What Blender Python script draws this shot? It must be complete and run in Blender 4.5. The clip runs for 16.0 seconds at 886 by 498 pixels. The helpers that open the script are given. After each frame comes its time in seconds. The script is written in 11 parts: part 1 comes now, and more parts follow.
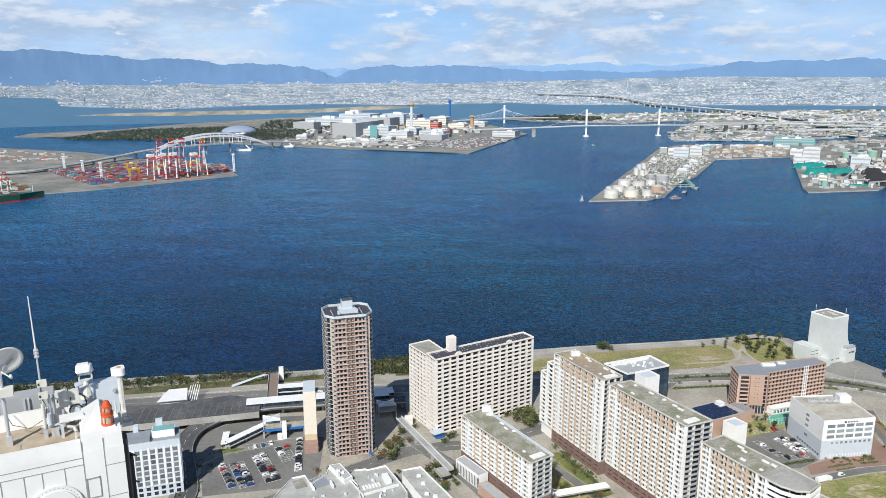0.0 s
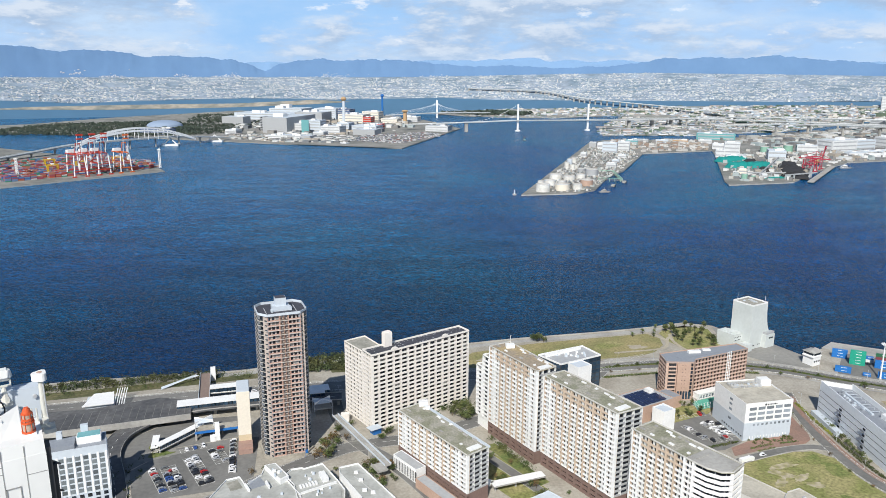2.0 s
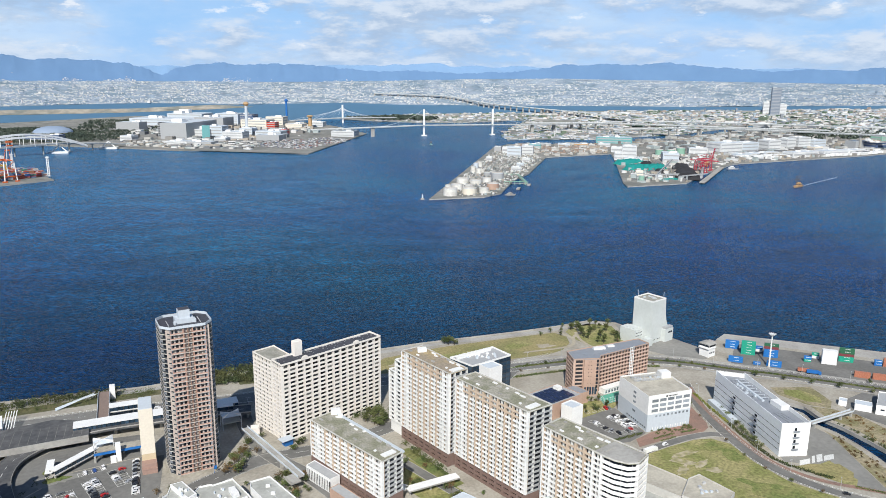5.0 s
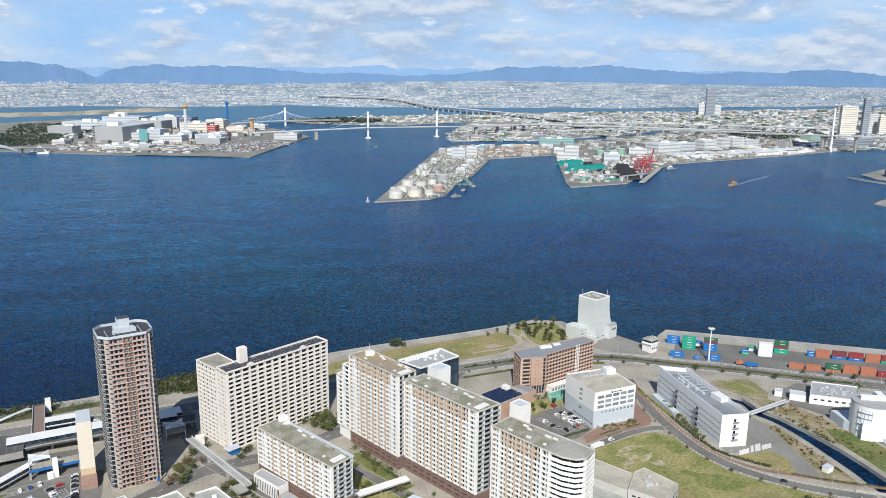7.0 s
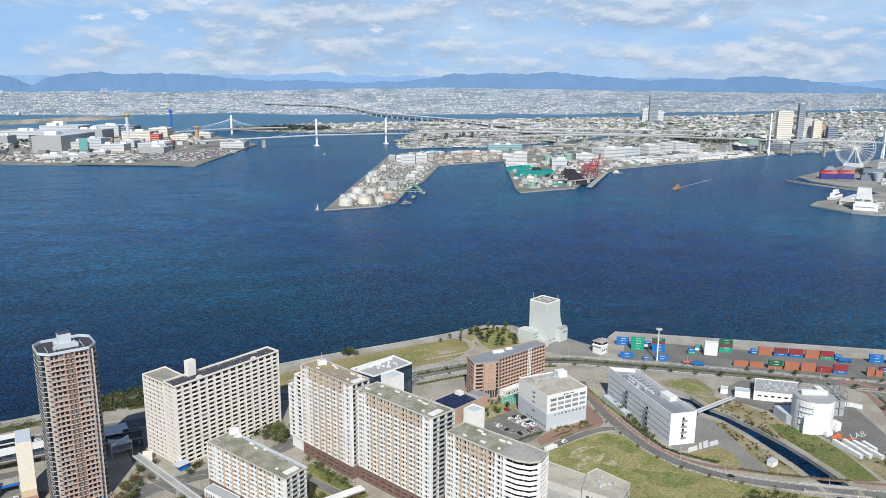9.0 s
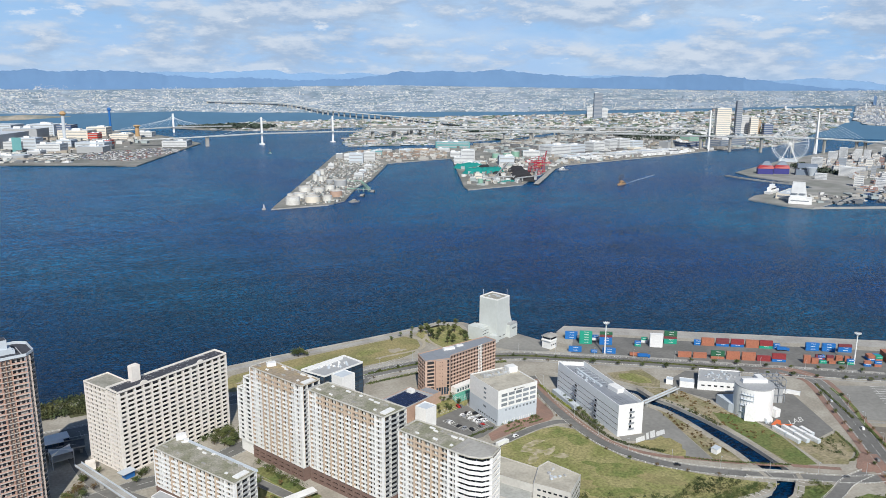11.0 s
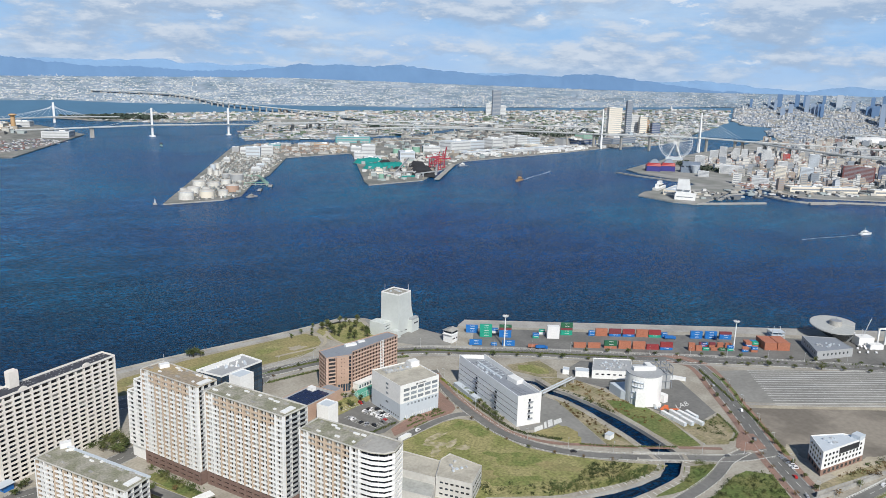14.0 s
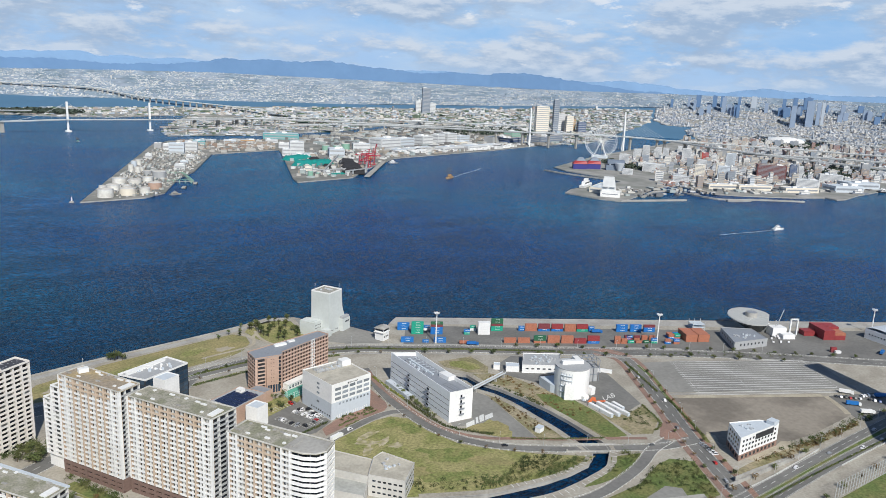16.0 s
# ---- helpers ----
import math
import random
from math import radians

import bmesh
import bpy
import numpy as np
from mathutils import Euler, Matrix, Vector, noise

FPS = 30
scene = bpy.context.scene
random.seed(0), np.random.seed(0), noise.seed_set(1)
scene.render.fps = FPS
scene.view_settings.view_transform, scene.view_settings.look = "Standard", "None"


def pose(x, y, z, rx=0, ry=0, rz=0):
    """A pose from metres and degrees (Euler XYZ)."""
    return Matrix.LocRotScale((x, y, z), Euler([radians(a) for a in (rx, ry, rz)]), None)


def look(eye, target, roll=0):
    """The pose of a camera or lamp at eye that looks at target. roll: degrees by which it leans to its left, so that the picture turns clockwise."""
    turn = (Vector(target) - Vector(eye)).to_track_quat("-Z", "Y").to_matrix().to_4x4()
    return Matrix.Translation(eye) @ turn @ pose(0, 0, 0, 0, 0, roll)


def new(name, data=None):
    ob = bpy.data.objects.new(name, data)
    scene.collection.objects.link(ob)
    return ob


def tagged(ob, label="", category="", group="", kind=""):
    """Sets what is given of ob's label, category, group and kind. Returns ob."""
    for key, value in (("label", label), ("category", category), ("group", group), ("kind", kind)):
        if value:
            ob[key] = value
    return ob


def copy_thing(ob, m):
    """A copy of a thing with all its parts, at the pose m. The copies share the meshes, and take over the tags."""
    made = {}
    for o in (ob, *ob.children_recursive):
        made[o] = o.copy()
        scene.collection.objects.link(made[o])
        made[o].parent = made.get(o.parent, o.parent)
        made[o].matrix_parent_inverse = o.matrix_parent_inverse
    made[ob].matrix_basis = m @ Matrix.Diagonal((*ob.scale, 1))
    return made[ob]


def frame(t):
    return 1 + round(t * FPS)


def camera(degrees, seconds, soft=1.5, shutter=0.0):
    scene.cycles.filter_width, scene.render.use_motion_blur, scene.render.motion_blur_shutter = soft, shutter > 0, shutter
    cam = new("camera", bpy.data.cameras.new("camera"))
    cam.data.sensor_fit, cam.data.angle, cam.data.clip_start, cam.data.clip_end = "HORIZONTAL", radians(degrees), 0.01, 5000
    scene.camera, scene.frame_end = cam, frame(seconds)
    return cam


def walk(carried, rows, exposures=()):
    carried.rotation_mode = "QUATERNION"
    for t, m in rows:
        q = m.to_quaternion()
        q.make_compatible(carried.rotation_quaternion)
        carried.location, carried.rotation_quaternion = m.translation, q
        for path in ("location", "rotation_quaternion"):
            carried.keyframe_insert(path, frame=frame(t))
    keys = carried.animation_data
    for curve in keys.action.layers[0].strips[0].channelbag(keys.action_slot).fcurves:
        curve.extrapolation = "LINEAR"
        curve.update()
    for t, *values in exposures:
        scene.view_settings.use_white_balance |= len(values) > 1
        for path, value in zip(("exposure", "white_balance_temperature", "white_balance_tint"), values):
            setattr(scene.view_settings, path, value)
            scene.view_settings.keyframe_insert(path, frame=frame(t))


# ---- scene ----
cam = camera(62.04, 16.0, soft=0.75)

# the eye stands behind a tower's glass 250 m over the quay and only turns
EYE = (0.0, 0.0, 250.0)
PATH = [
    (0.0, pose(*EYE, 76.703, 0.093, -1.011)),
    (0.5, pose(*EYE, 76.594, -0.317, -2.303)),
    (1.0, pose(*EYE, 76.464, -0.456, -3.542)),
    (1.5, pose(*EYE, 76.400, -0.315, -4.767)),
    (2.0, pose(*EYE, 76.312, -0.325, -6.137)),
    (2.5, pose(*EYE, 76.218, -0.302, -7.148)),
    (3.0, pose(*EYE, 76.186, -0.425, -8.343)),
    (3.5, pose(*EYE, 76.195, -0.554, -9.476)),
    (4.0, pose(*EYE, 76.614, -0.598, -10.782)),
    (6.5, pose(*EYE, 76.690, -0.598, -16.578)),
    (7.0, pose(*EYE, 76.950, -0.613, -17.590)),
    (7.5, pose(*EYE, 77.363, -0.581, -18.625)),
    (8.0, pose(*EYE, 77.412, -0.387, -19.674)),
    (8.5, pose(*EYE, 77.443, -0.475, -20.650)),
    (9.0, pose(*EYE, 77.499, -0.468, -21.511)),
    (11.5, pose(*EYE, 77.322, -0.732, -26.637)),
    (12.0, pose(*EYE, 77.314, -1.115, -27.690)),
    (12.5, pose(*EYE, 77.298, -1.487, -28.705)),
    (13.0, pose(*EYE, 77.253, -1.707, -30.180)),
    (13.5, pose(*EYE, 77.190, -1.691, -31.576)),
    (14.0, pose(*EYE, 77.147, -1.821, -33.099)),
    (14.5, pose(*EYE, 77.103, -2.262, -35.005)),
    (15.0, pose(*EYE, 77.086, -2.115, -36.444)),
    (15.5, pose(*EYE, 77.132, -2.576, -37.557)),
    (16.0, pose(*EYE, 77.150, -2.581, -38.437)),
]
walk(cam, PATH, exposures=[(0.0, 0.08), (4.0, 0.10), (7.0, 0.03), (9.0, -0.02), (12.0, -0.08), (16.0, -0.10)])

# ---- daylight: sun behind the eye, broken cloud low over the hills ----
SUN_AZ, SUN_EL = 200.0, 42.0          # degrees, azimuth clockwise from +y
world = bpy.data.worlds.new("sky")
scene.world = world
world.use_nodes = True


def nodes_of(tree):
    tree.nodes.clear()
    return tree.nodes, tree.links


wn, wl = nodes_of(world.node_tree)
sky = wn.new("ShaderNodeTexSky")
sky.sky_type, sky.sun_disc = "NISHITA", False
sky.sun_elevation, sky.sun_rotation = radians(SUN_EL), radians(SUN_AZ)
sky.altitude, sky.air_density, sky.dust_density, sky.ozone_density = 200, 1.0, 0.2, 4.0
wtc = wn.new("ShaderNodeTexCoord")
wmap = wn.new("ShaderNodeMapping")
wmap.inputs["Scale"].default_value = (1.0, 1.0, 3.2)
wl.new(wtc.outputs["Generated"], wmap.inputs["Vector"])


def cloud_noise(scale, detail, rough, lo, hi, distortion=0.0):
    n = wn.new("ShaderNodeTexNoise")
    n.inputs["Scale"].default_value, n.inputs["Detail"].default_value = scale, detail
    n.inputs["Roughness"].default_value, n.inputs["Distortion"].default_value = rough, distortion
    wl.new(wmap.outputs[0], n.inputs["Vector"])
    r = wn.new("ShaderNodeMapRange")
    r.interpolation_type = "SMOOTHSTEP"
    r.inputs["From Min"].default_value, r.inputs["From Max"].default_value = lo, hi
    wl.new(n.outputs[0], r.inputs["Value"])
    return r.outputs[0]


def cloud_field(scale, detail, rough, lift, seed, squash=1.0):
    n = wn.new("ShaderNodeTexNoise")
    n.inputs["Scale"].default_value, n.inputs["Detail"].default_value = scale, detail
    n.inputs["Roughness"].default_value = rough
    up = wn.new("ShaderNodeVectorMath")
    up.operation = "MULTIPLY_ADD"
    up.inputs[1].default_value, up.inputs[2].default_value = (1.0, 1.0, squash), (seed, seed * 0.7, lift)
    wl.new(wmap.outputs[0], up.inputs[0])
    wl.new(up.outputs[0], n.inputs["Vector"])
    return n.outputs[0]


def ranged(value, lo, hi):
    r = wn.new("ShaderNodeMapRange")
    r.interpolation_type = "SMOOTHSTEP"
    r.inputs["From Min"].default_value, r.inputs["From Max"].default_value = lo, hi
    wl.new(value, r.inputs["Value"])
    return r.outputs[0]


def minus(a, b):
    m = wn.new("ShaderNodeMath")
    m.operation = "SUBTRACT"
    wl.new(a, m.inputs[0])
    wl.new(b, m.inputs[1])
    return m.outputs[0]


veil = cloud_noise(3.0, 8, 0.6, 0.30, 0.56, 0.5)
heap = cloud_field(6.5, 10, 0.62, 0.0, 3.1)
heap_above = cloud_field(6.5, 10, 0.62, 0.035, 3.1)
bank = ranged(heap, 0.41, 0.57)
lit = ranged(minus(heap, heap_above), -0.06, 0.11)      # sunny crowns, grey undersides
small = cloud_field(17.0, 8, 0.6, 0.0, 8.4, 0.8)
small_above = cloud_field(17.0, 8, 0.6, 0.04, 8.4, 0.8)
puff = ranged(small, 0.60, 0.70)
puff_lit = ranged(minus(small, small_above), -0.06, 0.12)
shade = cloud_noise(6.0, 5, 0.55, 0.35, 0.68)


def mixc(a, b, fac):
    m = wn.new("ShaderNodeMix")
    m.data_type = "RGBA"
    for sock, v in ((m.inputs[0], fac), (m.inputs[6], a), (m.inputs[7], b)):
        if hasattr(v, "default_value") or hasattr(v, "links"):
            wl.new(v, sock)
        else:
            sock.default_value = v
    return m.outputs[2]


def scaled(value, k):
    m = wn.new("ShaderNodeMath")
    m.operation = "MULTIPLY"
    m.inputs[1].default_value = k
    wl.new(value, m.inputs[0])
    return m.outputs[0]


sep = wn.new("ShaderNodeSeparateXYZ")
wl.new(wtc.outputs["Generated"], sep.inputs[0])


def by_height(lo, hi):
    """1 at the height lo above the horizon, falling to 0 at hi (sine of the elevation)."""
    r = wn.new("ShaderNodeMapRange")
    r.interpolation_type = "SMOOTHSTEP"
    for key, v in (("From Min", lo), ("From Max", hi), ("To Min", 1.0), ("To Max", 0.0)):
        r.inputs[key].default_value = v
    wl.new(sep.outputs["Z"], r.inputs["Value"])
    return r.outputs[0]


def times(a, b):
    m = wn.new("ShaderNodeMath")
    m.operation = "MULTIPLY"
    wl.new(a, m.inputs[0])
    wl.new(b, m.inputs[1])
    return m.outputs[0]


low_sky = by_height(0.12, 0.40)
thin = mixc((5.0, 7.3, 10.7, 1), (6.8, 8.6, 10.8, 1), shade)
crown = mixc((4.5, 5.9, 8.0, 1), (8.1, 8.9, 10.0, 1), lit)
white = mixc((5.2, 6.7, 9.0, 1), (10.9, 11.1, 11.4, 1), puff_lit)
col = mixc(sky.outputs[0], (3.4, 6.5, 11.3, 1), scaled(by_height(0.02, 0.34), 0.85))
col = mixc(col, thin, scaled(times(veil, low_sky), 0.82))
col = mixc(col, crown, scaled(times(bank, low_sky), 0.82))
col = mixc(col, white, scaled(times(puff, low_sky), 0.62))
col = mixc(col, (5.2, 7.3, 10.2, 1), scaled(by_height(0.0, 0.035), 0.5))
wbg = wn.new("ShaderNodeBackground")
wbg.inputs["Strength"].default_value = 0.085
wl.new(col, wbg.inputs["Color"])
wout = wn.new("ShaderNodeOutputWorld")
wl.new(wbg.outputs[0], wout.inputs["Surface"])

sun_data = bpy.data.lights.new("sun", "SUN")
sun_data.energy, sun_data.angle, sun_data.color = 5.0, radians(0.53), (1.0, 0.967, 0.895)
sun = new("sun", sun_data)
sun_way = Vector((math.sin(radians(SUN_AZ)) * math.cos(radians(SUN_EL)), math.cos(radians(SUN_AZ)) * math.cos(radians(SUN_EL)), math.sin(radians(SUN_EL))))
sun.matrix_world = look(sun_way * 900, (0, 0, 0))

from mathutils import geometry

# ---- materials ----
MATS = {}


def mat(name, color, rough=0.8, var=0.12, grain=0.6, patch=0.04, metal=0.0, bump=0.0, second=None, islands=0.0, randomly=0.0, spec=0.4, transmission=0.0):
    """A surface whose colour wanders at two scales (per metre): grain fine, patch broad. second: the colour of the patches.
    islands / randomly: change of value from piece to piece."""
    m = bpy.data.materials.new(name)
    m.use_nodes = True
    nodes, links = nodes_of(m.node_tree)
    out = nodes.new("ShaderNodeOutputMaterial")
    b = nodes.new("ShaderNodeBsdfPrincipled")
    links.new(b.outputs[0], out.inputs[0])
    b.inputs["Roughness"].default_value, b.inputs["Metallic"].default_value = rough, metal
    b.inputs["Specular IOR Level"].default_value = spec
    if transmission:
        b.inputs["Transmission Weight"].default_value = transmission
    geo = nodes.new("ShaderNodeNewGeometry")

    def noise_at(scale, detail):
        n = nodes.new("ShaderNodeTexNoise")
        n.inputs["Scale"].default_value, n.inputs["Detail"].default_value = scale, detail
        links.new(geo.outputs["Position"], n.inputs["Vector"])
        return n.outputs[0]

    def blend(kind, fac, a, c):
        x = nodes.new("ShaderNodeMix")
        x.data_type, x.blend_type = "RGBA", kind
        for sock, v in ((x.inputs[0], fac), (x.inputs[6], a), (x.inputs[7], c)):
            if isinstance(v, (int, float)):
                sock.default_value = v
            elif isinstance(v, tuple):
                sock.default_value = (*v, 1)
            else:
                links.new(v, sock)
        return x.outputs[2]

    def ramp(value, lo, hi, a=0.0, z=1.0):
        r = nodes.new("ShaderNodeMapRange")
        for key, v in (("From Min", lo), ("From Max", hi), ("To Min", a), ("To Max", z)):
            r.inputs[key].default_value = v
        links.new(value, r.inputs["Value"])
        return r.outputs[0]

    fine, broad = noise_at(grain, 6), noise_at(patch, 5)
    base = color
    if second:
        base = blend("MIX", ramp(broad, 0.42, 0.6), color, second)
    value = ramp(fine, 0.25, 0.75, 1 - var, 1 + var)
    c = nodes.new("ShaderNodeVectorMath")
    c.operation = "SCALE"
    if isinstance(base, tuple):
        c.inputs[0].default_value = base
    else:
        links.new(base, c.inputs[0])
    links.new(value, c.inputs["Scale"])
    last = c.outputs[0]
    for amount, source in ((islands, geo.outputs["Random Per Island"]), (randomly, None)):
        if amount:
            if source is None:
                source = nodes.new("ShaderNodeObjectInfo").outputs["Random"]
            s = nodes.new("ShaderNodeVectorMath")
            s.operation = "SCALE"
            links.new(last, s.inputs[0])
            links.new(ramp(source, 0, 1, 1 - amount, 1 + amount), s.inputs["Scale"])
            last = s.outputs[0]
    links.new(last, b.inputs["Base Color"])
    if bump:
        bp = nodes.new("ShaderNodeBump")
        bp.inputs["Strength"].default_value, bp.inputs["Distance"].default_value = 0.6, bump
        links.new(fine, bp.inputs["Height"])
        links.new(bp.outputs[0], b.inputs["Normal"])
    MATS[name] = m
    return m


def palette(name, colors, rough=0.75, var=0.1, by_object=False):
    """Each piece takes one of the colours."""
    m = mat(name, colors[0], rough, var)
    nodes, links = m.node_tree.nodes, m.node_tree.links
    ramp = nodes.new("ShaderNodeValToRGB")
    ramp.color_ramp.interpolation = "CONSTANT"
    el = ramp.color_ramp.elements
    while len(el) < len(colors):
        el.new(0.5)
    for i, c in enumerate(colors):
        el[i].position, el[i].color = i / len(colors), (*c, 1)
    if by_object:
        links.new(nodes.new("ShaderNodeObjectInfo").outputs["Random"], ramp.inputs[0])
    else:
        links.new(nodes.new("ShaderNodeNewGeometry").outputs["Random Per Island"], ramp.inputs[0])
    scale = next(n for n in nodes if n.bl_idname == "ShaderNodeVectorMath")
    links.new(ramp.outputs[0], scale.inputs[0])
    return m


def water_material():
    m = bpy.data.materials.new("sea_water")
    m.use_nodes = True
    nodes, links = nodes_of(m.node_tree)
    out = nodes.new("ShaderNodeOutputMaterial")
    b = nodes.new("ShaderNodeBsdfPrincipled")
    links.new(b.outputs[0], out.inputs[0])
    b.inputs["Roughness"].default_value, b.inputs["IOR"].default_value = 0.24, 1.165
    b.inputs["Specular Tint"].default_value = (0.2, 0.62, 1.0, 1)
    geo = nodes.new("ShaderNodeNewGeometry")

    def swell(scale, detail, stretch, rough=0.55):
        mp = nodes.new("ShaderNodeMapping")
        mp.inputs["Rotation"].default_value = (0, 0, radians(20))
        mp.inputs["Scale"].default_value = (scale, scale * stretch, scale)
        links.new(geo.outputs["Position"], mp.inputs["Vector"])
        n = nodes.new("ShaderNodeTexNoise")
        n.inputs["Scale"].default_value, n.inputs["Detail"].default_value, n.inputs["Roughness"].default_value = 1.0, detail, rough
        links.new(mp.outputs[0], n.inputs["Vector"])
        return n.outputs[0]

    ripple, lanes = swell(0.28, 5, 1.6, 0.64), swell(0.007, 7, 2.6, 0.66)
    wind_sea = swell(0.075, 4, 2.2, 0.66)
    bp = nodes.new("ShaderNodeBump")
    bp.inputs["Strength"].default_value, bp.inputs["Distance"].default_value = 1.0, 3.2
    links.new(ripple, bp.inputs["Height"])
    bp2 = nodes.new("ShaderNodeBump")
    bp2.inputs["Strength"].default_value, bp2.inputs["Distance"].default_value = 1.0, 3.0
    links.new(wind_sea, bp2.inputs["Height"])
    links.new(bp.outputs[0], bp2.inputs["Normal"])
    links.new(bp2.outputs[0], b.inputs["Normal"])
    # silt makes some water greener; wind lanes roughen it in long streaks
    def ramp2(value, lo, hi, a, z):
        r = nodes.new("ShaderNodeValToRGB")
        r.color_ramp.elements[0].position, r.color_ramp.elements[0].color = lo, (*a, 1)
        r.color_ramp.elements[1].position, r.color_ramp.elements[1].color = hi, (*z, 1)
        links.new(value, r.inputs[0])
        return r.outputs[0]

    n = nodes.new("ShaderNodeTexNoise")
    n.inputs["Scale"].default_value, n.inputs["Detail"].default_value = 0.0016, 2.5
    links.new(geo.outputs["Position"], n.inputs["Vector"])
    # cloud shade and sky sheen put into the colour: dark near, bluer open bay
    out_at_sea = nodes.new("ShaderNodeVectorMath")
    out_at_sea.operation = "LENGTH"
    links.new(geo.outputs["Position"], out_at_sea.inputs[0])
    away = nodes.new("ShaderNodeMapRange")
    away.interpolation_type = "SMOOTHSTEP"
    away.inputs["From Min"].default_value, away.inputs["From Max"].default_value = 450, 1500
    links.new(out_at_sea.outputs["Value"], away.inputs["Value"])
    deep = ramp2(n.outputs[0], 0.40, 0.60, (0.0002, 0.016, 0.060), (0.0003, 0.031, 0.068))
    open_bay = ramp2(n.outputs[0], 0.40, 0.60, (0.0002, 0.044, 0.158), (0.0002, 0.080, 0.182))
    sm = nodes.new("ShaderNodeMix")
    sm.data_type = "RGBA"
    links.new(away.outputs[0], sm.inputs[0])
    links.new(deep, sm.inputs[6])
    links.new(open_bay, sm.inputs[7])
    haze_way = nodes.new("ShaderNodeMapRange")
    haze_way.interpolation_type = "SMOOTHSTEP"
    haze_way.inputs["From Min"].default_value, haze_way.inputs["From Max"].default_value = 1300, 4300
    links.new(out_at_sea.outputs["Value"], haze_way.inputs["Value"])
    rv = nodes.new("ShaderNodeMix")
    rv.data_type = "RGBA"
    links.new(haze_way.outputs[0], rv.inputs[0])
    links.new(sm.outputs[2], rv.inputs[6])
    rv.inputs[7].default_value = (0.024, 0.105, 0.215, 1)      # distance haze put into the far water's colour
    # paler to the west: bright cloud reflection put into the colour
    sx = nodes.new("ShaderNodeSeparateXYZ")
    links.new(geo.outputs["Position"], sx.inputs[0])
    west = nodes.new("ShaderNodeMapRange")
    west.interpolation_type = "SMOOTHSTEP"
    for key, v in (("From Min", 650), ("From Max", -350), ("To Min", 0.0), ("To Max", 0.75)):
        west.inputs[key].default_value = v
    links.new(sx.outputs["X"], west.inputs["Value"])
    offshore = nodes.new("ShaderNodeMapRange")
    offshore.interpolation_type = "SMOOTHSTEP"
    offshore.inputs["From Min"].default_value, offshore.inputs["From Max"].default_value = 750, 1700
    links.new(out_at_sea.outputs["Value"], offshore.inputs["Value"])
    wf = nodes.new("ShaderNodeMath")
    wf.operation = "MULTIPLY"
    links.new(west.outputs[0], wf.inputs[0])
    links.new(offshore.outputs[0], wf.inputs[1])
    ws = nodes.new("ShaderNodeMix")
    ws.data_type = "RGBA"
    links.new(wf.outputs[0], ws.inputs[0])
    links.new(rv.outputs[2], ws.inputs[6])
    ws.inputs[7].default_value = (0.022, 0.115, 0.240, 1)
    silt_and_sheen = ws.outputs[2]
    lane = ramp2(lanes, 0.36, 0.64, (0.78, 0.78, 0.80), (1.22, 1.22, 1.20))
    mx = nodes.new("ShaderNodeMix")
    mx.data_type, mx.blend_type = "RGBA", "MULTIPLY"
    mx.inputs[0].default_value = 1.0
    links.new(silt_and_sheen, mx.inputs[6])
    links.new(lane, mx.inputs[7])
    # short steep chop: sunlit wave faces and darker troughs put into the colour
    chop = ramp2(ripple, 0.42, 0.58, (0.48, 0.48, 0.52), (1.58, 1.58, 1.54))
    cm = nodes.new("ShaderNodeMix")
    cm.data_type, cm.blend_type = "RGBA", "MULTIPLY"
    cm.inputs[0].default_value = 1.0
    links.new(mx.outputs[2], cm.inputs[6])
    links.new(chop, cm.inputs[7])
    # the longer wind sea gets the same light and dark in its colour
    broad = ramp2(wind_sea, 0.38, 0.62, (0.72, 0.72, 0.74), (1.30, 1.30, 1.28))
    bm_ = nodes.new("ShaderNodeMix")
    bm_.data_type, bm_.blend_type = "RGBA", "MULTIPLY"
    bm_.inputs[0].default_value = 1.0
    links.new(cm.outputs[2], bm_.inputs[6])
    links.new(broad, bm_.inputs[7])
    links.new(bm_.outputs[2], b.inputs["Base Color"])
    MATS["water"] = m
    return m


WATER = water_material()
WHITE = mat("white_paint", (0.79, 0.79, 0.78), 0.6, 0.07, 0.8, 0.08, second=(0.74, 0.74, 0.73))
CREAM = mat("cream_paint", (0.72, 0.66, 0.56), 0.7, 0.06, 0.8, 0.08)
TAN = mat("tan_tile", (0.54, 0.43, 0.33), 0.7, 0.08, 0.9, 0.1)
PALEGREY = mat("pale_grey_panel", (0.52, 0.57, 0.62), 0.55, 0.06, 0.5, 0.06)
GREY = mat("grey_paint", (0.36, 0.37, 0.38), 0.7, 0.1, 0.6, 0.06)
MIDGREY = mat("mid_grey_steel", (0.25, 0.27, 0.3), 0.55, 0.1, 0.6, 0.06)
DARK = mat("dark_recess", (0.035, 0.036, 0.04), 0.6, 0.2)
GLASS = mat("window_glass", (0.018, 0.024, 0.034), 0.12, 0.3, 0.3, spec=0.7, randomly=0.5)
CURTAIN = mat("curtained_glass", (0.22, 0.22, 0.21), 0.3, 0.2, 0.5, spec=0.6, randomly=0.5)
BLUEGLASS = mat("blue_window_glass", (0.03, 0.055, 0.085), 0.12, 0.3, 0.3, spec=0.7, randomly=0.4)
BROWNTILE = mat("brown_tile", (0.30, 0.185, 0.14), 0.7, 0.12, 0.8, 0.1)
PINKTILE = mat("pink_brown_tile", (0.34, 0.225, 0.185), 0.7, 0.1, 0.8, 0.1)
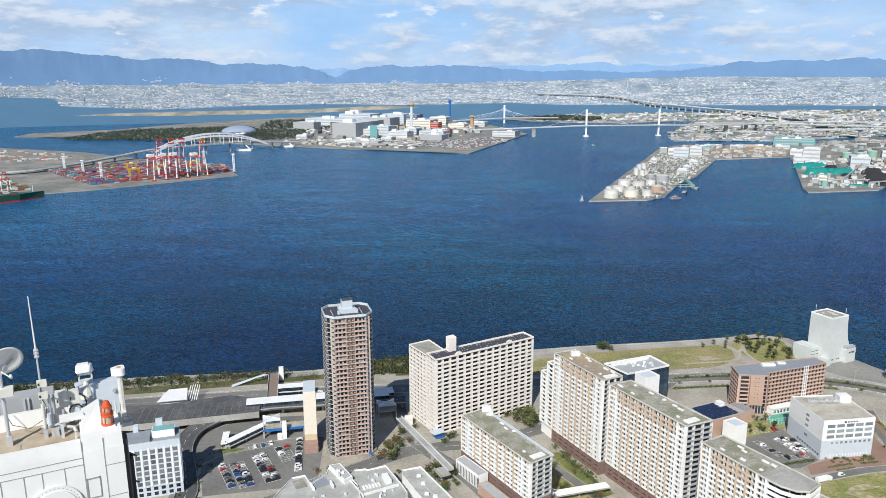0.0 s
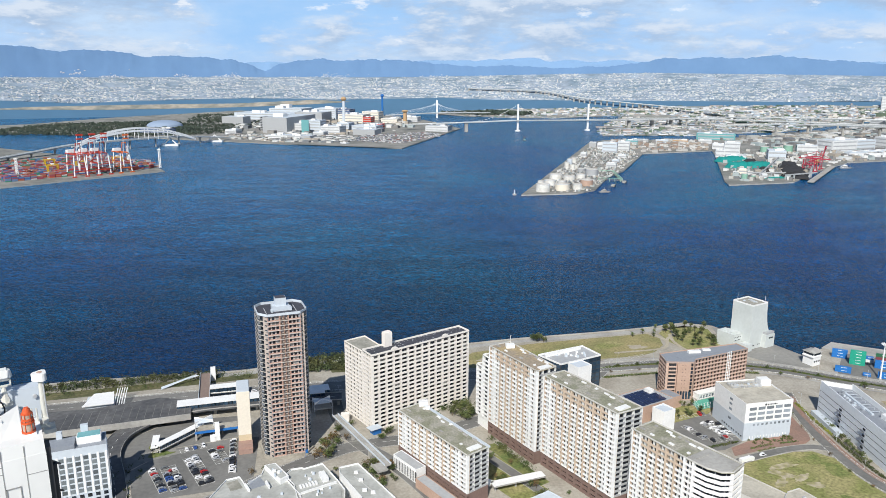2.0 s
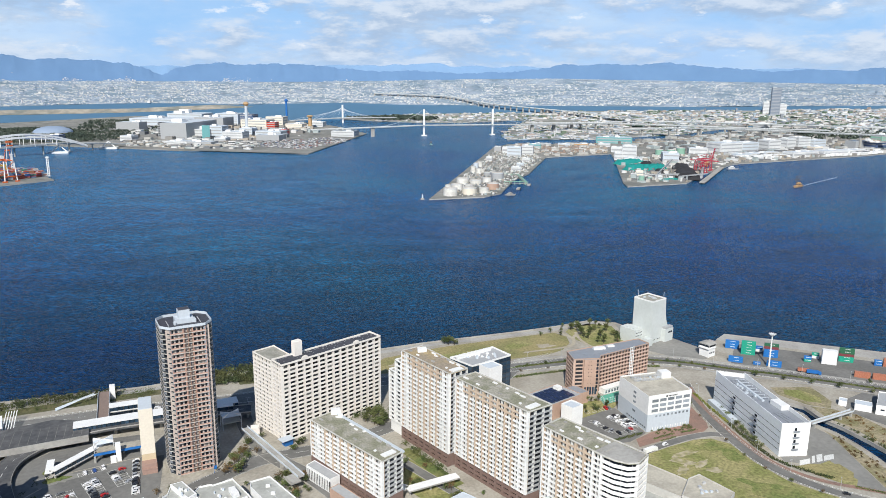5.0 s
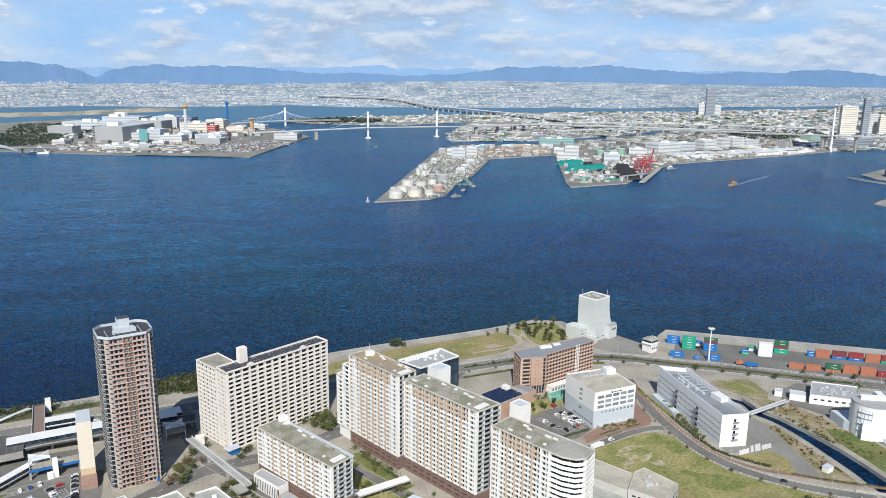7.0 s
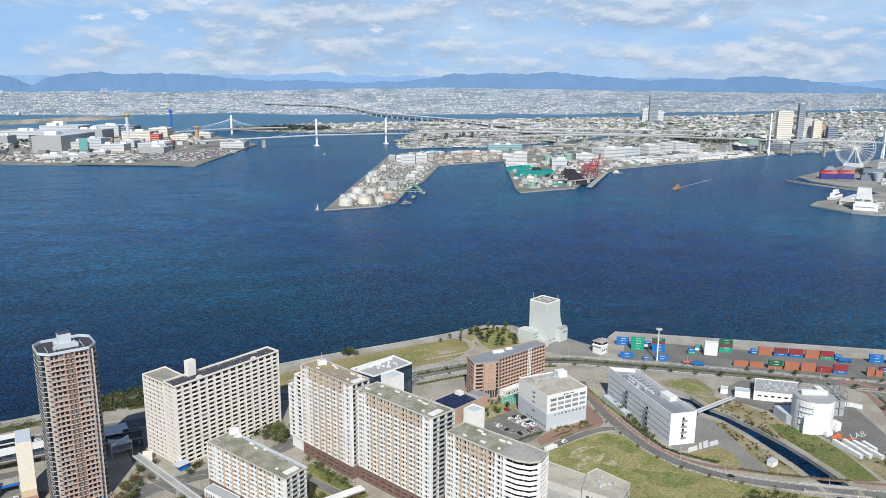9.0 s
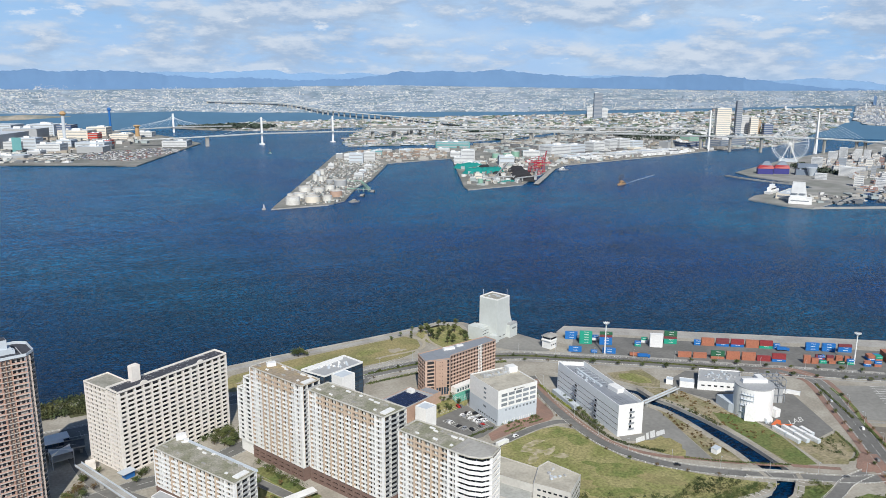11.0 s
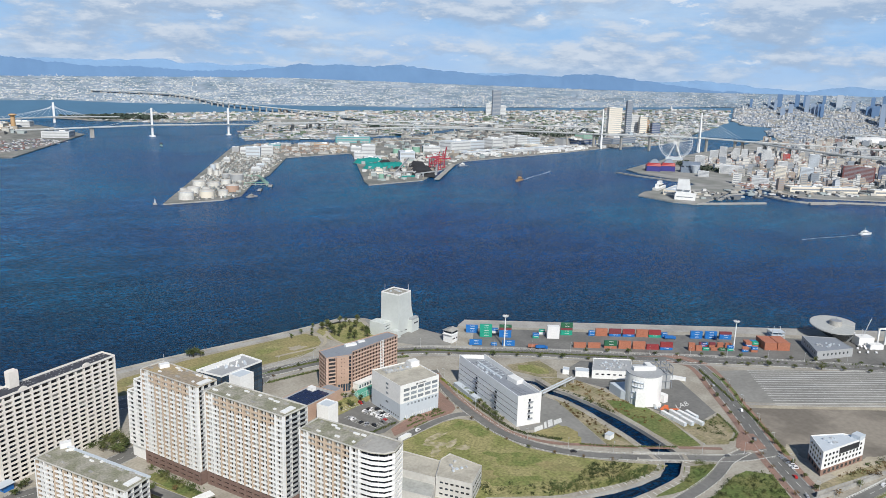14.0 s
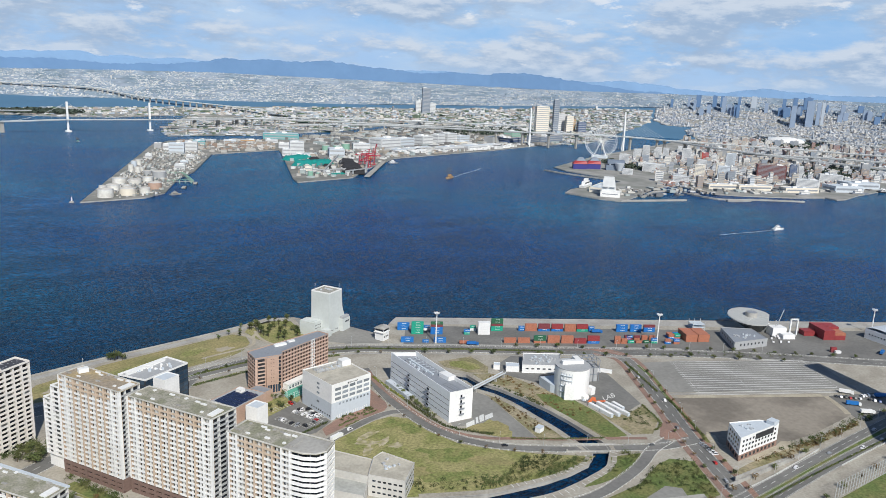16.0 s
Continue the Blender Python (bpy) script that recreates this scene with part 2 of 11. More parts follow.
HOTELTILE = mat("orange_brown_tile", (0.46, 0.32, 0.25), 0.75, 0.1, 0.8, 0.08, second=(0.42, 0.29, 0.225))
OFFICEGLASS = mat("grey_office_glass", (0.13, 0.15, 0.16), 0.2, 0.2, 0.3, spec=0.6, randomly=0.45)
# LIGHTGLASS is pale because the sky's reflection is put into its colour
LIGHTGLASS = mat("pale_office_glass", (0.23, 0.26, 0.29), 0.2, 0.15, 0.3, spec=0.6, randomly=0.4)
ROOFPALE = mat("pale_roof_sheet", (0.42, 0.425, 0.40), 0.85, 0.14, 0.5, 0.1, second=(0.34, 0.345, 0.32))
DARKGLAZE = mat("dark_blue_glazing", (0.06, 0.075, 0.085), 0.25, 0.2, 0.3, spec=0.6)
DISHGREY = mat("weathered_cladding", (0.40, 0.41, 0.40), 0.5, 0.1, 0.4, 0.05)
CONCRETE = mat("concrete", (0.38, 0.37, 0.345), 0.85, 0.14, 0.5, 0.05, second=(0.31, 0.30, 0.28))
ROOFGREY = mat("roof_gravel", (0.33, 0.32, 0.28), 0.95, 0.2, 0.7, 0.12, second=(0.24, 0.235, 0.2))
ROOFDARK = mat("dark_roof_sheet", (0.055, 0.058, 0.072), 0.8, 0.35, 0.5, 0.1)
ROOFGREEN = mat("planted_roof", (0.33, 0.315, 0.265), 0.95, 0.35, 0.9, 0.12, second=(0.225, 0.225, 0.16))
ROOFBROWN = mat("dry_planted_roof", (0.30, 0.25, 0.19), 0.95, 0.3, 0.6, 0.07, second=(0.37, 0.29, 0.16))
ASPHALT = mat("asphalt", (0.185, 0.182, 0.172), 0.9, 0.16, 0.35, 0.03, second=(0.145, 0.143, 0.136))
ASPHALTPALE = mat("worn_asphalt", (0.255, 0.25, 0.232), 0.9, 0.14, 0.3, 0.02, second=(0.21, 0.206, 0.192))
LINE = mat("road_paint", (0.62, 0.62, 0.6), 0.8, 0.2, 1.5)
PAVING = mat("pale_paving", (0.37, 0.345, 0.295), 0.9, 0.2, 0.5, 0.05, second=(0.30, 0.275, 0.23))
REDPAVE = mat("red_brick_paving", (0.29, 0.18, 0.14), 0.9, 0.2, 0.8, 0.08, second=(0.24, 0.16, 0.13))
GRASS = mat("mown_grass", (0.195, 0.205, 0.07), 0.95, 0.45, 0.5, 0.05, second=(0.29, 0.265, 0.12), bump=0.25)
BAREGRASS = mat("thin_grass_on_sand", (0.44, 0.385, 0.28), 0.95, 0.35, 0.5, 0.25, second=(0.27, 0.25, 0.12), bump=0.2)
OLIVE = mat("olive_grass", (0.15, 0.18, 0.055), 0.95, 0.45, 0.5, 0.12, second=(0.215, 0.215, 0.08), bump=0.25)
LUSH = mat("lush_grass", (0.105, 0.145, 0.042), 0.95, 0.45, 0.5, 0.05, second=(0.16, 0.165, 0.06), bump=0.3)
DRYGRASS = mat("dry_grass", (0.285, 0.245, 0.115), 0.95, 0.35, 0.5, 0.03, second=(0.20, 0.195, 0.08), bump=0.25)
BANK = mat("reed_bank", (0.31, 0.265, 0.175), 0.95, 0.4, 0.45, 0.06, second=(0.20, 0.185, 0.095), bump=0.4)
DIRT = mat("bare_earth", (0.27, 0.24, 0.20), 0.95, 0.15, 0.25, 0.022, second=(0.175, 0.155, 0.13))
LEAF = mat("leaves", (0.07, 0.098, 0.032), 0.9, 0.4, 0.5, 0.1, second=(0.115, 0.125, 0.045), randomly=0.35)
LEAFLIME = mat("clipped_lime_leaves", (0.17, 0.185, 0.035), 0.9, 0.35, 0.5, 0.1, second=(0.13, 0.15, 0.04), randomly=0.2)
LEAFDRY = mat("autumn_leaves", (0.13, 0.085, 0.035), 0.9, 0.4, 0.5, 0.1, randomly=0.35)
BARK = mat("bark", (0.09, 0.065, 0.045), 0.95, 0.3, 3.0)
STEEL = mat("galvanised_steel", (0.55, 0.56, 0.57), 0.45, 0.08, 1.0, metal=0.3)
RED = mat("red_paint", (0.48, 0.045, 0.025), 0.5, 0.12, 0.6)
ORANGE = mat("orange_paint", (0.62, 0.13, 0.03), 0.5, 0.12, 2.0)
BLUE = mat("blue_paint", (0.02, 0.14, 0.42), 0.5, 0.1, 0.6)
TEAL = mat("teal_sheet", (0.01, 0.23, 0.21), 0.7, 0.15, 0.1, 0.03)
GREENPAINT = mat("pale_green_paint", (0.24, 0.42, 0.33), 0.6, 0.1, 0.3)
COAL = mat("coal_heap", (0.03, 0.03, 0.033), 0.95, 0.3, 0.2)
SOLAR = mat("solar_panel", (0.02, 0.03, 0.07), 0.15, 0.2, 0.3, spec=0.7)
ROOFTAN = mat("tan_roof_screed", (0.47, 0.44, 0.37), 0.9, 0.14, 0.6, 0.1, second=(0.38, 0.355, 0.30))
DARKDECK = mat("dark_deck_asphalt", (0.075, 0.077, 0.082), 0.9, 0.3, 0.3, 0.04, second=(0.11, 0.11, 0.112))
SCRUB = mat("dark_undergrowth", (0.085, 0.09, 0.042), 0.95, 0.45, 0.5, 0.06, second=(0.13, 0.12, 0.06), bump=0.3)
RIMGREY = mat("weathered_roof_edge", (0.56, 0.55, 0.52), 0.85, 0.12, 0.6, 0.1, second=(0.46, 0.45, 0.42))
COURT = mat("green_court", (0.10, 0.36, 0.27), 0.85, 0.08)
YELLOW = mat("yellow_paint", (0.6, 0.38, 0.03), 0.5, 0.1)
BLACK = mat("black_rubber", (0.02, 0.02, 0.02), 0.8, 0.2)


# ---- mesh helpers ----
class Mesh:
    """Collects boxes, prisms and tubes for one mesh."""

    def __init__(self):
        self.v, self.f, self.k = [], [], []

    def add(self, verts, faces, k=0):
        n = len(self.v)
        self.v += [tuple(p) for p in verts]
        self.f += [tuple(i + n for i in f) for f in faces]
        self.k += [k] * len(faces)
        return self

    def box(self, x0, y0, z0, x1, y1, z1, k=0):
        p = [(x, y, z) for z in (z0, z1) for x, y in ((x0, y0), (x1, y0), (x1, y1), (x0, y1))]
        return self.add(p, [(3, 2, 1, 0), (4, 5, 6, 7), (0, 1, 5, 4), (1, 2, 6, 5), (2, 3, 7, 6), (3, 0, 4, 7)], k)

    def prism(self, poly, z0, z1, k=0, top=None, shrink=None):
        """poly anticlockwise; shrink: another outline of as many corners for the upper rim."""
        n = len(poly)
        up = shrink or poly
        verts = [(x, y, z0) for x, y in poly] + [(x, y, z1) for x, y in up]
        self.add(verts, [tuple(range(n))[::-1]] + [(i, (i + 1) % n, n + (i + 1) % n, n + i) for i in range(n)], k)
        self.add([(x, y, z1) for x, y in up], [tuple(range(n))], k if top is None else top)
        return self

    def tube(self, a, b, r0, r1=None, n=8, k=0):
        a, b = Vector(a), Vector(b)
        r1 = r0 if r1 is None else r1
        q = (b - a).to_track_quat("Z", "Y")
        ring = [Vector((math.cos(2 * math.pi * i / n), math.sin(2 * math.pi * i / n), 0)) for i in range(n)]
        verts = [a + q @ (p * r0) for p in ring] + [b + q @ (p * r1) for p in ring]
        return self.add(verts, [tuple(range(n))[::-1], tuple(range(n, 2 * n))] + [(i, (i + 1) % n, n + (i + 1) % n, n + i) for i in range(n)], k)

    def beam(self, a, b, w, h, k=0):
        """A straight bar of rectangular section; w across, h upright."""
        a, b = Vector(a), Vector(b)
        d = (b - a).normalized()
        side = Vector((d.y, -d.x, 0))
        side = side.normalized() * w / 2 if side.length > 1e-6 else Vector((w / 2, 0, 0))
        up = side.cross(d).normalized() * h / 2
        verts = [p + s * side + u * up for p in (a, b) for s, u in ((-1, -1), (1, -1), (1, 1), (-1, 1))]
        return self.add(verts, [(0, 1, 2, 3), (7, 6, 5, 4), (1, 0, 4, 5), (2, 1, 5, 6), (3, 2, 6, 7), (0, 3, 7, 4)], k)

    def dome(self, c, r, rz, n=12, rings=4, k=0):
        verts, faces = [], []
        for j in range(rings):
            e = math.pi / 2 * j / rings
            verts += [(c[0] + r * math.cos(e) * math.cos(2 * math.pi * i / n), c[1] + r * math.cos(e) * math.sin(2 * math.pi * i / n), c[2] + rz * math.sin(e)) for i in range(n)]
        verts.append((c[0], c[1], c[2] + rz))
        for j in range(rings - 1):
            faces += [(j * n + i, j * n + (i + 1) % n, (j + 1) * n + (i + 1) % n, (j + 1) * n + i) for i in range(n)]
        faces += [((rings - 1) * n + i, (rings - 1) * n + (i + 1) % n, rings * n) for i in range(n)]
        return self.add(verts, faces, k)

    def data(self, name, mats, smooth=False):
        me = bpy.data.meshes.new(name)
        me.from_pydata(self.v, [], self.f)
        for m in mats if isinstance(mats, (list, tuple)) else [mats]:
            me.materials.append(m)
        if any(self.k):
            me.polygons.foreach_set("material_index", self.k)
        if smooth:
            me.polygons.foreach_set("use_smooth", [True] * len(self.f))
        me.update()
        return me


def part(name, mesh, mats, parent=None, label="", at=None, smooth=False):
    """One mesh object under a thing or a part. mesh: a Mesh, or mesh data shared with other pieces."""
    data = mesh.data(name, mats, smooth) if isinstance(mesh, Mesh) else mesh
    ob = new(name, data)
    if parent:
        ob.parent = parent
    if at is not None:
        ob.matrix_basis = at if isinstance(at, Matrix) else Matrix.Translation(at)
    return tagged(ob, label)


def thing(name, label, category, at=(0, 0, 0), turn=0.0, group="", kind=""):
    ob = new(name)
    ob.matrix_basis = pose(*at, 0, 0, turn)
    ob.empty_display_size = 0.5
    return tagged(ob, label, category, group, kind)


def ccw(poly):
    a = sum(p[0] * q[1] - q[0] * p[1] for p, q in zip(poly, poly[1:] + poly[:1]))
    return list(poly) if a > 0 else list(poly)[::-1]


def inset(poly, depths):
    """The outline moved inwards by its own depth at each side."""
    lines = []
    for (x0, y0), (x1, y1), d in zip(poly, poly[1:] + poly[:1], depths):
        l = math.hypot(x1 - x0, y1 - y0)
        nx, ny = -(y1 - y0) / l, (x1 - x0) / l
        lines.append((nx, ny, nx * x0 + ny * y0 + d))
    out = []
    for i in range(len(poly)):
        a, b = lines[i - 1], lines[i]
        det = a[0] * b[1] - a[1] * b[0]
        if abs(det) < 1e-6:
            out.append((poly[i][0] + b[0] * (b[2] - b[0] * poly[i][0] - b[1] * poly[i][1]), poly[i][1] + b[1] * (b[2] - b[0] * poly[i][0] - b[1] * poly[i][1])))
        else:
            out.append(((a[2] * b[1] - a[1] * b[2]) / det, (a[0] * b[2] - a[2] * b[0]) / det))
    return out


def strip(points, width):
    """The outline of a band along a line of points."""
    left, right = [], []
    for i, p in enumerate(points):
        a, b = points[max(i - 1, 0)], points[min(i + 1, len(points) - 1)]
        l = math.hypot(b[0] - a[0], b[1] - a[1])
        nx, ny = -(b[1] - a[1]) / l * width / 2, (b[0] - a[0]) / l * width / 2
        left.append((p[0] + nx, p[1] + ny))
        right.append((p[0] - nx, p[1] - ny))
    return left, right


def smooth_line(points, step=6.0):
    """A Catmull-Rom line through the points."""
    out = []
    for i in range(len(points) - 1):
        p = [Vector((*points[min(max(j, 0), len(points) - 1)], 0)) for j in (i - 1, i, i + 1, i + 2)]
        n = max(1, int((p[2] - p[1]).length / step))
        for j in range(n):
            t = j / n
            q = 0.5 * (2 * p[1] + (p[2] - p[0]) * t + (2 * p[0] - 5 * p[1] + 4 * p[2] - p[3]) * t * t + (3 * p[1] - p[0] - 3 * p[2] + p[3]) * t ** 3)
            out.append((q.x, q.y))
    return out + [tuple(points[-1])]


def sheet(mesh, poly, z, holes=(), k=0):
    """A level face with any outline."""
    from_lists = [[Vector((x, y, 0)) for x, y in poly]] + [[Vector((x, y, 0)) for x, y in h] for h in holes]
    verts = [(v.x, v.y, z) for l in from_lists for v in l]
    tris = geometry.tessellate_polygon(from_lists)
    fixed = []
    for a, b, c in tris:
        A, B, C = verts[a], verts[b], verts[c]
        fixed.append((a, b, c) if (B[0] - A[0]) * (C[1] - A[1]) - (B[1] - A[1]) * (C[0] - A[0]) > 0 else (a, c, b))
    return mesh.add(verts, fixed, k)


def ribbon(mesh, points, width, z, k=0):
    l, r = strip(points, width)
    n = len(points)
    return mesh.add([(x, y, z) for x, y in l] + [(x, y, z) for x, y in r], [(i, n + i, n + i + 1, i + 1) for i in range(n - 1)], k)


def ground_patch(name, label, poly, z, material, category="ground"):
    m = Mesh()
    sheet(m, ccw(poly), z)
    return tagged(part(name, m, material), label, category, kind="structure")

# ---- water, land and distance ----
# Level ground out to 4300 m; past that the plain climbs gently, so that the city and hills 5 to 30 km off fit within 5 km at their true bearing and dip.
FLAT, FAR, SEA = 4300.0, 4930.0, -2.5
DIP = math.degrees(math.atan2(EYE[2], FLAT))


def reach(el):
    """Distance and height of the ground at a dip below the horizon."""
    if el <= -DIP:
        return EYE[2] / math.tan(radians(-el)), 0.0
    r = FLAT + (FAR - FLAT) * (el + DIP) / (DIP - 0.05)
    return r, EYE[2] + r * math.tan(radians(el))


def place(az, el, up=0.0):
    r, z = reach(el)
    return (r * math.sin(radians(az)), r * math.cos(radians(az)), z + up)


# paler than WATER: distance haze is put into the base colour
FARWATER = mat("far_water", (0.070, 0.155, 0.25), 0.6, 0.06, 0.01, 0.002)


def water_sheet():
    m = Mesh()
    rings = [(0.0, SEA), (300.0, SEA), (900.0, SEA), (2000.0, SEA), (3200.0, SEA), (FLAT, SEA)]
    rings += [(reach(e)[0], reach(e)[1] + SEA) for e in (-3.0, -2.6, -2.2, -1.8, -1.4, -1.1, -0.9, -0.8)]
    n = 144
    verts = [(r * math.sin(2 * math.pi * i / n), r * math.cos(2 * math.pi * i / n), z) for r, z in rings[1:] for i in range(n)]
    faces = [(j * n + (i + 1) % n, j * n + i, (j + 1) * n + i, (j + 1) * n + (i + 1) % n) for j in range(len(rings) - 2) for i in range(n)]
    faces = [f[::-1] for f in faces]
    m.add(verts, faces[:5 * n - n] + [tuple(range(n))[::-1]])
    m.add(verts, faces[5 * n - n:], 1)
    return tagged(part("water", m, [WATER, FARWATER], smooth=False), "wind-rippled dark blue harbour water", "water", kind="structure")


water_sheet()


def spread(name, label, poly, material, up=0.0, skirt=True, category="land", fine=0.35):
    """Land given by bearing and dip: draped on the plain, with a quay wall round it."""
    tri = geometry.tessellate_polygon([[Vector((a, e * 6, 0)) for a, e in poly]])
    work = [[poly[i] for i in t] for t in tri]
    m, done = Mesh(), []
    while work:
        t = work.pop()
        size = [max(abs(t[i][1] - t[i - 1][1]) / fine, abs(t[i][0] - t[i - 1][0]) / 6.0) if max(t[i][1], t[i - 1][1]) > -3.6 else 0 for i in range(3)]
        i = size.index(max(size))
        if size[i] <= 1:
            done.append(t)
            continue
        a, b, c = t[i - 1], t[i], t[(i + 1) % 3]
        mid = ((a[0] + b[0]) / 2, (a[1] + b[1]) / 2)
        work += [[a, mid, c], [mid, b, c]]
    for t in done:
        p = [place(a, e, up) for a, e in t]
        up_way = (p[1][0] - p[0][0]) * (p[2][1] - p[0][1]) - (p[1][1] - p[0][1]) * (p[2][0] - p[0][0])
        m.add(p if up_way > 0 else p[::-1], [(0, 1, 2)])
    if skirt:
        for a, b in zip(poly, poly[1:] + poly[:1]):
            n = max(1, int(abs(a[1] - b[1]) / fine), int(abs(a[0] - b[0]) / 3))
            for i in range(n):
                s, e = [(a[0] + (b[0] - a[0]) * k / n, a[1] + (b[1] - a[1]) * k / n) for k in (i, i + 1)]
                m.add([place(*s, up), place(*e, up), place(*e, SEA - 0.5), place(*s, SEA - 0.5)], [(0, 1, 2, 3)])
    return tagged(part(name, m, material), label, category, kind="structure")


# FARLAND's blue-grey has the distance haze mixed into it
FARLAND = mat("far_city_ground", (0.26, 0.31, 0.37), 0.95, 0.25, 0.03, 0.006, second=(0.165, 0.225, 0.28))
PORTLAND = mat("port_ground", (0.25, 0.245, 0.225), 0.95, 0.25, 0.06, 0.012, second=(0.165, 0.17, 0.155))
SAND = mat("sand_bar", (0.33, 0.30, 0.25), 0.95, 0.25, 0.03, 0.01, second=(0.19, 0.20, 0.18))
CITYGROUND = mat("city_ground", (0.30, 0.295, 0.28), 0.95, 0.25, 0.02, 0.008, second=(0.21, 0.215, 0.195))

MAINLAND = [(-40, -1.3), (-29.5, -1.37), (-26.4, -1.49), (-25.85, -2.02), (-21.66, -2.26), (-20, -2.37), (-13.1, -2.18), (-8.6, -2.1), (-1.75, -2.22), (1.7, -2.15),
            (6.2, -2.06), (10.25, -2.18), (16.9, -2.17), (31.6, -2.01), (42.5, -1.65), (47.9, -1.42), (51.1, -1.28), (57.1, -1.1), (84, -1.1), (84, -0.1), (60, -0.14), (55, -0.2), (48, -0.3), (37, -0.25), (30, -0.2), (22, -0.15), (16, -0.25), (10, -0.42), (4, -0.56), (0, -0.6), (-20, -0.66), (-40, -0.66)]
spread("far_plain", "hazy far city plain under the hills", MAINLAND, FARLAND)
SANDBAR = [(-25.2, -2.68), (-19.1, -2.82), (-13.15, -2.8), (-8.6, -2.73), (-3.05, -2.52), (-0.9, -2.4), (-3.5, -2.26), (-9.4, -2.51), (-16.7, -2.54), (-22.8, -2.59)]
spread("sand_bar", "long pale sandy breakwater island", SANDBAR, SAND)
HOKKO = [(5.3, -3.23), (8, -3.44), (11.4, -3.52), (14.85, -3.5), (18.3, -3.29), (22.9, -3.19), (24.1, -2.91), (20.9, -2.67), (16.6, -2.76), (11.4, -2.88), (7.2, -3.11)]
spread("wooded_island", "low island with trees and sheds", HOKKO, CITYGROUND)
KONOHANA = [(18.0, -4.24), (18.3, -4.75), (25.1, -4.55), (28.7, -4.22), (30.7, -4.08), (34.3, -3.48), (35.7, -3.2), (42.7, -3.65), (48.2, -4.3), (49.7, -4.06), (52.8, -2.83),
            (54.0, -2.27), (54.1, -2.0), (54.1, -1.42), (51.1, -1.45), (47.9, -1.64), (43.2, -1.85), (37, -2.15), (24.7, -2.48), (20.7, -2.67)]
spread("city_bank", "dense industrial city bank of pale sheds", KONOHANA, CITYGROUND)
MAISHIMA = [(-29, -3.96), (-23, -4.3), (-14.9, -4.91), (-11.2, -5.17), (-6.1, -5.51), (3.0, -5.91), (7.5, -4.39), (6.0, -4.01), (4.7, -3.76), (0.8, -3.34), (-9, -3.02),
            (-14.4, -3.27), (-18, -3.41), (-22.9, -3.72), (-27.8, -3.78)]
spread("reclaimed_island", "flat reclaimed island with sheds and woods", MAISHIMA, PORTLAND)


def flat_land(name, label, poly, material, holes=(), top=0.0):
    m = Mesh()
    poly = ccw(poly)
    holes = [ccw(h)[::-1] for h in holes]
    sheet(m, poly, top, holes)
    for loop in (poly, *holes):
        n = len(loop)
        m.add([(x, y, top) for x, y in loop] + [(x, y, SEA - 0.5) for x, y in loop], [(i, n + i, n + (i + 1) % n, (i + 1) % n) for i in range(n)], 1)
    return tagged(part(name, m, [material, CONCRETE]), label, "land", kind="structure")


OIL_PIER = [(323, 1478), (444, 1487), (496, 1530), (590, 1722), (671, 1838), (865, 2215), (1125, 2290), (1070, 2155), (840, 1633), (823, 1577), (995, 1606), (1139, 1756), (1369, 1959),
            (1940, 2104), (2257, 2208), (2563, 2266), (3083, 2433), (2737, 2965), (2521, 3505), (2145, 3137), (1520, 2780), (1252, 2666), (1019, 2660), (882, 2661), (789, 2542)]
flat_land("oil_and_coal_piers", "industrial piers with tanks and coal heaps", OIL_PIER, PORTLAND)
TEMPOZAN = [(1735, 1603), (1701, 1524), (1695, 1429), (1679, 1332), (1658, 1279), (1547, 1262), (1402, 1232), (1342, 1196), (1346, 1094), (1371, 1049), (1480, 1084), (1596, 1136), (1678, 1169), (1757, 1161),
            (1719, 1067), (1712, 1030), (1745, 987), (1864, 899), (1962, 859), (1953, 824), (1989, 818), (2113, 838), (2282, 847), (2724, 786), (4100, 500), (4150, 900), (4000, 1560), (3710, 2150), (3630, 2390), (3150, 2170), (2490, 1930), (2150, 1800)]
flat_land("ferry_pier_district", "harbour district ground with streets and quays", TEMPOZAN, CITYGROUND)
TEMPO_BACK = [(57.74, -3.42), (57.1, -3.05), (56.57, -2.76), (57.4, -2.45), (55.3, -2.43), (54.4, -2.15), (54.4, -1.24), (57.1, -1.13), (84, -1.13), (84, -3.42), (70, -3.42), (63, -3.42)]
spread("inner_city", "dense inner city ground", TEMPO_BACK, CITYGROUND)
CONT_ISLAND = [(-1900, 1300), (-886, 1515), (-842, 1610), (-764, 1657), (-494, 1899), (-557, 2018), (-708, 2154), (-1153, 2490), (-1248, 2531), (-1529, 2660), (-2400, 2800)]
flat_land("container_terminal_ground", "concrete container terminal with a straight quay", CONT_ISLAND, PORTLAND)

# the near shore, its quay and the canal that winds through it
SHORE = [(-900, 480), (-420, 560), (-256, 585), (-223, 589), (-138, 596), (-100, 600), (-37, 618), (30, 634), (96, 644), (141, 652), (198, 659), (244, 665), (284, 672), (324, 682), (347, 672),
         (362, 640), (378, 606), (386, 592), (392, 588), (420, 602), (436, 612), (444, 614), (486, 579), (591, 511), (700, 442), (812, 370), (911, 308), (1300, 60), (1300, -900), (-900, -900)]
CANAL_N = [(362, 476), (378, 474), (393, 464), (401, 454), (400, 434), (405, 417), (408, 395), (410, 366), (409, 342), (406, 317), (404, 304), (396, 292), (380, 281), (360, 278), (342, 277), (322, 278), (300, 284), (240, 305)]
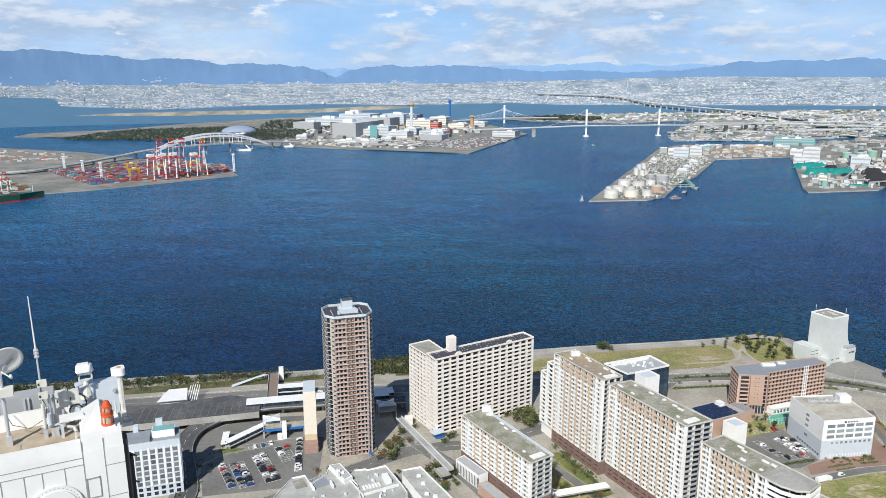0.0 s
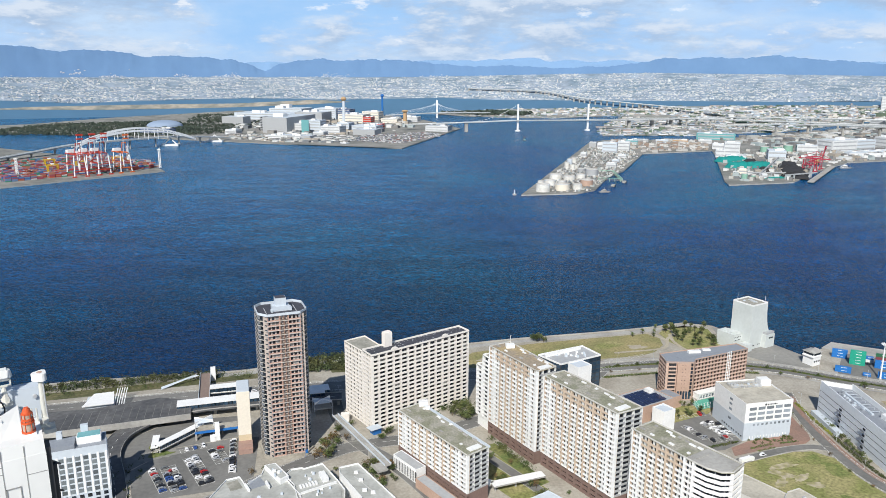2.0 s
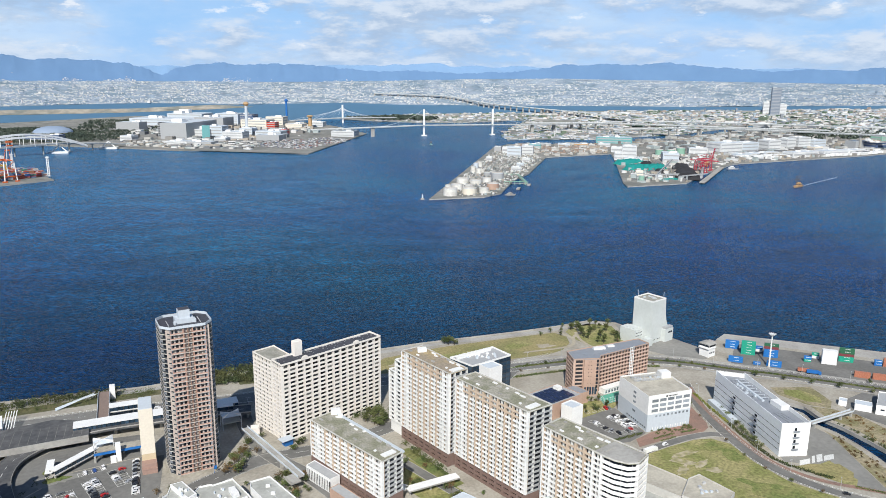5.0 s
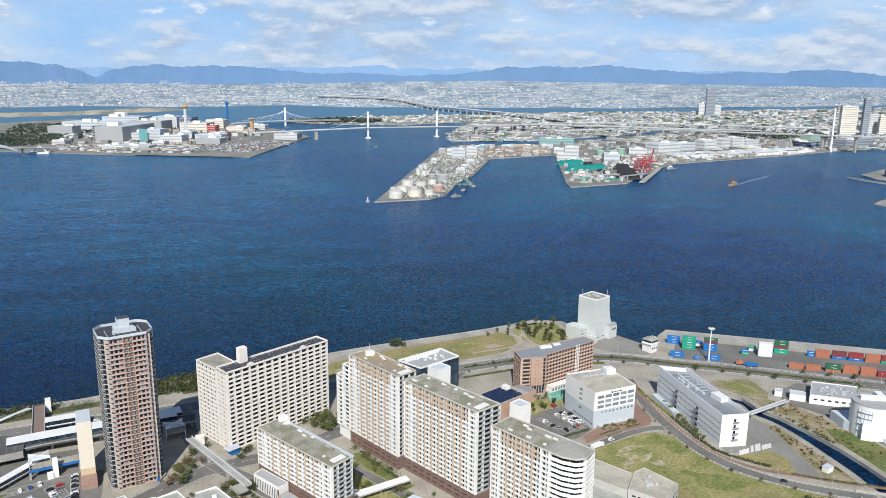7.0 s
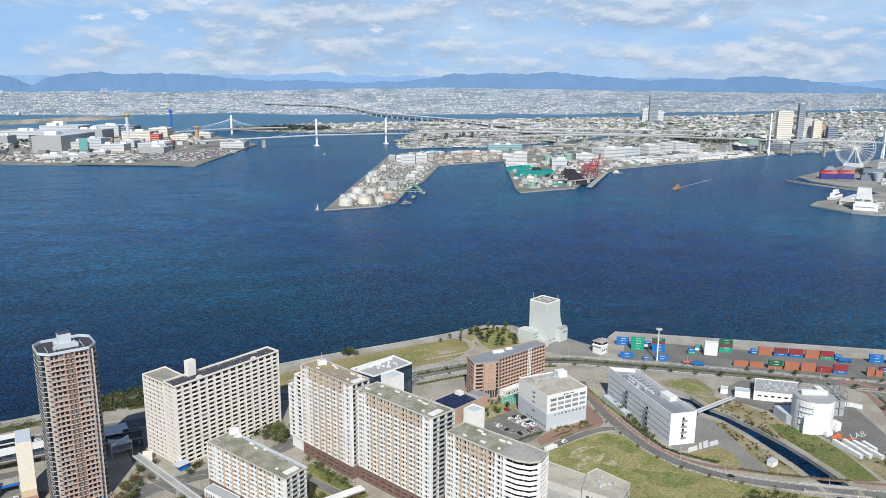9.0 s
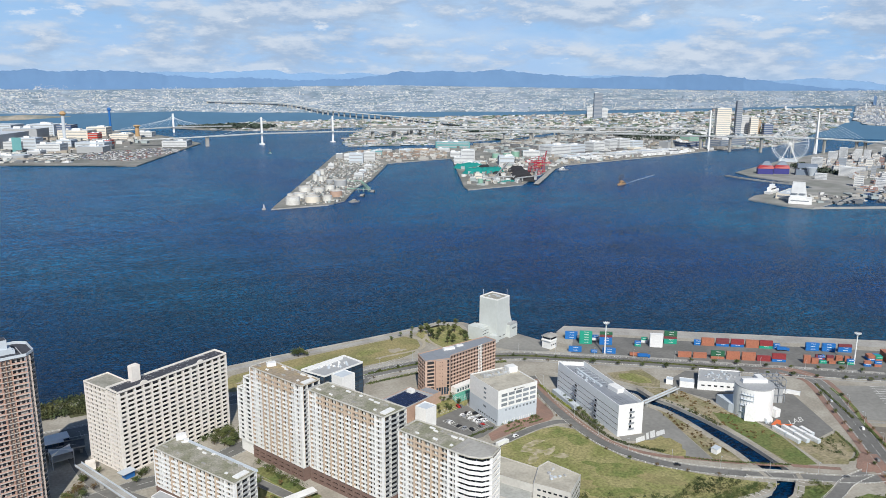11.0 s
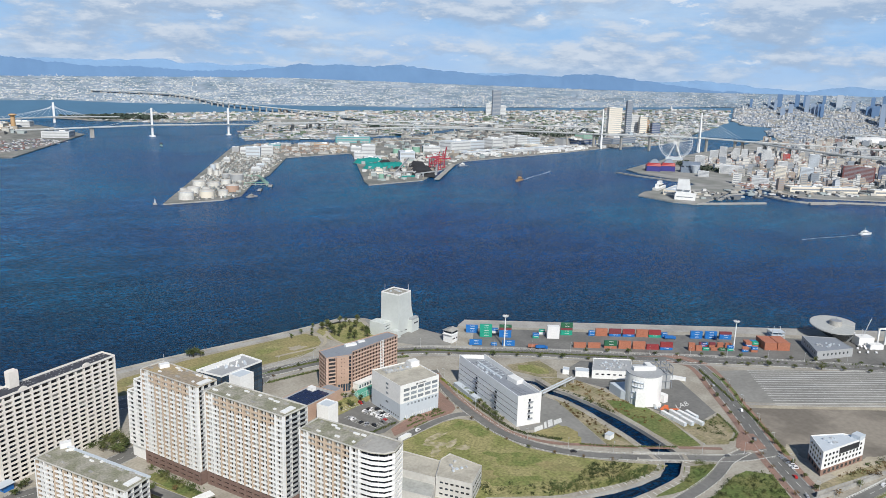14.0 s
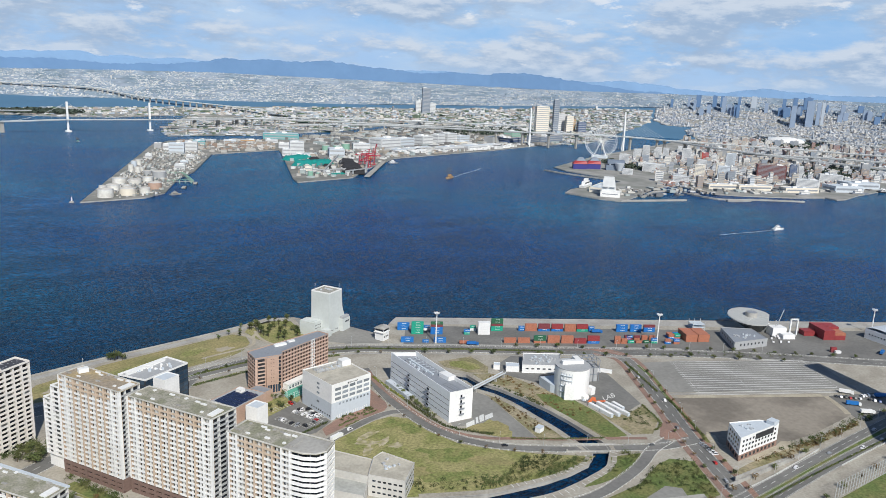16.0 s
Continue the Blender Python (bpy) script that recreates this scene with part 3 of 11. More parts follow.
CANAL_S = [(250, 320), (288, 300), (307, 295), (329, 290), (351, 288), (371, 289), (384, 297), (388, 310), (390, 325), (392, 335), (394, 359), (396, 389), (394, 412), (389, 427), (392, 444), (384, 456), (372, 462), (360, 464)]
CANAL = CANAL_N + CANAL_S
flat_land("ground", "built-up waterfront ground with kerbs and quays", SHORE, PAVING, [CANAL])

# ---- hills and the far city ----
# air haze is put into the ridges' blue, more for the farther one
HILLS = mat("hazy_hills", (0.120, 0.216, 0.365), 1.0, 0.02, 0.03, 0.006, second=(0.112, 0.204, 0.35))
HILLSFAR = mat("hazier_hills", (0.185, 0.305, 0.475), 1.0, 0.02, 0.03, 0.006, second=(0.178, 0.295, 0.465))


class Ridge:
    """A ridge ringed round the plain. crest: bearing and height, in degrees."""

    def __init__(self, crest, r, rough, seed, foot=-0.85):
        self.crest, self.r, self.rough, self.seed, self.foot = crest, r, rough, seed, foot

    def top(self, a):
        k = max(j for j in range(len(self.crest) - 1) if self.crest[j][0] <= a + 1e-9)
        t = min(1, (a - self.crest[k][0]) / (self.crest[k + 1][0] - self.crest[k][0]))
        t = t * t * (3 - 2 * t)
        h = self.crest[k][1] + (self.crest[k + 1][1] - self.crest[k][1]) * t
        return max(self.foot + 0.02, h + self.rough * noise.fractal(Vector((a * 1.1, self.seed, 0)), 0.55, 2.2, 7))

    def point(self, a, u):
        """A place on the slope: u runs from the foot to the crest; spurs and valleys run down it."""
        e = self.foot + (self.top(a) - self.foot) * u
        spur = noise.ridged_multi_fractal(Vector((a * 0.55 + u * 0.5, u * 0.9, self.seed)), 0.9, 2.1, 4, 0.9, 2.0)
        d = self.r - 60 * (1 - u) - 7 * spur * (1 - 0.5 * u)
        return (d * math.sin(radians(a)), d * math.cos(radians(a)), EYE[2] + d * math.tan(radians(e)))

    def build(self, name, label, material, step=0.12, rows=14):
        m = Mesh()
        az0, az1 = self.crest[0][0], self.crest[-1][0]
        n = int((az1 - az0) / step)
        for i in range(n + 1):
            m.v += [self.point(az0 + i * step, j / (rows - 1)) for j in range(rows)]
        m.f = [(i * rows + j, (i + 1) * rows + j, (i + 1) * rows + j + 1, i * rows + j + 1) for i in range(n) for j in range(rows - 1)]
        m.k = [0] * len(m.f)
        return tagged(part(name, m, material, smooth=True), label, "hills", kind="structure")


near_ridge = Ridge([(-42, 1.3), (-29, 1.58), (-27.4, 1.73), (-25.9, 1.62), (-24.2, 1.38), (-22.8, 1.4), (-21.4, 1.14), (-20.4, 1.03), (-19.1, 1.19), (-16.5, 1.06), (-15.5, 0.76), (-14.1, 0.86), (-11.3, 0.75), (-9.7, 0.64),
                    (-8.5, 0.36), (-7.1, -0.12), (-5.9, 0.3), (-4.5, 0.6), (-3, 0.75), (-1.8, 0.59), (1.6, 0.72), (4, 0.62), (5.5, 0.42), (8.5, 0.25), (11, 0.3), (14, 0.15), (18, 0.3), (20.4, 0.55), (22.6, 0.9), (23.6, 0.79), (25.2, 0.95), (27, 0.9), (29.7, 1.09),
                    (31, 1.0), (32.4, 0.82), (34.6, 0.68), (36.4, 0.54), (39, 0.66), (41.5, 0.6), (43.5, 0.8), (45.6, 0.8), (46.8, 0.58), (48.4, 0.46), (50, 0.2), (53, -0.05), (57, -0.2), (62, -0.3), (84, -0.3)], 4955, 0.10, 3.7)
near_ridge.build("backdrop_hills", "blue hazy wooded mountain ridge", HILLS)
far_ridge = Ridge([(-42, 0.5), (-9, 0.42), (-6.8, 0.48), (-5, 0.4), (2, 0.5), (6, 0.68), (8.5, 0.68), (10.1, 0.76), (12.7, 0.9), (14.2, 0.65), (15.5, 0.74), (17.4, 0.62), (19, 0.77), (20.9, 0.63), (24, 0.6), (34.5, 0.6), (38, 0.72), (42, 0.6), (47, 0.45), (49.7, 0.42), (51.7, 0.6), (53.8, 0.48), (56, 0.22),
                   (59, 0.08), (60.5, 0.35), (61.6, 0.48), (63.3, 0.34), (66, 0.22), (69, 0.26), (84, 0.2)], 4985, 0.06, 9.1)
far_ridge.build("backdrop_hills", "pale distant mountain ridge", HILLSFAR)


def inside(poly, x, y):
    hit = False
    for (x0, y0), (x1, y1) in zip(poly, poly[1:] + poly[:1]):
        if (y0 > y) != (y1 > y) and x < (x1 - x0) * (y - y0) / (y1 - y0) + x0:
            hit = not hit
    return hit


# air haze is put into these palettes as pale blue-grey tones
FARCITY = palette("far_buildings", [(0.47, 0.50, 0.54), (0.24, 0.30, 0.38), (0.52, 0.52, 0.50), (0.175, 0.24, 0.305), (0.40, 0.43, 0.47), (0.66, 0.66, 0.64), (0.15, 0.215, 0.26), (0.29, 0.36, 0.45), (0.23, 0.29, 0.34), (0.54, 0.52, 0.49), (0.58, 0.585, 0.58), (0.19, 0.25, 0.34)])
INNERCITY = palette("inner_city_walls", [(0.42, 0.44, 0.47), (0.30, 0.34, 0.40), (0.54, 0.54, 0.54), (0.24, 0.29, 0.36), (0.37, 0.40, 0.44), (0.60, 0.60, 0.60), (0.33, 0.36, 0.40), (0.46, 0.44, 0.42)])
MIDCITY = palette("pale_city_walls", [(0.53, 0.53, 0.53), (0.33, 0.36, 0.40), (0.61, 0.61, 0.61), (0.24, 0.26, 0.28), (0.45, 0.43, 0.40), (0.64, 0.65, 0.66), (0.20, 0.24, 0.28), (0.34, 0.41, 0.48), (0.35, 0.29, 0.26), (0.55, 0.52, 0.47), (0.10, 0.15, 0.10), (0.13, 0.17, 0.12)])


def turned_box(m, x, y, z0, w, d, h, turn, k=0):
    c, s = math.cos(turn), math.sin(turn)
    poly = [(x + c * a - s * b, y + s * a + c * b) for a, b in ((-w / 2, -d / 2), (w / 2, -d / 2), (w / 2, d / 2), (-w / 2, d / 2))]
    n = len(poly)
    verts = [(p, q, z0) for p, q in poly] + [(p, q, z0 + h) for p, q in poly]
    m.add(verts, [(i, (i + 1) % n, n + (i + 1) % n, n + i) for i in range(n)] + [(4, 5, 6, 7)], k)


def city(name, label, poly, count, width, height, material, seed, tall=0.03, avoid=(), grow=1.0, clump=0.0, flat=False):
    """Many small blocks over land given by bearing and dip; sizes are pixels of a 1300 px focal length, so that they shrink with true distance."""
    rng = random.Random(seed)
    m = Mesh()
    lo, hi = min(e for _, e in poly), max(e for _, e in poly)
    left, right = min(a for a, _ in poly), max(a for a, _ in poly)
    tries = 0
    while count and tries < 400000:
        tries += 1
        a, e = rng.uniform(left, right), rng.uniform(lo, hi)
        if not inside(poly, a, e) or any(inside(q, a, e) for q in avoid):
            continue
        if clump and noise.fractal(Vector((a * 0.55, e * 9.0, seed)), 0.9, 2.2, 4) + 0.25 < rng.random() * clump:
            continue
        count -= 1
        r = reach(e)[0]
        near = min(1.0, abs(e) / 2.6) ** 0.8
        w = rng.uniform(*width) * (0.45 + 0.75 * near) * r / 1304
        d = w * rng.uniform(0.5, 1.3)
        h = rng.uniform(*height) * (0.5 + 0.6 * near) * r / 1304
        if flat and rng.random() < 0.4:
            w, d, h = w * rng.uniform(1.6, 3.4), w * 0.8, h * 0.7       # long low sheds and slab blocks
        if rng.random() < tall:
            w, d, h = w * 0.6, w * 0.6, h * rng.uniform(2.2, 4.0) * grow
        p = place(a, e, -2.0)
        turned_box(m, p[0], p[1], p[2], w, d, h + 2, radians(-20 + rng.choice((0, 0, 35, 12)) + rng.uniform(-4, 4)))
    return tagged(part(name, m, material), label, "buildings", kind="stuff")


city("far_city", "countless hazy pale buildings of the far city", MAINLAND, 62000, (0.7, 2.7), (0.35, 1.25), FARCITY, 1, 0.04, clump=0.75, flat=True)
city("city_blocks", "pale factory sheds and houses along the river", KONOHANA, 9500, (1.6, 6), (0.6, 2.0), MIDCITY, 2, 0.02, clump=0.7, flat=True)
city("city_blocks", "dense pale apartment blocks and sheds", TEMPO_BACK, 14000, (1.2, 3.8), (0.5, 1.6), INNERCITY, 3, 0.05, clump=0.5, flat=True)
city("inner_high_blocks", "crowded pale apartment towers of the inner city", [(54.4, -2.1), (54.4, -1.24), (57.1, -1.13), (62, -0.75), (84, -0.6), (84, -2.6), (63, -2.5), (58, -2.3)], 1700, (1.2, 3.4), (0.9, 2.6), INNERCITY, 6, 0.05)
city("island_sheds", "low sheds on the wooded island", HOKKO, 520, (2, 6), (0.6, 1.7), MIDCITY, 4, 0.0)

# houses climbing the lower slopes of the ridge
rng = random.Random(71)
m = Mesh()
for i in range(15000):
    a = rng.uniform(-30, 52)
    u = abs(rng.gauss(0.04, 0.14))
    if u > 0.42 or noise.fractal(Vector((a * 0.42, u * 3.0, 5.5)), 0.9, 2.2, 4) < -0.05 + u * 1.3:
        continue
    x, y, z = near_ridge.point(a, u)
    w = rng.uniform(2.0, 7)
    turned_box(m, x, y, z - 4, w, w * 0.6, 4 + rng.uniform(0.8, 2.4), radians(-a))
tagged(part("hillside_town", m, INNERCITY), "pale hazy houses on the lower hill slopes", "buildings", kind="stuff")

# ---- buildings with storeys ----
SHARED = {}


def shared(key, make):
    if key not in SHARED:
        SHARED[key] = make()
    return SHARED[key]


def pane_mesh(w, h, material, t=0.06):
    """A window: a pane in a thin raised frame."""
    def make():
        m = Mesh().box(-w / 2, -t, 0, w / 2, 0, h)
        return m.data("window", material)
    return shared(("pane", round(w, 2), round(h, 2), material.name), make)


def side_frame(a, b):
    """From a corner along a wall: x runs along it, -y points outwards."""
    d = math.atan2(b[1] - a[1], b[0] - a[0])
    return Matrix.Translation((a[0], a[1], 0)) @ Matrix.Rotation(d, 4, "Z"), math.hypot(b[0] - a[0], b[1] - a[1])


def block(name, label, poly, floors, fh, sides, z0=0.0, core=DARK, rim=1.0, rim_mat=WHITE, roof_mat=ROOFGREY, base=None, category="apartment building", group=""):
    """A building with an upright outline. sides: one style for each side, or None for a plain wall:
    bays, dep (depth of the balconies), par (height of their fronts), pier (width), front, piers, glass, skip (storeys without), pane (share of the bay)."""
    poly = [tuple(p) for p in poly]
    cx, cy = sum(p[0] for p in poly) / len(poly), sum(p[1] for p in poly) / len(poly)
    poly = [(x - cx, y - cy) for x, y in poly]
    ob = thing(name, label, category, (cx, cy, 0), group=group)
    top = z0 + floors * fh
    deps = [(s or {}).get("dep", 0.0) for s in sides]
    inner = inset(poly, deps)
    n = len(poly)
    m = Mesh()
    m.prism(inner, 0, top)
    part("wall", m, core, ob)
    slab = Mesh().prism(poly, top, top + 0.35)
    part("roof", slab, roof_mat, ob)
    if rim:
        r = Mesh()
        small = inset(poly, [0.35] * n)
        verts = [(x, y, top + 0.35) for x, y in poly] + [(x, y, top + 0.35 + rim) for x, y in poly] + [(x, y, top + 0.35 + rim) for x, y in small] + [(x, y, top + 0.352) for x, y in small]
        faces = []
        for i in range(n):
            j = (i + 1) % n
            faces += [(i, j, n + j, n + i), (n + i, n + j, 2 * n + j, 2 * n + i), (2 * n + i, 2 * n + j, 3 * n + j, 3 * n + i)]
        r.add(verts, faces)
        part("parapet", r, rim_mat, ob)
    if base:
        hb, mb = base
        part("plinth", Mesh().prism(inset(poly, [-0.12] * n), 0, hb), mb, ob, "brown tiled lower storeys")
    for i, s in enumerate(sides):
        j = (i + 1) % n
        fr, length = side_frame(poly[i], poly[j])
        if not s:
            continue
        dep, par, pier = s.get("dep", 0.0), s.get("par", 1.1), s.get("pier", 0.5)
        front, piers, glass = s.get("front", WHITE), s.get("piers", WHITE), s.get("glass", GLASS)
        bays = s["bays"]
        bw = length / bays
        k0, k1 = s.get("first", 0), floors - s.get("skip", 0)
        if dep:
            bal = Mesh()
            q0 = fr.inverted() @ Vector((*inner[i], 0))
            q1 = fr.inverted() @ Vector((*inner[j], 0))
            bal.prism([(0, 0), (length, 0), (q1.x, q1.y), (q0.x, q0.y)], -0.25, 0.0, 1 if s.get("lip") else 0)
            bal.prism([(0, 0.04), (length, 0.04), (length - 0.15, 0.2), (0.15, 0.2)], 0.0 if s.get("lip") else -0.25, par)
            if s.get("lip"):
                bal.prism([(0, -0.05), (length, -0.05), (length, 0.05), (0, 0.05)], -0.3, 0.12, 1)
            if s.get("walls"):
                for b in range(1, bays):
                    bal.box(b * bw - 0.1, 0.18, 0, b * bw + 0.1, dep, fh - 0.26)
            data = bal.data("balcony", [front, s["lip"]] if s.get("lip") else front)
            for f in range(k0, k1):
                part("balcony", data, None, ob, at=fr @ Matrix.Translation((0, 0, z0 + f * fh)))
        if pier:
            pm = Mesh().box(-pier / 2, -s.get("proud", 0.15), 0, pier / 2, max(dep, 0.1), (k1 - k0) * fh)
            data = pm.data("pier", piers)
            for b in range(bays + 1):
                x = min(max(b * bw, pier / 2), length - pier / 2)
                if s.get("every") and b % s["every"] and b != bays:
                    continue
                part("pier", data, None, ob, at=fr @ Matrix.Translation((x, 0, z0 + k0 * fh)))
        w = (bw - pier) * s.get("pane", 0.86)
        h = s.get("high", fh - 0.55)
        data = pane_mesh(w, h, glass)
        drawn = pane_mesh(w, h, CURTAIN)
        lots = random.Random(int(cx * 31 + cy * 7 + i))
        for f in range(k0, k1):
            for b in range(bays):
                if dep and not (0.2 < (b + 0.5) * bw < length - 0.2):
                    continue
                part("window", drawn if lots.random() < s.get("curtains", 0) else data, None, ob, at=fr @ Matrix.Translation(((b + 0.5) * bw, dep - 0.01, z0 + f * fh + s.get("sill", 0.1))))
    return ob


# ---- the brown residential tower ----
def residential_tower():
    c, u = Vector((-55.5, 463.5)), Vector((0.962, 0.272))
    v = Vector((-u.y, u.x))

    def at(a, b):
        p = c + u * a + v * b
        return (p.x, p.y)
    hw, ch, hd = 15.5, 5.0, 13.5
    poly = [at(-hw + ch, -hd), at(-2.7, -hd + 0.15), at(2.7, -hd + 0.15), at(hw - ch, -hd), at(hw, -hd + ch + 1), at(hw, hd - ch), at(hw - ch, hd), at(-hw + ch, hd), at(-hw, hd - ch), at(-hw, -hd + ch + 1)]
    SALMON = mat("salmon_tile", (0.47, 0.30, 0.245), 0.7, 0.1, 0.8, 0.1)
    darkrail = mat("smoked_balcony_glass", (0.045, 0.055, 0.062), 0.2, 0.15, spec=0.5)
    lip = mat("pale_slab_edge", (0.50, 0.46, 0.42), 0.7, 0.1)
    face = dict(bays=3, dep=1.4, par=0.85, pier=0.35, front=SALMON, piers=SALMON, lip=lip, every=3, high=2.3, proud=0.0, pane=0.72, curtains=0.25)
    # middle bays: the centre recess's shade is put into a darker front colour
    mid = dict(bays=2, dep=1.7, par=0.95, pier=0.5, front=mat("dark_brown_tile", (0.135, 0.105, 0.09), 0.6, 0.15), piers=BROWNTILE, lip=lip, high=2.5, proud=0.0, pane=0.95)
    glassy = dict(bays=1, dep=1.5, par=1.0, pier=0.3, front=darkrail, piers=MIDGREY, lip=lip, high=2.5, proud=0.0, pane=0.97)
    back = dict(face, bays=6)
    ob = block("residential_tower", "tall brown-banded octagonal residential tower with balconies", poly, 31, 3.12, [face, mid, face, glassy, glassy, None, None, None, glassy, glassy], z0=1.5, core=mat("pinkish_render", (0.50, 0.43, 0.385), 0.8, 0.1, 0.8, 0.1), rim=1.6, rim_mat=PALEGREY, roof_mat=ROOFDARK)
    top, ang = 1.5 + 31 * 3.12 + 0.35, math.atan2(u.y, u.x)
    turn = Matrix.Rotation(ang, 4, "Z")
    part("roof_hut", Mesh().box(-5.5, -2, top, 5.5, 5.5, top + 3.2).box(-3.4, -1, top + 3.2, 3.4, 5, top + 8.4).box(-6.6, -3.2, top, -5.5, 0, top + 1.6).box(5.5, -2.6, top, 6.8, 2, top + 2.2), PALEGREY, ob, "pale plant room on the roof", at=turn)
    part("hut_roof", Mesh().box(-3.2, -0.8, top + 8.4, 3.2, 4.8, top + 8.6), ROOFDARK, ob, at=turn)
    ring = Mesh()
    for i in range(20):
        a, b = (2 * math.pi * k / 20 for k in (i, i + 1))
        ribbon(ring, [(-0.5 + 2.6 * math.cos(a), -8.2 + 1.8 * math.sin(a)), (-0.5 + 2.6 * math.cos(b), -8.2 + 1.8 * math.sin(b))], 0.4, top + 0.04)
    part("landing_mark", ring, PINKTILE, ob, at=turn)
    part("pipe", Mesh().tube((-10, -5, top + 0.4), (-10, 6, top + 0.4), 0.25).tube((9, -6, top + 0.4), (9, 7, top + 0.4), 0.25), STEEL, ob, at=turn)
    # entrance storey
    part("podium", Mesh().prism([(p[0] - ob.location.x, p[1] - ob.location.y) for p in inset_poly(poly, -1.2)], 0, 1.5), PAVING, ob, at=None)
    part("flag", Mesh().box(9, -16.2, 0.5, 9.12, -15.9, 6).box(9.1, -16.1, 3.2, 10.8, -16.0, 5.6), BLUE, ob, "blue banner on a pole", at=turn)
    return ob


def inset_poly(poly, d):
    return inset(poly, [d] * len(poly))


residential_tower()

# ---- the pale slab block by the water ----
WALLPINK = mat("pinkish_white_wall", (0.76, 0.715, 0.665), 0.75, 0.06, 0.6, 0.05)
grid = dict(bays=14, dep=1.7, par=1.28, pier=1.3, front=WALLPINK, piers=WALLPINK, high=2.75, sill=0.05, pane=0.98, proud=-0.02, curtains=0.06)
slab_poly = [(3, 480.5), (77.5, 524.5), (71, 536), (-3.5, 493)]
sb = block("slab_block", "long pinkish-white slab apartment block, eighteen storeys", slab_poly, 18, 3.12, [grid, None, None, dict(grid, bays=3, pier=1.0)], core=WALLPINK, rim=1.3, rim_mat=WALLPINK, roof_mat=ROOFDARK, group="slab apartment blocks")
wing = block("slab_wing", "lower pinkish-white wing with a pale flat roof", [(-16.5, 514.5), (-3.9, 493.4), (10.5, 501.5), (-1.5, 524)], 18, 3.06, [dict(grid, bays=5, pier=1.0), None, None, None], core=WALLPINK, rim=0.9, rim_mat=WALLPINK, roof_mat=ROOFGREY, group="slab apartment blocks")
lx, ly = sb.location.x, sb.location.y
sa = math.atan2(44, 74.5)
turn = Matrix.Rotation(sa, 4, "Z")
part("lift_tower", Mesh().box(-26.5, 2.5, 56, -20.5, 7.0, 67).box(-26.1, 2.9, 67, -20.9, 6.6, 67.4), WALLPINK, sb, "white lift tower above the roof", at=turn)
for x in (-24.5, 20.0):
    gab = Mesh()
    prof = [(-3, 0), (-2.2, 1.3), (-1, 1.9), (0, 2.1), (1, 1.9), (2.2, 1.3), (3, 0)]
    n = len(prof)
    gab.add([(x + a, -7.0, 57.6 + b) for a, b in prof] + [(x + a, -6.4, 57.6 + b) for a, b in prof], [tuple(range(n)), tuple(range(n, 2 * n))[::-1]] + [(i, n + i, n + i + 1, i + 1) for i in range(n - 1)])
    part("gable_ornament", gab, WALLPINK, sb, "small arched gable on the parapet", at=turn)
rg = random.Random(8)
pat = Mesh()
for i in range(150):
    x, y, w = rg.uniform(-42, 42), rg.choice((rg.uniform(-4, 5), rg.uniform(3.6, 5.6), rg.uniform(-5.2, -4))), rg.uniform(0.3, 1.4)
    pat.box(x, y, 56.52, x + w, y + 0.5, 56.56 + 0.1 * rg.random())
part("roof_patch", pat, GREY, sb, "worn grey patches on the dark roof", at=turn)
part("entrance_porch", Mesh().box(-9, -6, 0, -3, -1, 5.5).box(-8.4, -6.3, 4.6, -3.6, -5.9, 6.2), WALLPINK, wing, at=Matrix.Translation((-8, -6, 0)))

# ---- the row of white apartment blocks ----
flat_front = dict(bays=9, dep=1.7, par=1.12, pier=1.05, front=WHITE, piers=TAN, high=2.55, sill=0.05, pane=0.97, proud=0.28, first=3, curtains=0.2)
flat_end = dict(bays=3, dep=1.7, par=0.75, pier=0.3, front=GREY, piers=WHITE, high=2.3, proud=0.0, first=3)


def roof_lights(ob, poly, top, spots, seed):
    """Pale skylight slabs and vents over a flat roof."""
    rg = random.Random(seed)
    cx, cy = ob.location.x, ob.location.y
    a, b, d = Vector(poly[0]), Vector(poly[1]), Vector(poly[-1])
    ang = math.atan2(b.y - a.y, b.x - a.x)
    for s, t, w, l in spots:
        p = a + (b - a) * s + (d - a) * t
        part("skylight", Mesh().box(-l / 2, -w / 2, top, l / 2, w / 2, top + 0.7), CONCRETE if rg.random() < 0.3 else WHITE, ob, at=Matrix.Translation((p.x - cx, p.y - cy, 0)) @ Matrix.Rotation(ang, 4, "Z"))


BASETILE = mat("dark_brown_base_tile", (0.20, 0.135, 0.115), 0.7, 0.12, 0.8, 0.1)


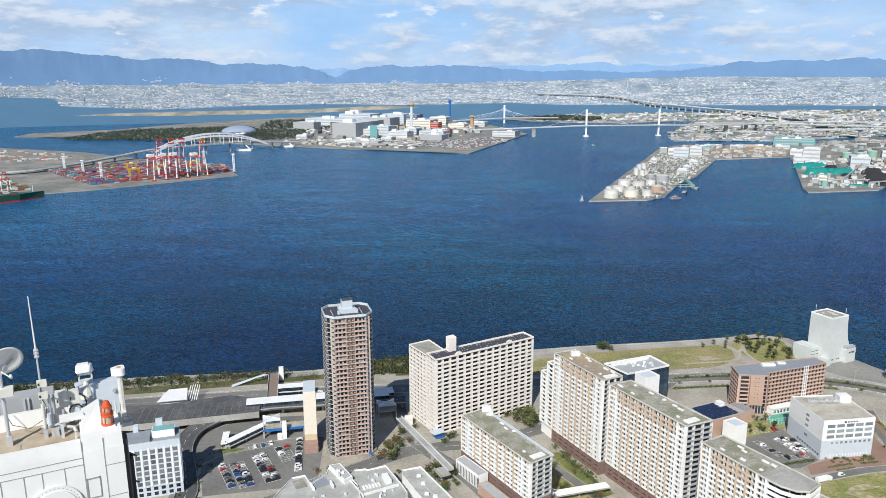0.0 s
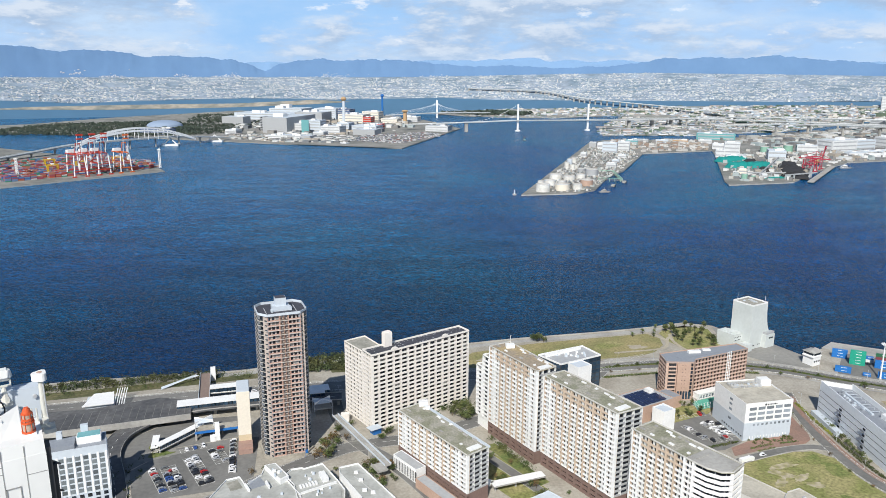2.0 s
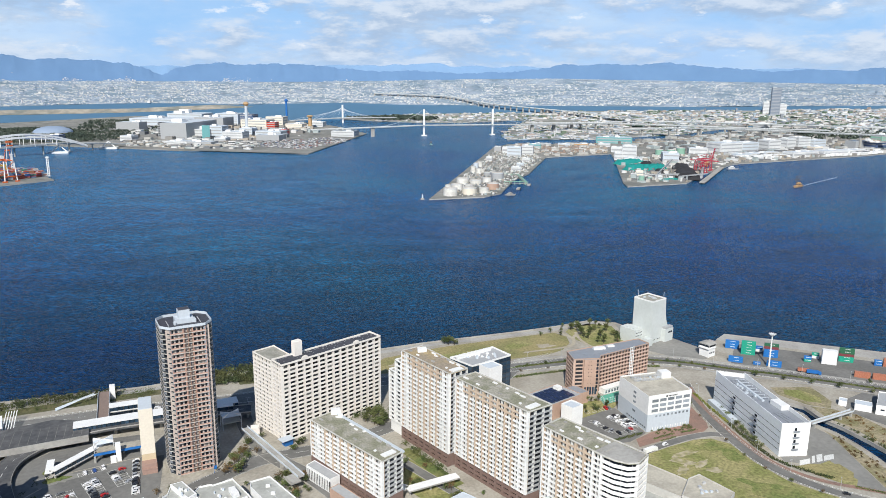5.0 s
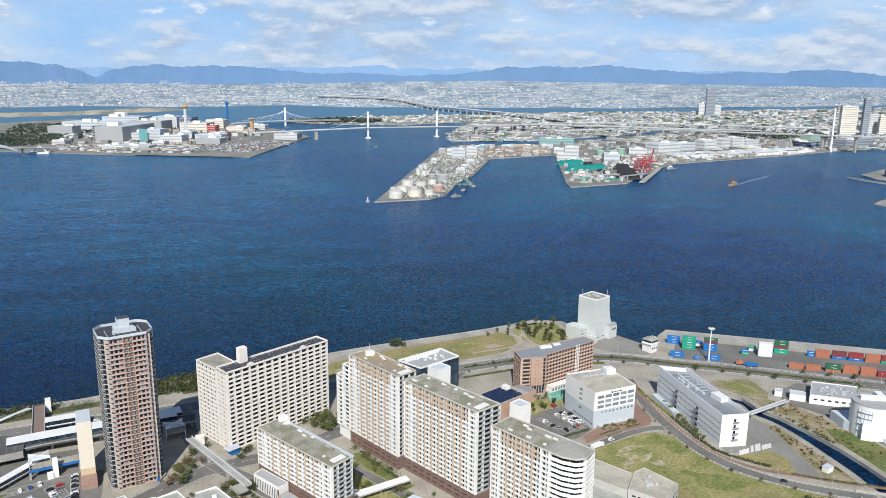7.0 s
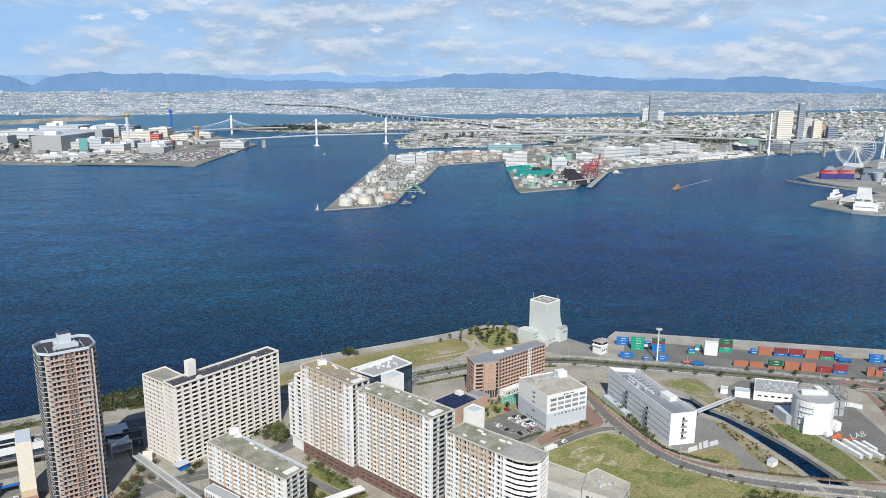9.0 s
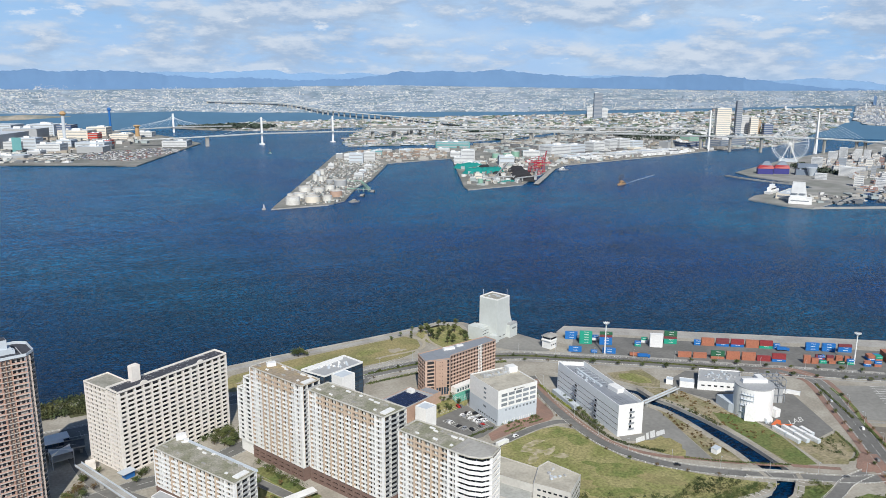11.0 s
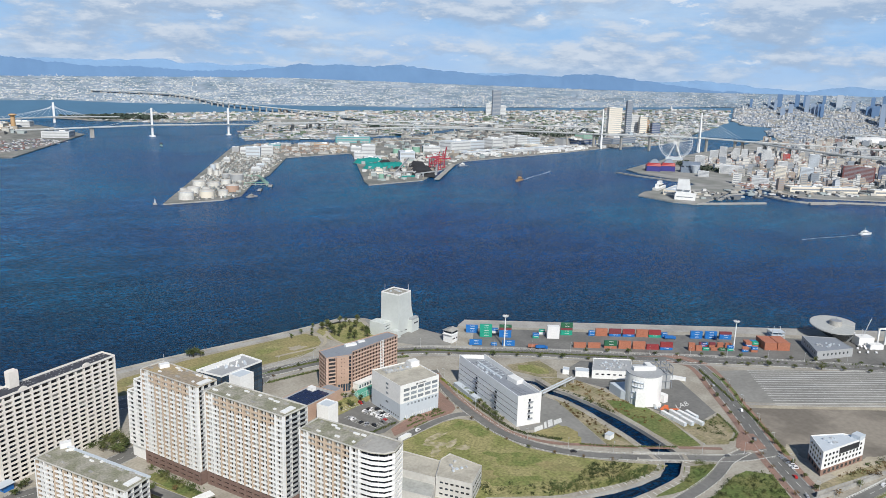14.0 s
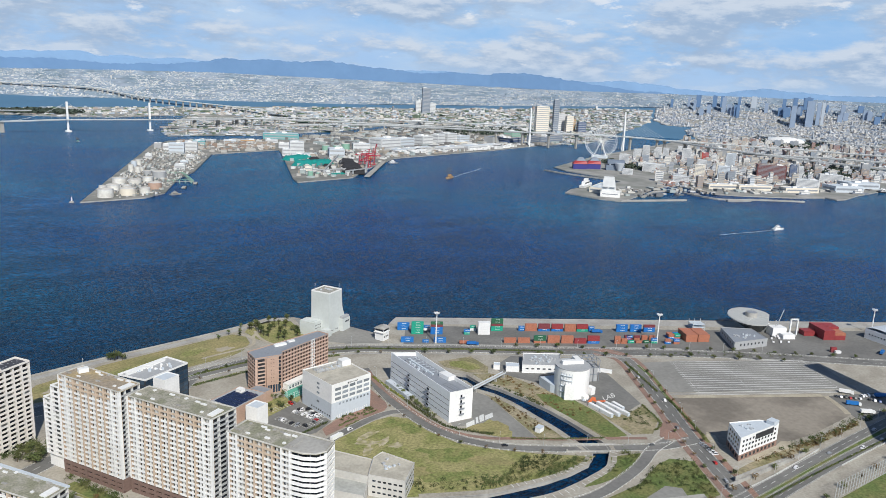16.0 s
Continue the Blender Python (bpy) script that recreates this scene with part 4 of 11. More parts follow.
def white_block(label, poly, floors, fh, bays, roof, seed, ends=None):
    sides = [dict(flat_front, bays=bays)] + (ends or [flat_end])
    sides += [None] * (len(poly) - len(sides))
    # core is grey, not white: balcony shade is put into the wall colour
    ob = block("apartment_block", label, poly, floors, fh, sides, core=GREY, rim=0.7, rim_mat=RIMGREY, roof_mat=roof, group="white apartment blocks")
    # the brown storeys at the foot
    cx, cy = ob.location.x, ob.location.y
    loc = [(x - cx, y - cy) for x, y in poly]
    fr, length = side_frame(loc[0], loc[1])
    bw = length / bays
    for f in range(3):
        m = Mesh().box(0, 0, f * fh - 0.25 + 0.26, length, 1.38, f * fh + 1.45)
        part("brown_band", m, BASETILE, ob, "brown tiled lower storey", at=fr)
    for b in range(bays + 1):
        part("brown_pier", Mesh().box(-0.8, -0.06, 0, 0.8, 1.36, 3 * fh), BASETILE, ob, at=fr @ Matrix.Translation((min(max(b * bw, 0.8), length - 0.8), 0, 0)))
    for f in range(3):
        for b in range(bays):
            part("window", pane_mesh((bw - 1.6) * 0.9, 1.7, GLASS), None, ob, at=fr @ Matrix.Translation(((b + 0.5) * bw, 1.36, f * fh + 1.3)))
    for b in range(bays):
        part("balcony_divider", Mesh().box(-0.09, 0.12, 3 * fh, 0.09, 1.69, floors * fh - 0.2), WHITE, ob, "white partition between balconies", at=fr @ Matrix.Translation(((b + 0.5) * bw, 0, 0)))
    fr2, len2 = side_frame(loc[1], loc[2])
    part("brown_band", Mesh().box(0, 0.02, 0, len2, 1.3, 3 * fh - 0.3), BASETILE, ob, at=fr2)
    roof_lights(ob, poly, floors * fh + 0.3, [(0.06, 0.3, 1.2, 4), (0.25, 0.25, 1.0, 2.5), (0.42, 0.75, 1.0, 3), (0.55, 0.3, 1.3, 3), (0.72, 0.8, 1.2, 4), (0.93, 0.5, 9, 4), (0.12, 0.82, 1.6, 1.6), (0.33, 0.85, 1.2, 3.6), (0.5, 0.86, 1.6, 1.6), (0.64, 0.84, 1.2, 3.4), (0.82, 0.3, 1.5, 1.5), (0.83, 0.84, 1.4, 3)], seed)
    for f in (floors - 2, floors - 1) if floors > 15 else ():
        part("tan_front", Mesh().box(bw, -0.01, f * fh - 0.2, length - bw, 0.03, f * fh + 1.18), TAN, ob, "tan balcony front of the top storeys", at=fr)
    # white end bays without tan piers
    for x in (0.45, length - 0.45, bw, length - bw):
        part("white_pier", Mesh().box(-0.56, -0.31, 3 * fh, 0.56, 1.3, floors * fh + 0.3), WHITE, ob, at=fr @ Matrix.Translation((x, 0, 0)))
    return ob


A_POLY = [(84, 471), (106.6, 424.5), (120.5, 431), (99.5, 477.5)]
ablk = white_block("white apartment block with tan piers and dry planted roof", A_POLY, 21, 3.08, 8, ROOFBROWN, 1)
part("roof_hut", Mesh().box(-8, 14.5, 64.9, -2, 18.5, 67.5).tube((-5, 16, 67.4), (-5, 16, 74), 0.08), WHITE, ablk, "white lift hut with a mast")
# stepped shoulders at the block's end
step_front = dict(flat_front, piers=WHITE)
block("apartment_wing", "stepped white shoulder of the apartment block", [(80.6, 478), (84, 471.1), (99.3, 477.6), (96.5, 484.5)], 18, 3.08, [dict(step_front, bays=1), None, None, None], core=WHITE, group="apartment shoulders")
block("apartment_wing", "lower stepped white shoulder of the apartment block", [(77.4, 484.6), (80.5, 478.2), (96.3, 484.7), (93.5, 491)], 15, 3.08, [dict(step_front, bays=1), None, None, None], core=WHITE, group="apartment shoulders")
white_block("white apartment block with tan piers and planted roof", [(111, 424.5), (139.5, 368), (157, 375), (126, 431.5)], 20, 3.08, 10, ROOFGREEN, 2)
curve = [(146, 361), (164.5, 323), (168.5, 316.5), (174, 312), (180, 311.5), (189, 318.5), (161, 369)]
cb = white_block("white apartment block with a curved balcony corner", curve, 18, 3.1, 7, ROOFGREEN, 3, [dict(flat_end, bays=2, pier=0.0, front=WHITE, par=1.75), dict(flat_end, bays=2, pier=0.0, front=WHITE, par=1.75), dict(flat_end, bays=2, pier=0.0, front=WHITE, par=1.75), dict(flat_end, bays=1, pier=0.2, front=WHITE, par=1.2)])
cx, cy = cb.location.x, cb.location.y
part("roof_screed", Mesh().prism([(x - cx, y - cy) for x, y in ((163.2, 328.6), (165.7, 323.6), (169.5, 317.6), (174.5, 313.4), (179.6, 312.9), (187.4, 319), (178, 336))], 55.7, 56.35), CONCRETE, cb, "pale screeded end of the roof")
low = white_block("lower white apartment block with a planted roof", [(19.5, 443), (56.5, 380.5), (70.5, 390), (35, 453)], 11, 3.0, 9, ROOFGREEN, 4)
part("roof_edge", Mesh().box(-1, 0, 33.2, 0.6, 71, 34.2), PALEGREY, low, at=Matrix.Translation((25.5, -27, 0)) @ Matrix.Rotation(radians(29.5), 4, "Z"))
part("roof_hut", Mesh().box(-12, 31, 33.2, -6, 35, 36.5).box(-8, 26, 33.2, -5, 29, 35), WHITE, low)

SANDPATH = mat("pale_sand", (0.42, 0.375, 0.29), 0.95, 0.15, 0.5, 0.06, second=(0.35, 0.31, 0.24))
# ---- the near ground: roads, lawns, yards, canal banks ----
SURF = 0.04        # each layer of surfacing lies this much over the one below


ROADS = []


def road(name, label, points, width, markings=True, kerb=True, posts=False, z=SURF, material=ASPHALT, step=5.0):
    z = SURF + 0.05 + 0.012 * len(ROADS)
    ROADS.append(name)
    line = smooth_line(points, step)
    ob = part(name, ribbon(Mesh(), line, width, z), material)
    tagged(ob, label, "road", kind="structure")
    if kerb:
        m = Mesh()
        for side in (-1, 1):
            edge = strip(line, width + 0.3)[0 if side > 0 else 1]
            for a, b in zip(edge, edge[1:]):
                if math.dist(a, b) > 0.05:
                    m.beam((*a, z - 0.02), (*b, z - 0.02), 0.3, 0.24)
        part("kerb", m, CONCRETE, ob)
    if markings:
        m = Mesh()
        run = 0.0
        for a, b in zip(line, line[1:]):
            run += math.dist(a, b)
            if int(run / 6) % 2:
                ribbon(m, [a, b], 0.28, z + 0.006)
        for e in strip(line, width - 1.0):
            ribbon(m, e, 0.2, z + 0.006)
        part("road_marking", m, LINE, ob)
    if posts:
        m = Mesh()
        for e in strip(line, width + 1.2):
            run = 0.0
            for a, b in zip(e, e[1:]):
                d = math.dist(a, b)
                n = max(1, int(d / 3))
                for i in range(n):
                    x, y = a[0] + (b[0] - a[0]) * i / n, a[1] + (b[1] - a[1]) * i / n
                    m.box(x - 0.2, y - 0.2, 0, x + 0.2, y + 0.2, 0.9)
                m.beam((*a, 0.75), (*b, 0.75), 0.12, 0.14)
        tagged(part("guard_rail", m, LINE), "low white guard rail along the road", "railing", kind="stuff")
    return ob


COAST_ROAD = [(-420, 505), (-330, 523), (-222, 540), (-131, 553), (-60, 558), (20, 565), (110, 572), (205, 577), (253, 580), (300, 576), (350, 560), (394, 532), (430, 510), (470, 482), (512, 452), (560, 420), (620, 378), (692, 322), (757, 265), (840, 195), (960, 100)]
road("road", "four-lane waterfront road with hedged median", COAST_ROAD, 17, posts=True)
part("hedge_strip", ribbon(Mesh(), smooth_line(COAST_ROAD[6:15]), 2.2, 0.14), LUSH).parent = None
tagged(bpy.data.objects["hedge_strip"], "planted median strip of the waterfront road", "median", kind="structure")
MALL_ROAD = [(548, 432), (556, 408), (545, 384), (528, 360), (499, 318), (478, 290), (463, 270), (441, 236), (421, 204), (390, 160), (340, 90)]
road("road", "worn road beside the parking lots", MALL_ROAD, 13, posts=False)
for k, off in enumerate((-9.2, 9.2)):
    line = strip(smooth_line(MALL_ROAD), abs(off) * 2)[k]
    tagged(part("pavement", ribbon(Mesh(), line, 5.0, 0.156), REDPAVE), "red brick pavement", "pavement", kind="structure")
BRIDGE_ROAD = [(333, 514), (325, 487), (318.5, 462), (314.5, 436), (313, 410), (314.5, 386), (322, 363), (341, 337), (372, 313), (408, 291), (436, 275), (462, 268)]
road("road", "two-lane road over the canal bridge", BRIDGE_ROAD, 8.2, posts=True, markings=False)
road("road", "side road to the office", [(313, 424), (304, 428.5), (292, 428.6), (280, 426.6), (264, 422.4), (248, 417.5), (232, 411), (215, 402)], 6.4, markings=False)
tagged(part("pavement", ribbon(Mesh(), smooth_line([(334, 506), (326.5, 488), (322.6, 464), (320.2, 440), (318.6, 414), (319.6, 389), (327, 369.5), (340, 354), (352, 346), (381, 325), (417, 303), (437, 290)]), 4.0, 0.15), REDPAVE), "red brick pavement beside the laboratory road", "pavement", kind="structure")
road("road", "curved ramp road beside the canal", [(448, 279), (434, 278), (421, 275.5), (408, 270.5), (392, 266), (376, 263), (361, 261), (349, 260.2), (330, 262), (300, 272)], 7.5, posts=True, markings=False)
AVENUE = [(380, 206), (434, 203.8), (508, 202.2), (584, 200), (680, 196), (760, 191)]
road("road", "grey avenue, upper carriageway", AVENUE, 8.6)
road("road", "grey avenue, lower carriageway", [(380, 193.5), (434, 192.6), (508, 191.4), (584, 188), (680, 183), (760, 178)], 8.0)
tagged(part("median", ribbon(Mesh(), [(380, 199.6), (434, 198.2), (508, 196.8), (584, 194), (680, 189.5), (760, 184.5)], 3.4, 0.17), LUSH), "grassed median of the avenue", "median", kind="structure")
road("road", "street crossing between the apartment blocks", [(-160, 350), (-36, 445), (0, 462), (40, 470), (96, 497), (140, 520), (175, 545), (200, 572)], 14, z=SURF)
road("road", "street beside the brown tower", [(-30, 560), (-24, 515), (-14, 480), (0, 455), (25, 420), (60, 350)], 12, z=SURF * 2, markings=False)
road("road", "inner street behind the apartment blocks", [(60, 470), (100, 400), (140, 330), (170, 260)], 7, markings=False)

PATCHES = [
    ("lawn", "dry yellow-green park lawn by the sea", [(70, 588), (95, 622), (150, 638), (200, 646), (245, 652), (272, 655), (280, 642), (276, 624), (262, 608), (245, 600), (205, 596), (150, 590), (100, 586)], 0.1, DRYGRASS),
    ("lawn", "park lawn between paths and pines", [(284, 655), (296, 668), (318, 674), (338, 662), (330, 610), (318, 600), (296, 606), (286, 630)], 0.1, GRASS),
    ("lawn", "wide patchy lawn inside the road bend", [(228, 405), (246, 412.6), (263, 418), (286, 423.6), (299, 423), (308, 413), (308.6, 388), (315, 362), (327, 345), (351, 320), (374, 301), (384, 294), (370, 291), (347, 291), (301, 299), (270, 312), (238, 329), (238, 354), (231, 376)], 0.1, GRASS),
    ("yard", "grey laboratory forecourt", [(384, 424), (387, 409), (368, 335), (354, 343), (356, 352), (355, 373), (344, 377), (329, 383), (331, 390), (350, 386), (358, 430)], 0.05, ASPHALTPALE),
    ("lawn", "triangular lawn in front of the laboratory", [(340, 373), (360, 378), (360, 353), (352, 345), (341, 360), (334, 372)], 0.12, GRASS),
    ("canal_bank", "dry grassy canal bank", [(387, 409), (388, 424), (392, 412), (394, 389), (391, 359), (390, 335), (388, 318), (369, 336)], 0.08, BANK),
    ("canal_bank", "lush green canal bank", [(424, 392), (443, 376), (440, 340), (428, 301), (413, 306), (413, 336), (417, 375)], 0.14, LUSH),
    ("canal_bank", "brown dry canal bank", [(420, 446), (432, 433), (437, 395), (443, 377), (436, 330), (428, 301), (409, 311), (412, 345), (412, 367), (410, 396), (407, 419), (403, 436), (404, 455)], 0.08, BANK),
    ("lawn", "lawn ringed by a path above the canal", [(396, 478), (399, 492), (433, 486), (430, 458), (420, 447), (406, 457)], 0.1, BANK),
    ("lawn", "mown oval lawn above the canal", [(402, 478), (407, 486), (420, 482), (426, 466), (420, 457), (410, 462)], 0.14, GRASS),
    ("yard", "dark asphalt yard of the laboratory annex", [(433, 455), (467, 467), (505, 435), (522, 412), (497, 358), (484, 331), (456, 326), (446, 355), (440, 380), (444, 403), (430, 436)], 0.06, ASPHALT),
    ("lot", "dry lot with shrubs", [(440, 336), (455, 324), (483, 328), (468, 303), (447, 292), (432, 300)], 0.05, BANK),
    ("car_park", "wide empty grey car park with white lines", [(548, 394), (594, 372), (716, 300), (677, 243), (535, 324), (517, 337)], 0.05, ASPHALTPALE),
    ("lot", "bare brown earth lot", [(518, 322), (638, 248), (614, 221), (553, 222), (507, 229), (476, 252), (478, 271), (513, 321)], 0.05, DIRT),
    ("lawn", "rough grass beside the canal", [(392, 287), (413, 279), (416, 276), (402, 270), (380, 266), (357, 268), (345, 271), (360, 275), (380, 278)], 0.1, LUSH),
    ("lawn", "rough grass triangle by the avenue", [(411, 262), (425, 262), (436, 250), (412, 215), (404, 216), (330, 255), (350, 254), (380, 253)], 0.1, LUSH),
    ("yard", "grey slope beside the ramp road", [(330, 255), (404, 222), (398, 212), (300, 240)], 0.14, CONCRETE),
    ("car_park", "office car park with white bays", [(217, 466), (227, 485), (254, 485), (256.5, 462), (257.5, 440), (240, 430.5), (226, 430), (219, 450)], 0.05, ASPHALT),
    ("court", "green sports court", [(250, 504.5), (272, 511.5), (268, 496), (248.6, 490)], 0.13, COURT),
    ("yard", "tower yard of worn asphalt", [(330, 602), (345, 668), (372, 640), (392, 590), (384, 560), (362, 563), (345, 585)], 0.05, ASPHALTPALE),
    ("container_yard", "asphalt container yard beside the quay", [(433, 590), (521, 529), (675, 428), (880, 298), (1000, 215), (900, 150), (777, 257), (711, 316), (572, 420), (478, 484), (398, 545)], 0.06, ASPHALT),
    ("car_park", "shaded car park by the station", [(-152, 441), (-132, 468), (-91, 480), (-76, 480), (-72, 417), (-140, 405)], 0.06, ASPHALT),
    ("forecourt", "asphalt bus loop in front of the station", [(-166, 462), (-164, 486), (-146, 505), (-118, 512), (-92, 514), (-91, 481), (-132, 469), (-153, 442), (-148, 405), (-140, 404), (-146, 380), (-160, 400)], 0.05, ASPHALT),
    ("island", "round planted island in the bus loop", [(-141 + 7.5 * math.cos(math.pi * k / 8), 472 + 5.5 * math.sin(math.pi * k / 8)) for k in range(16)], 0.2, LUSH),
    ("scrub", "wooded shore strip", [(-420, 545), (-260, 566), (-211, 573), (-136, 586), (-91, 594), (-40, 608), (-25, 600), (-90, 582), (-136, 574), (-210, 560), (-330, 540)], 0.08, SCRUB),
    ("scrub", "shore strip of shrubs", [(-37, 612), (30, 628), (90, 638), (85, 600), (30, 592), (-30, 588)], 0.08, SCRUB),
    ("plaza", "red paved corner plaza", [(448, 287), (468, 300), (478, 293), (466, 274), (446, 281)], 0.17, REDPAVE),
    ("plaza", "red paved office frontage", [(246, 433), (262, 440.5), (280, 444.2), (296, 446.5), (293.5, 482), (310, 482), (314, 474), (311.5, 456.5), (310, 445.4), (306.6, 438), (300, 433.4), (290.7, 432.2), (276.5, 430.6), (259, 426.3), (243, 422)], 0.12, REDPAVE),
    ("plaza", "red paved corner by the tramway", [(520, 450), (545, 436), (556, 418), (562, 404), (570, 404), (552, 436)], 0.13, REDPAVE),
    ("lawn", "planted court between the blocks", [(62, 430), (84, 440), (106, 400), (134, 350), (112, 345), (80, 395)], 0.1, GRASS),
    ("field", "green sports field by the avenue", [(470, 168), (640, 158), (640, 60), (440, 60)], 0.1, LUSH),
    ("lawn", "hotel garden", [(215, 498), (246, 499), (262, 492), (254, 484), (222, 472)], 0.08, GRASS),
]
for nm, lab, poly, z, material in PATCHES:
    ground_patch(nm, lab, poly, z, material)

# quay apron, promenade and the stone facing of the canal
QUAY_U, QUAY_V, QUAY_O = Vector((0.8432, -0.5376)), Vector((-0.5376, -0.8432)), Vector((447.7, 619.8))


def on_quay(s, d):
    """A place s metres along the quay's edge and d metres inland of it."""
    p = QUAY_O + QUAY_U * s + QUAY_V * d
    return (p.x, p.y)


ground_patch("quay_apron", "pale concrete quay apron", [on_quay(-6, 8), on_quay(900, 8), on_quay(900, 28), on_quay(-14, 28)], 0.1, CONCRETE)
m = Mesh()
m.beam((*on_quay(-6, 8.4), 0.25), (*on_quay(900, 8.4), 0.25), 0.8, 0.5)
tagged(part("quay_edge", m, CONCRETE), "raised concrete edge of the quay", "kerb", kind="structure")
m = Mesh()
shore = [(x, y) for x, y in SHORE[1:14]]
inner = strip(smooth_line(shore), 14)[1]
ribbon(m, strip(smooth_line(shore), 12)[1], 7, 0.1)
tagged(part("promenade", m, CONCRETE), "pale seaside promenade", "pavement", kind="structure")
m = Mesh()
edge = smooth_line(shore)
for a, b in zip(edge, edge[1:]):
    m.beam((*a, 0.5), (*b, 0.5), 1.0, 1.0)
tagged(part("sea_wall", m, CONCRETE), "low concrete sea wall", "wall", kind="structure")
# rocks heaped along the sea wall
rng = random.Random(5)
m = Mesh()
for a, b in zip(edge, edge[1:]):
    d = math.dist(a, b)
    nx, ny = -(b[1] - a[1]) / d, (b[0] - a[0]) / d
    for _ in range(int(d * 0.8)):
        t, o, s = rng.random(), rng.uniform(0.5, 3.5), rng.uniform(0.6, 1.4)
        x, y = a[0] + (b[0] - a[0]) * t + nx * o, a[1] + (b[1] - a[1]) * t + ny * o
        m.tube((x, y, SEA - 0.5), (x + rng.uniform(-0.3, 0.3), y, SEA + 2.2 - o * 0.5), s, s * 0.5, 5)
tagged(part("armour_rock", m, CONCRETE), "grey armour rocks along the sea wall", "rocks", kind="stuff")
for side in (CANAL_N, CANAL_S):
    m = Mesh()
    line = smooth_line(side, 4)
    for a, b in zip(line, line[1:]):
        m.beam((*a, 0.1), (*b, 0.1), 0.5, 0.4)
    tagged(part("canal_wall", m, CONCRETE), "pale concrete canal edge", "wall", kind="structure")
    m = Mesh()
    out = strip(line, 7.0)[0]
    ribbon(m, out, 3.2, 0.2)
    tagged(part("canal_path", m, PAVING), "paved path along the canal", "pavement", kind="structure")

# the bus park's long rows, and the bays of the smaller car parks
m = Mesh()
for i in range(16):
    a = Vector((586 - i * 3.05, 374 - i * 4.0))
    w = Vector((0.866, -0.5))
    ribbon(m, [tuple(a), tuple(a + w * (139 - abs(i - 2) * 0.3))], 0.8, 0.11)
for k in (0.02, 0.37, 0.7, 0.98):
    a, b = Vector((586, 374)) + Vector((0.866, -0.5)) * 139 * k, Vector((541, 314)) + Vector((0.866, -0.5)) * 139 * k
    for j in range(30):
        p, q = a + (b - a) * (j / 30), a + (b - a) * ((j + 0.45) / 30)
        ribbon(m, [tuple(p), tuple(q)], 0.35, 0.12)
tagged(part("parking_line", m, LINE), "white lines of the wide car park", "markings", kind="stuff")
# painted marks on the yards: four plain shapes, and an orange sign with letters
YARD_U, YARD_V = Vector((0.995, 0.09)), Vector((0.62, 0.78))
m = Mesh()
for a, w, h in ((0, 8.8, 7.5), (10.4, 2.6, 10.5), (14.4, 5.0, 11.0), (20.6, 8.6, 7.5)):
    o = Vector((335.5, 376.6)) + YARD_U * a
    q = [o, o + YARD_U * w, o + YARD_U * w + YARD_V * h, o + YARD_V * h]
    m.add([(v.x, v.y, 0.15) for v in q], [(0, 1, 2, 3)])
tagged(part("painted_mark", m, LINE), "large white shapes painted on the forecourt", "marking", kind="structure")
m = Mesh()
zig = [(449, 356), (460.5, 360.5), (454.5, 354.5), (463, 350)]
for k, (a, b) in enumerate(zip(zig, zig[1:])):
    ribbon(m, [a, b], 2.6, 0.15 + 0.01 * k)
tagged(part("painted_mark", m, ORANGE), "orange zigzag painted on the yard", "marking", kind="structure")
txt = bpy.data.curves.new("painted_word", "FONT")
txt.body, txt.size, txt.shear = "LAB", 9.0, 0.8
txt.materials.append(LINE)
tagged(new("painted_word", txt), "white letters painted on the yard", "marking", kind="structure").matrix_basis = pose(461.5, 350.8, 0.16, 0, 0, 1)

# pale winding paths of the seaside park
for step_, pts in enumerate(([(270, 657), (278, 652), (283, 641), (282, 628), (274, 617), (259, 613), (240, 611), (224, 609)], [(282, 628), (287, 640), (298, 652), (299, 665), (290, 668)], [(294, 652), (290, 634), (291, 617), (297, 604), (311, 599)])):
    tagged(part("path", ribbon(Mesh(), smooth_line(pts, 3), 3.2, 0.2 + 0.02 * step_), SANDPATH), "pale sandy park path", "path", kind="structure")
# verges of the big car park and the sandy rim of the bare lot
for pts, w, material, lab in (([(553, 386), (535, 352), (519, 334), (500, 305), (484, 280), (470, 260)], 3.2, LUSH, "green verge beside the worn road"), ([(520, 329), (600, 282), (677, 237)], 2.6, CONCRETE, "concrete strip between car park and lot"),
                              ([(522, 322), (580, 286), (634, 253)], 5.0, SANDPATH, "pale sandy rim of the bare lot"), ([(635, 251), (624, 234), (614, 223)], 5.0, SANDPATH, "pale sandy rim of the bare lot"), ([(594, 374), (716, 302)], 1.2, CONCRETE, "low pale wall of the car park")):
    tagged(part("verge", ribbon(Mesh(), smooth_line(pts, 4), w, 0.19), material), lab, "verge", kind="structure")

# the tramway's pale double track beside the waterfront road
for k, off in ((0, 26), (1, 25)):
    tagged(part("track_bed", ribbon(Mesh(), strip(smooth_line(COAST_ROAD[6:17], 6), off)[k], 3.0, 0.17), CONCRETE), "pale concrete strip beside the waterfront road", "track", kind="structure")

# ---- other buildings on the near shore ----
def wall_windows(ob, fr, xs, zs, w, h, glass=GLASS, out=0.0):
    data = pane_mesh(w, h, glass)
    for z in zs:
        for x in xs:
            part("window", data, None, ob, at=fr @ Matrix.Translation((x, -out, z)))


def even(a, b, n):
    return [a + (b - a) * (i + 0.5) / n for i in range(n)]


def local(ob, poly):
    return [(x - ob.location.x, y - ob.location.y) for x, y in poly]


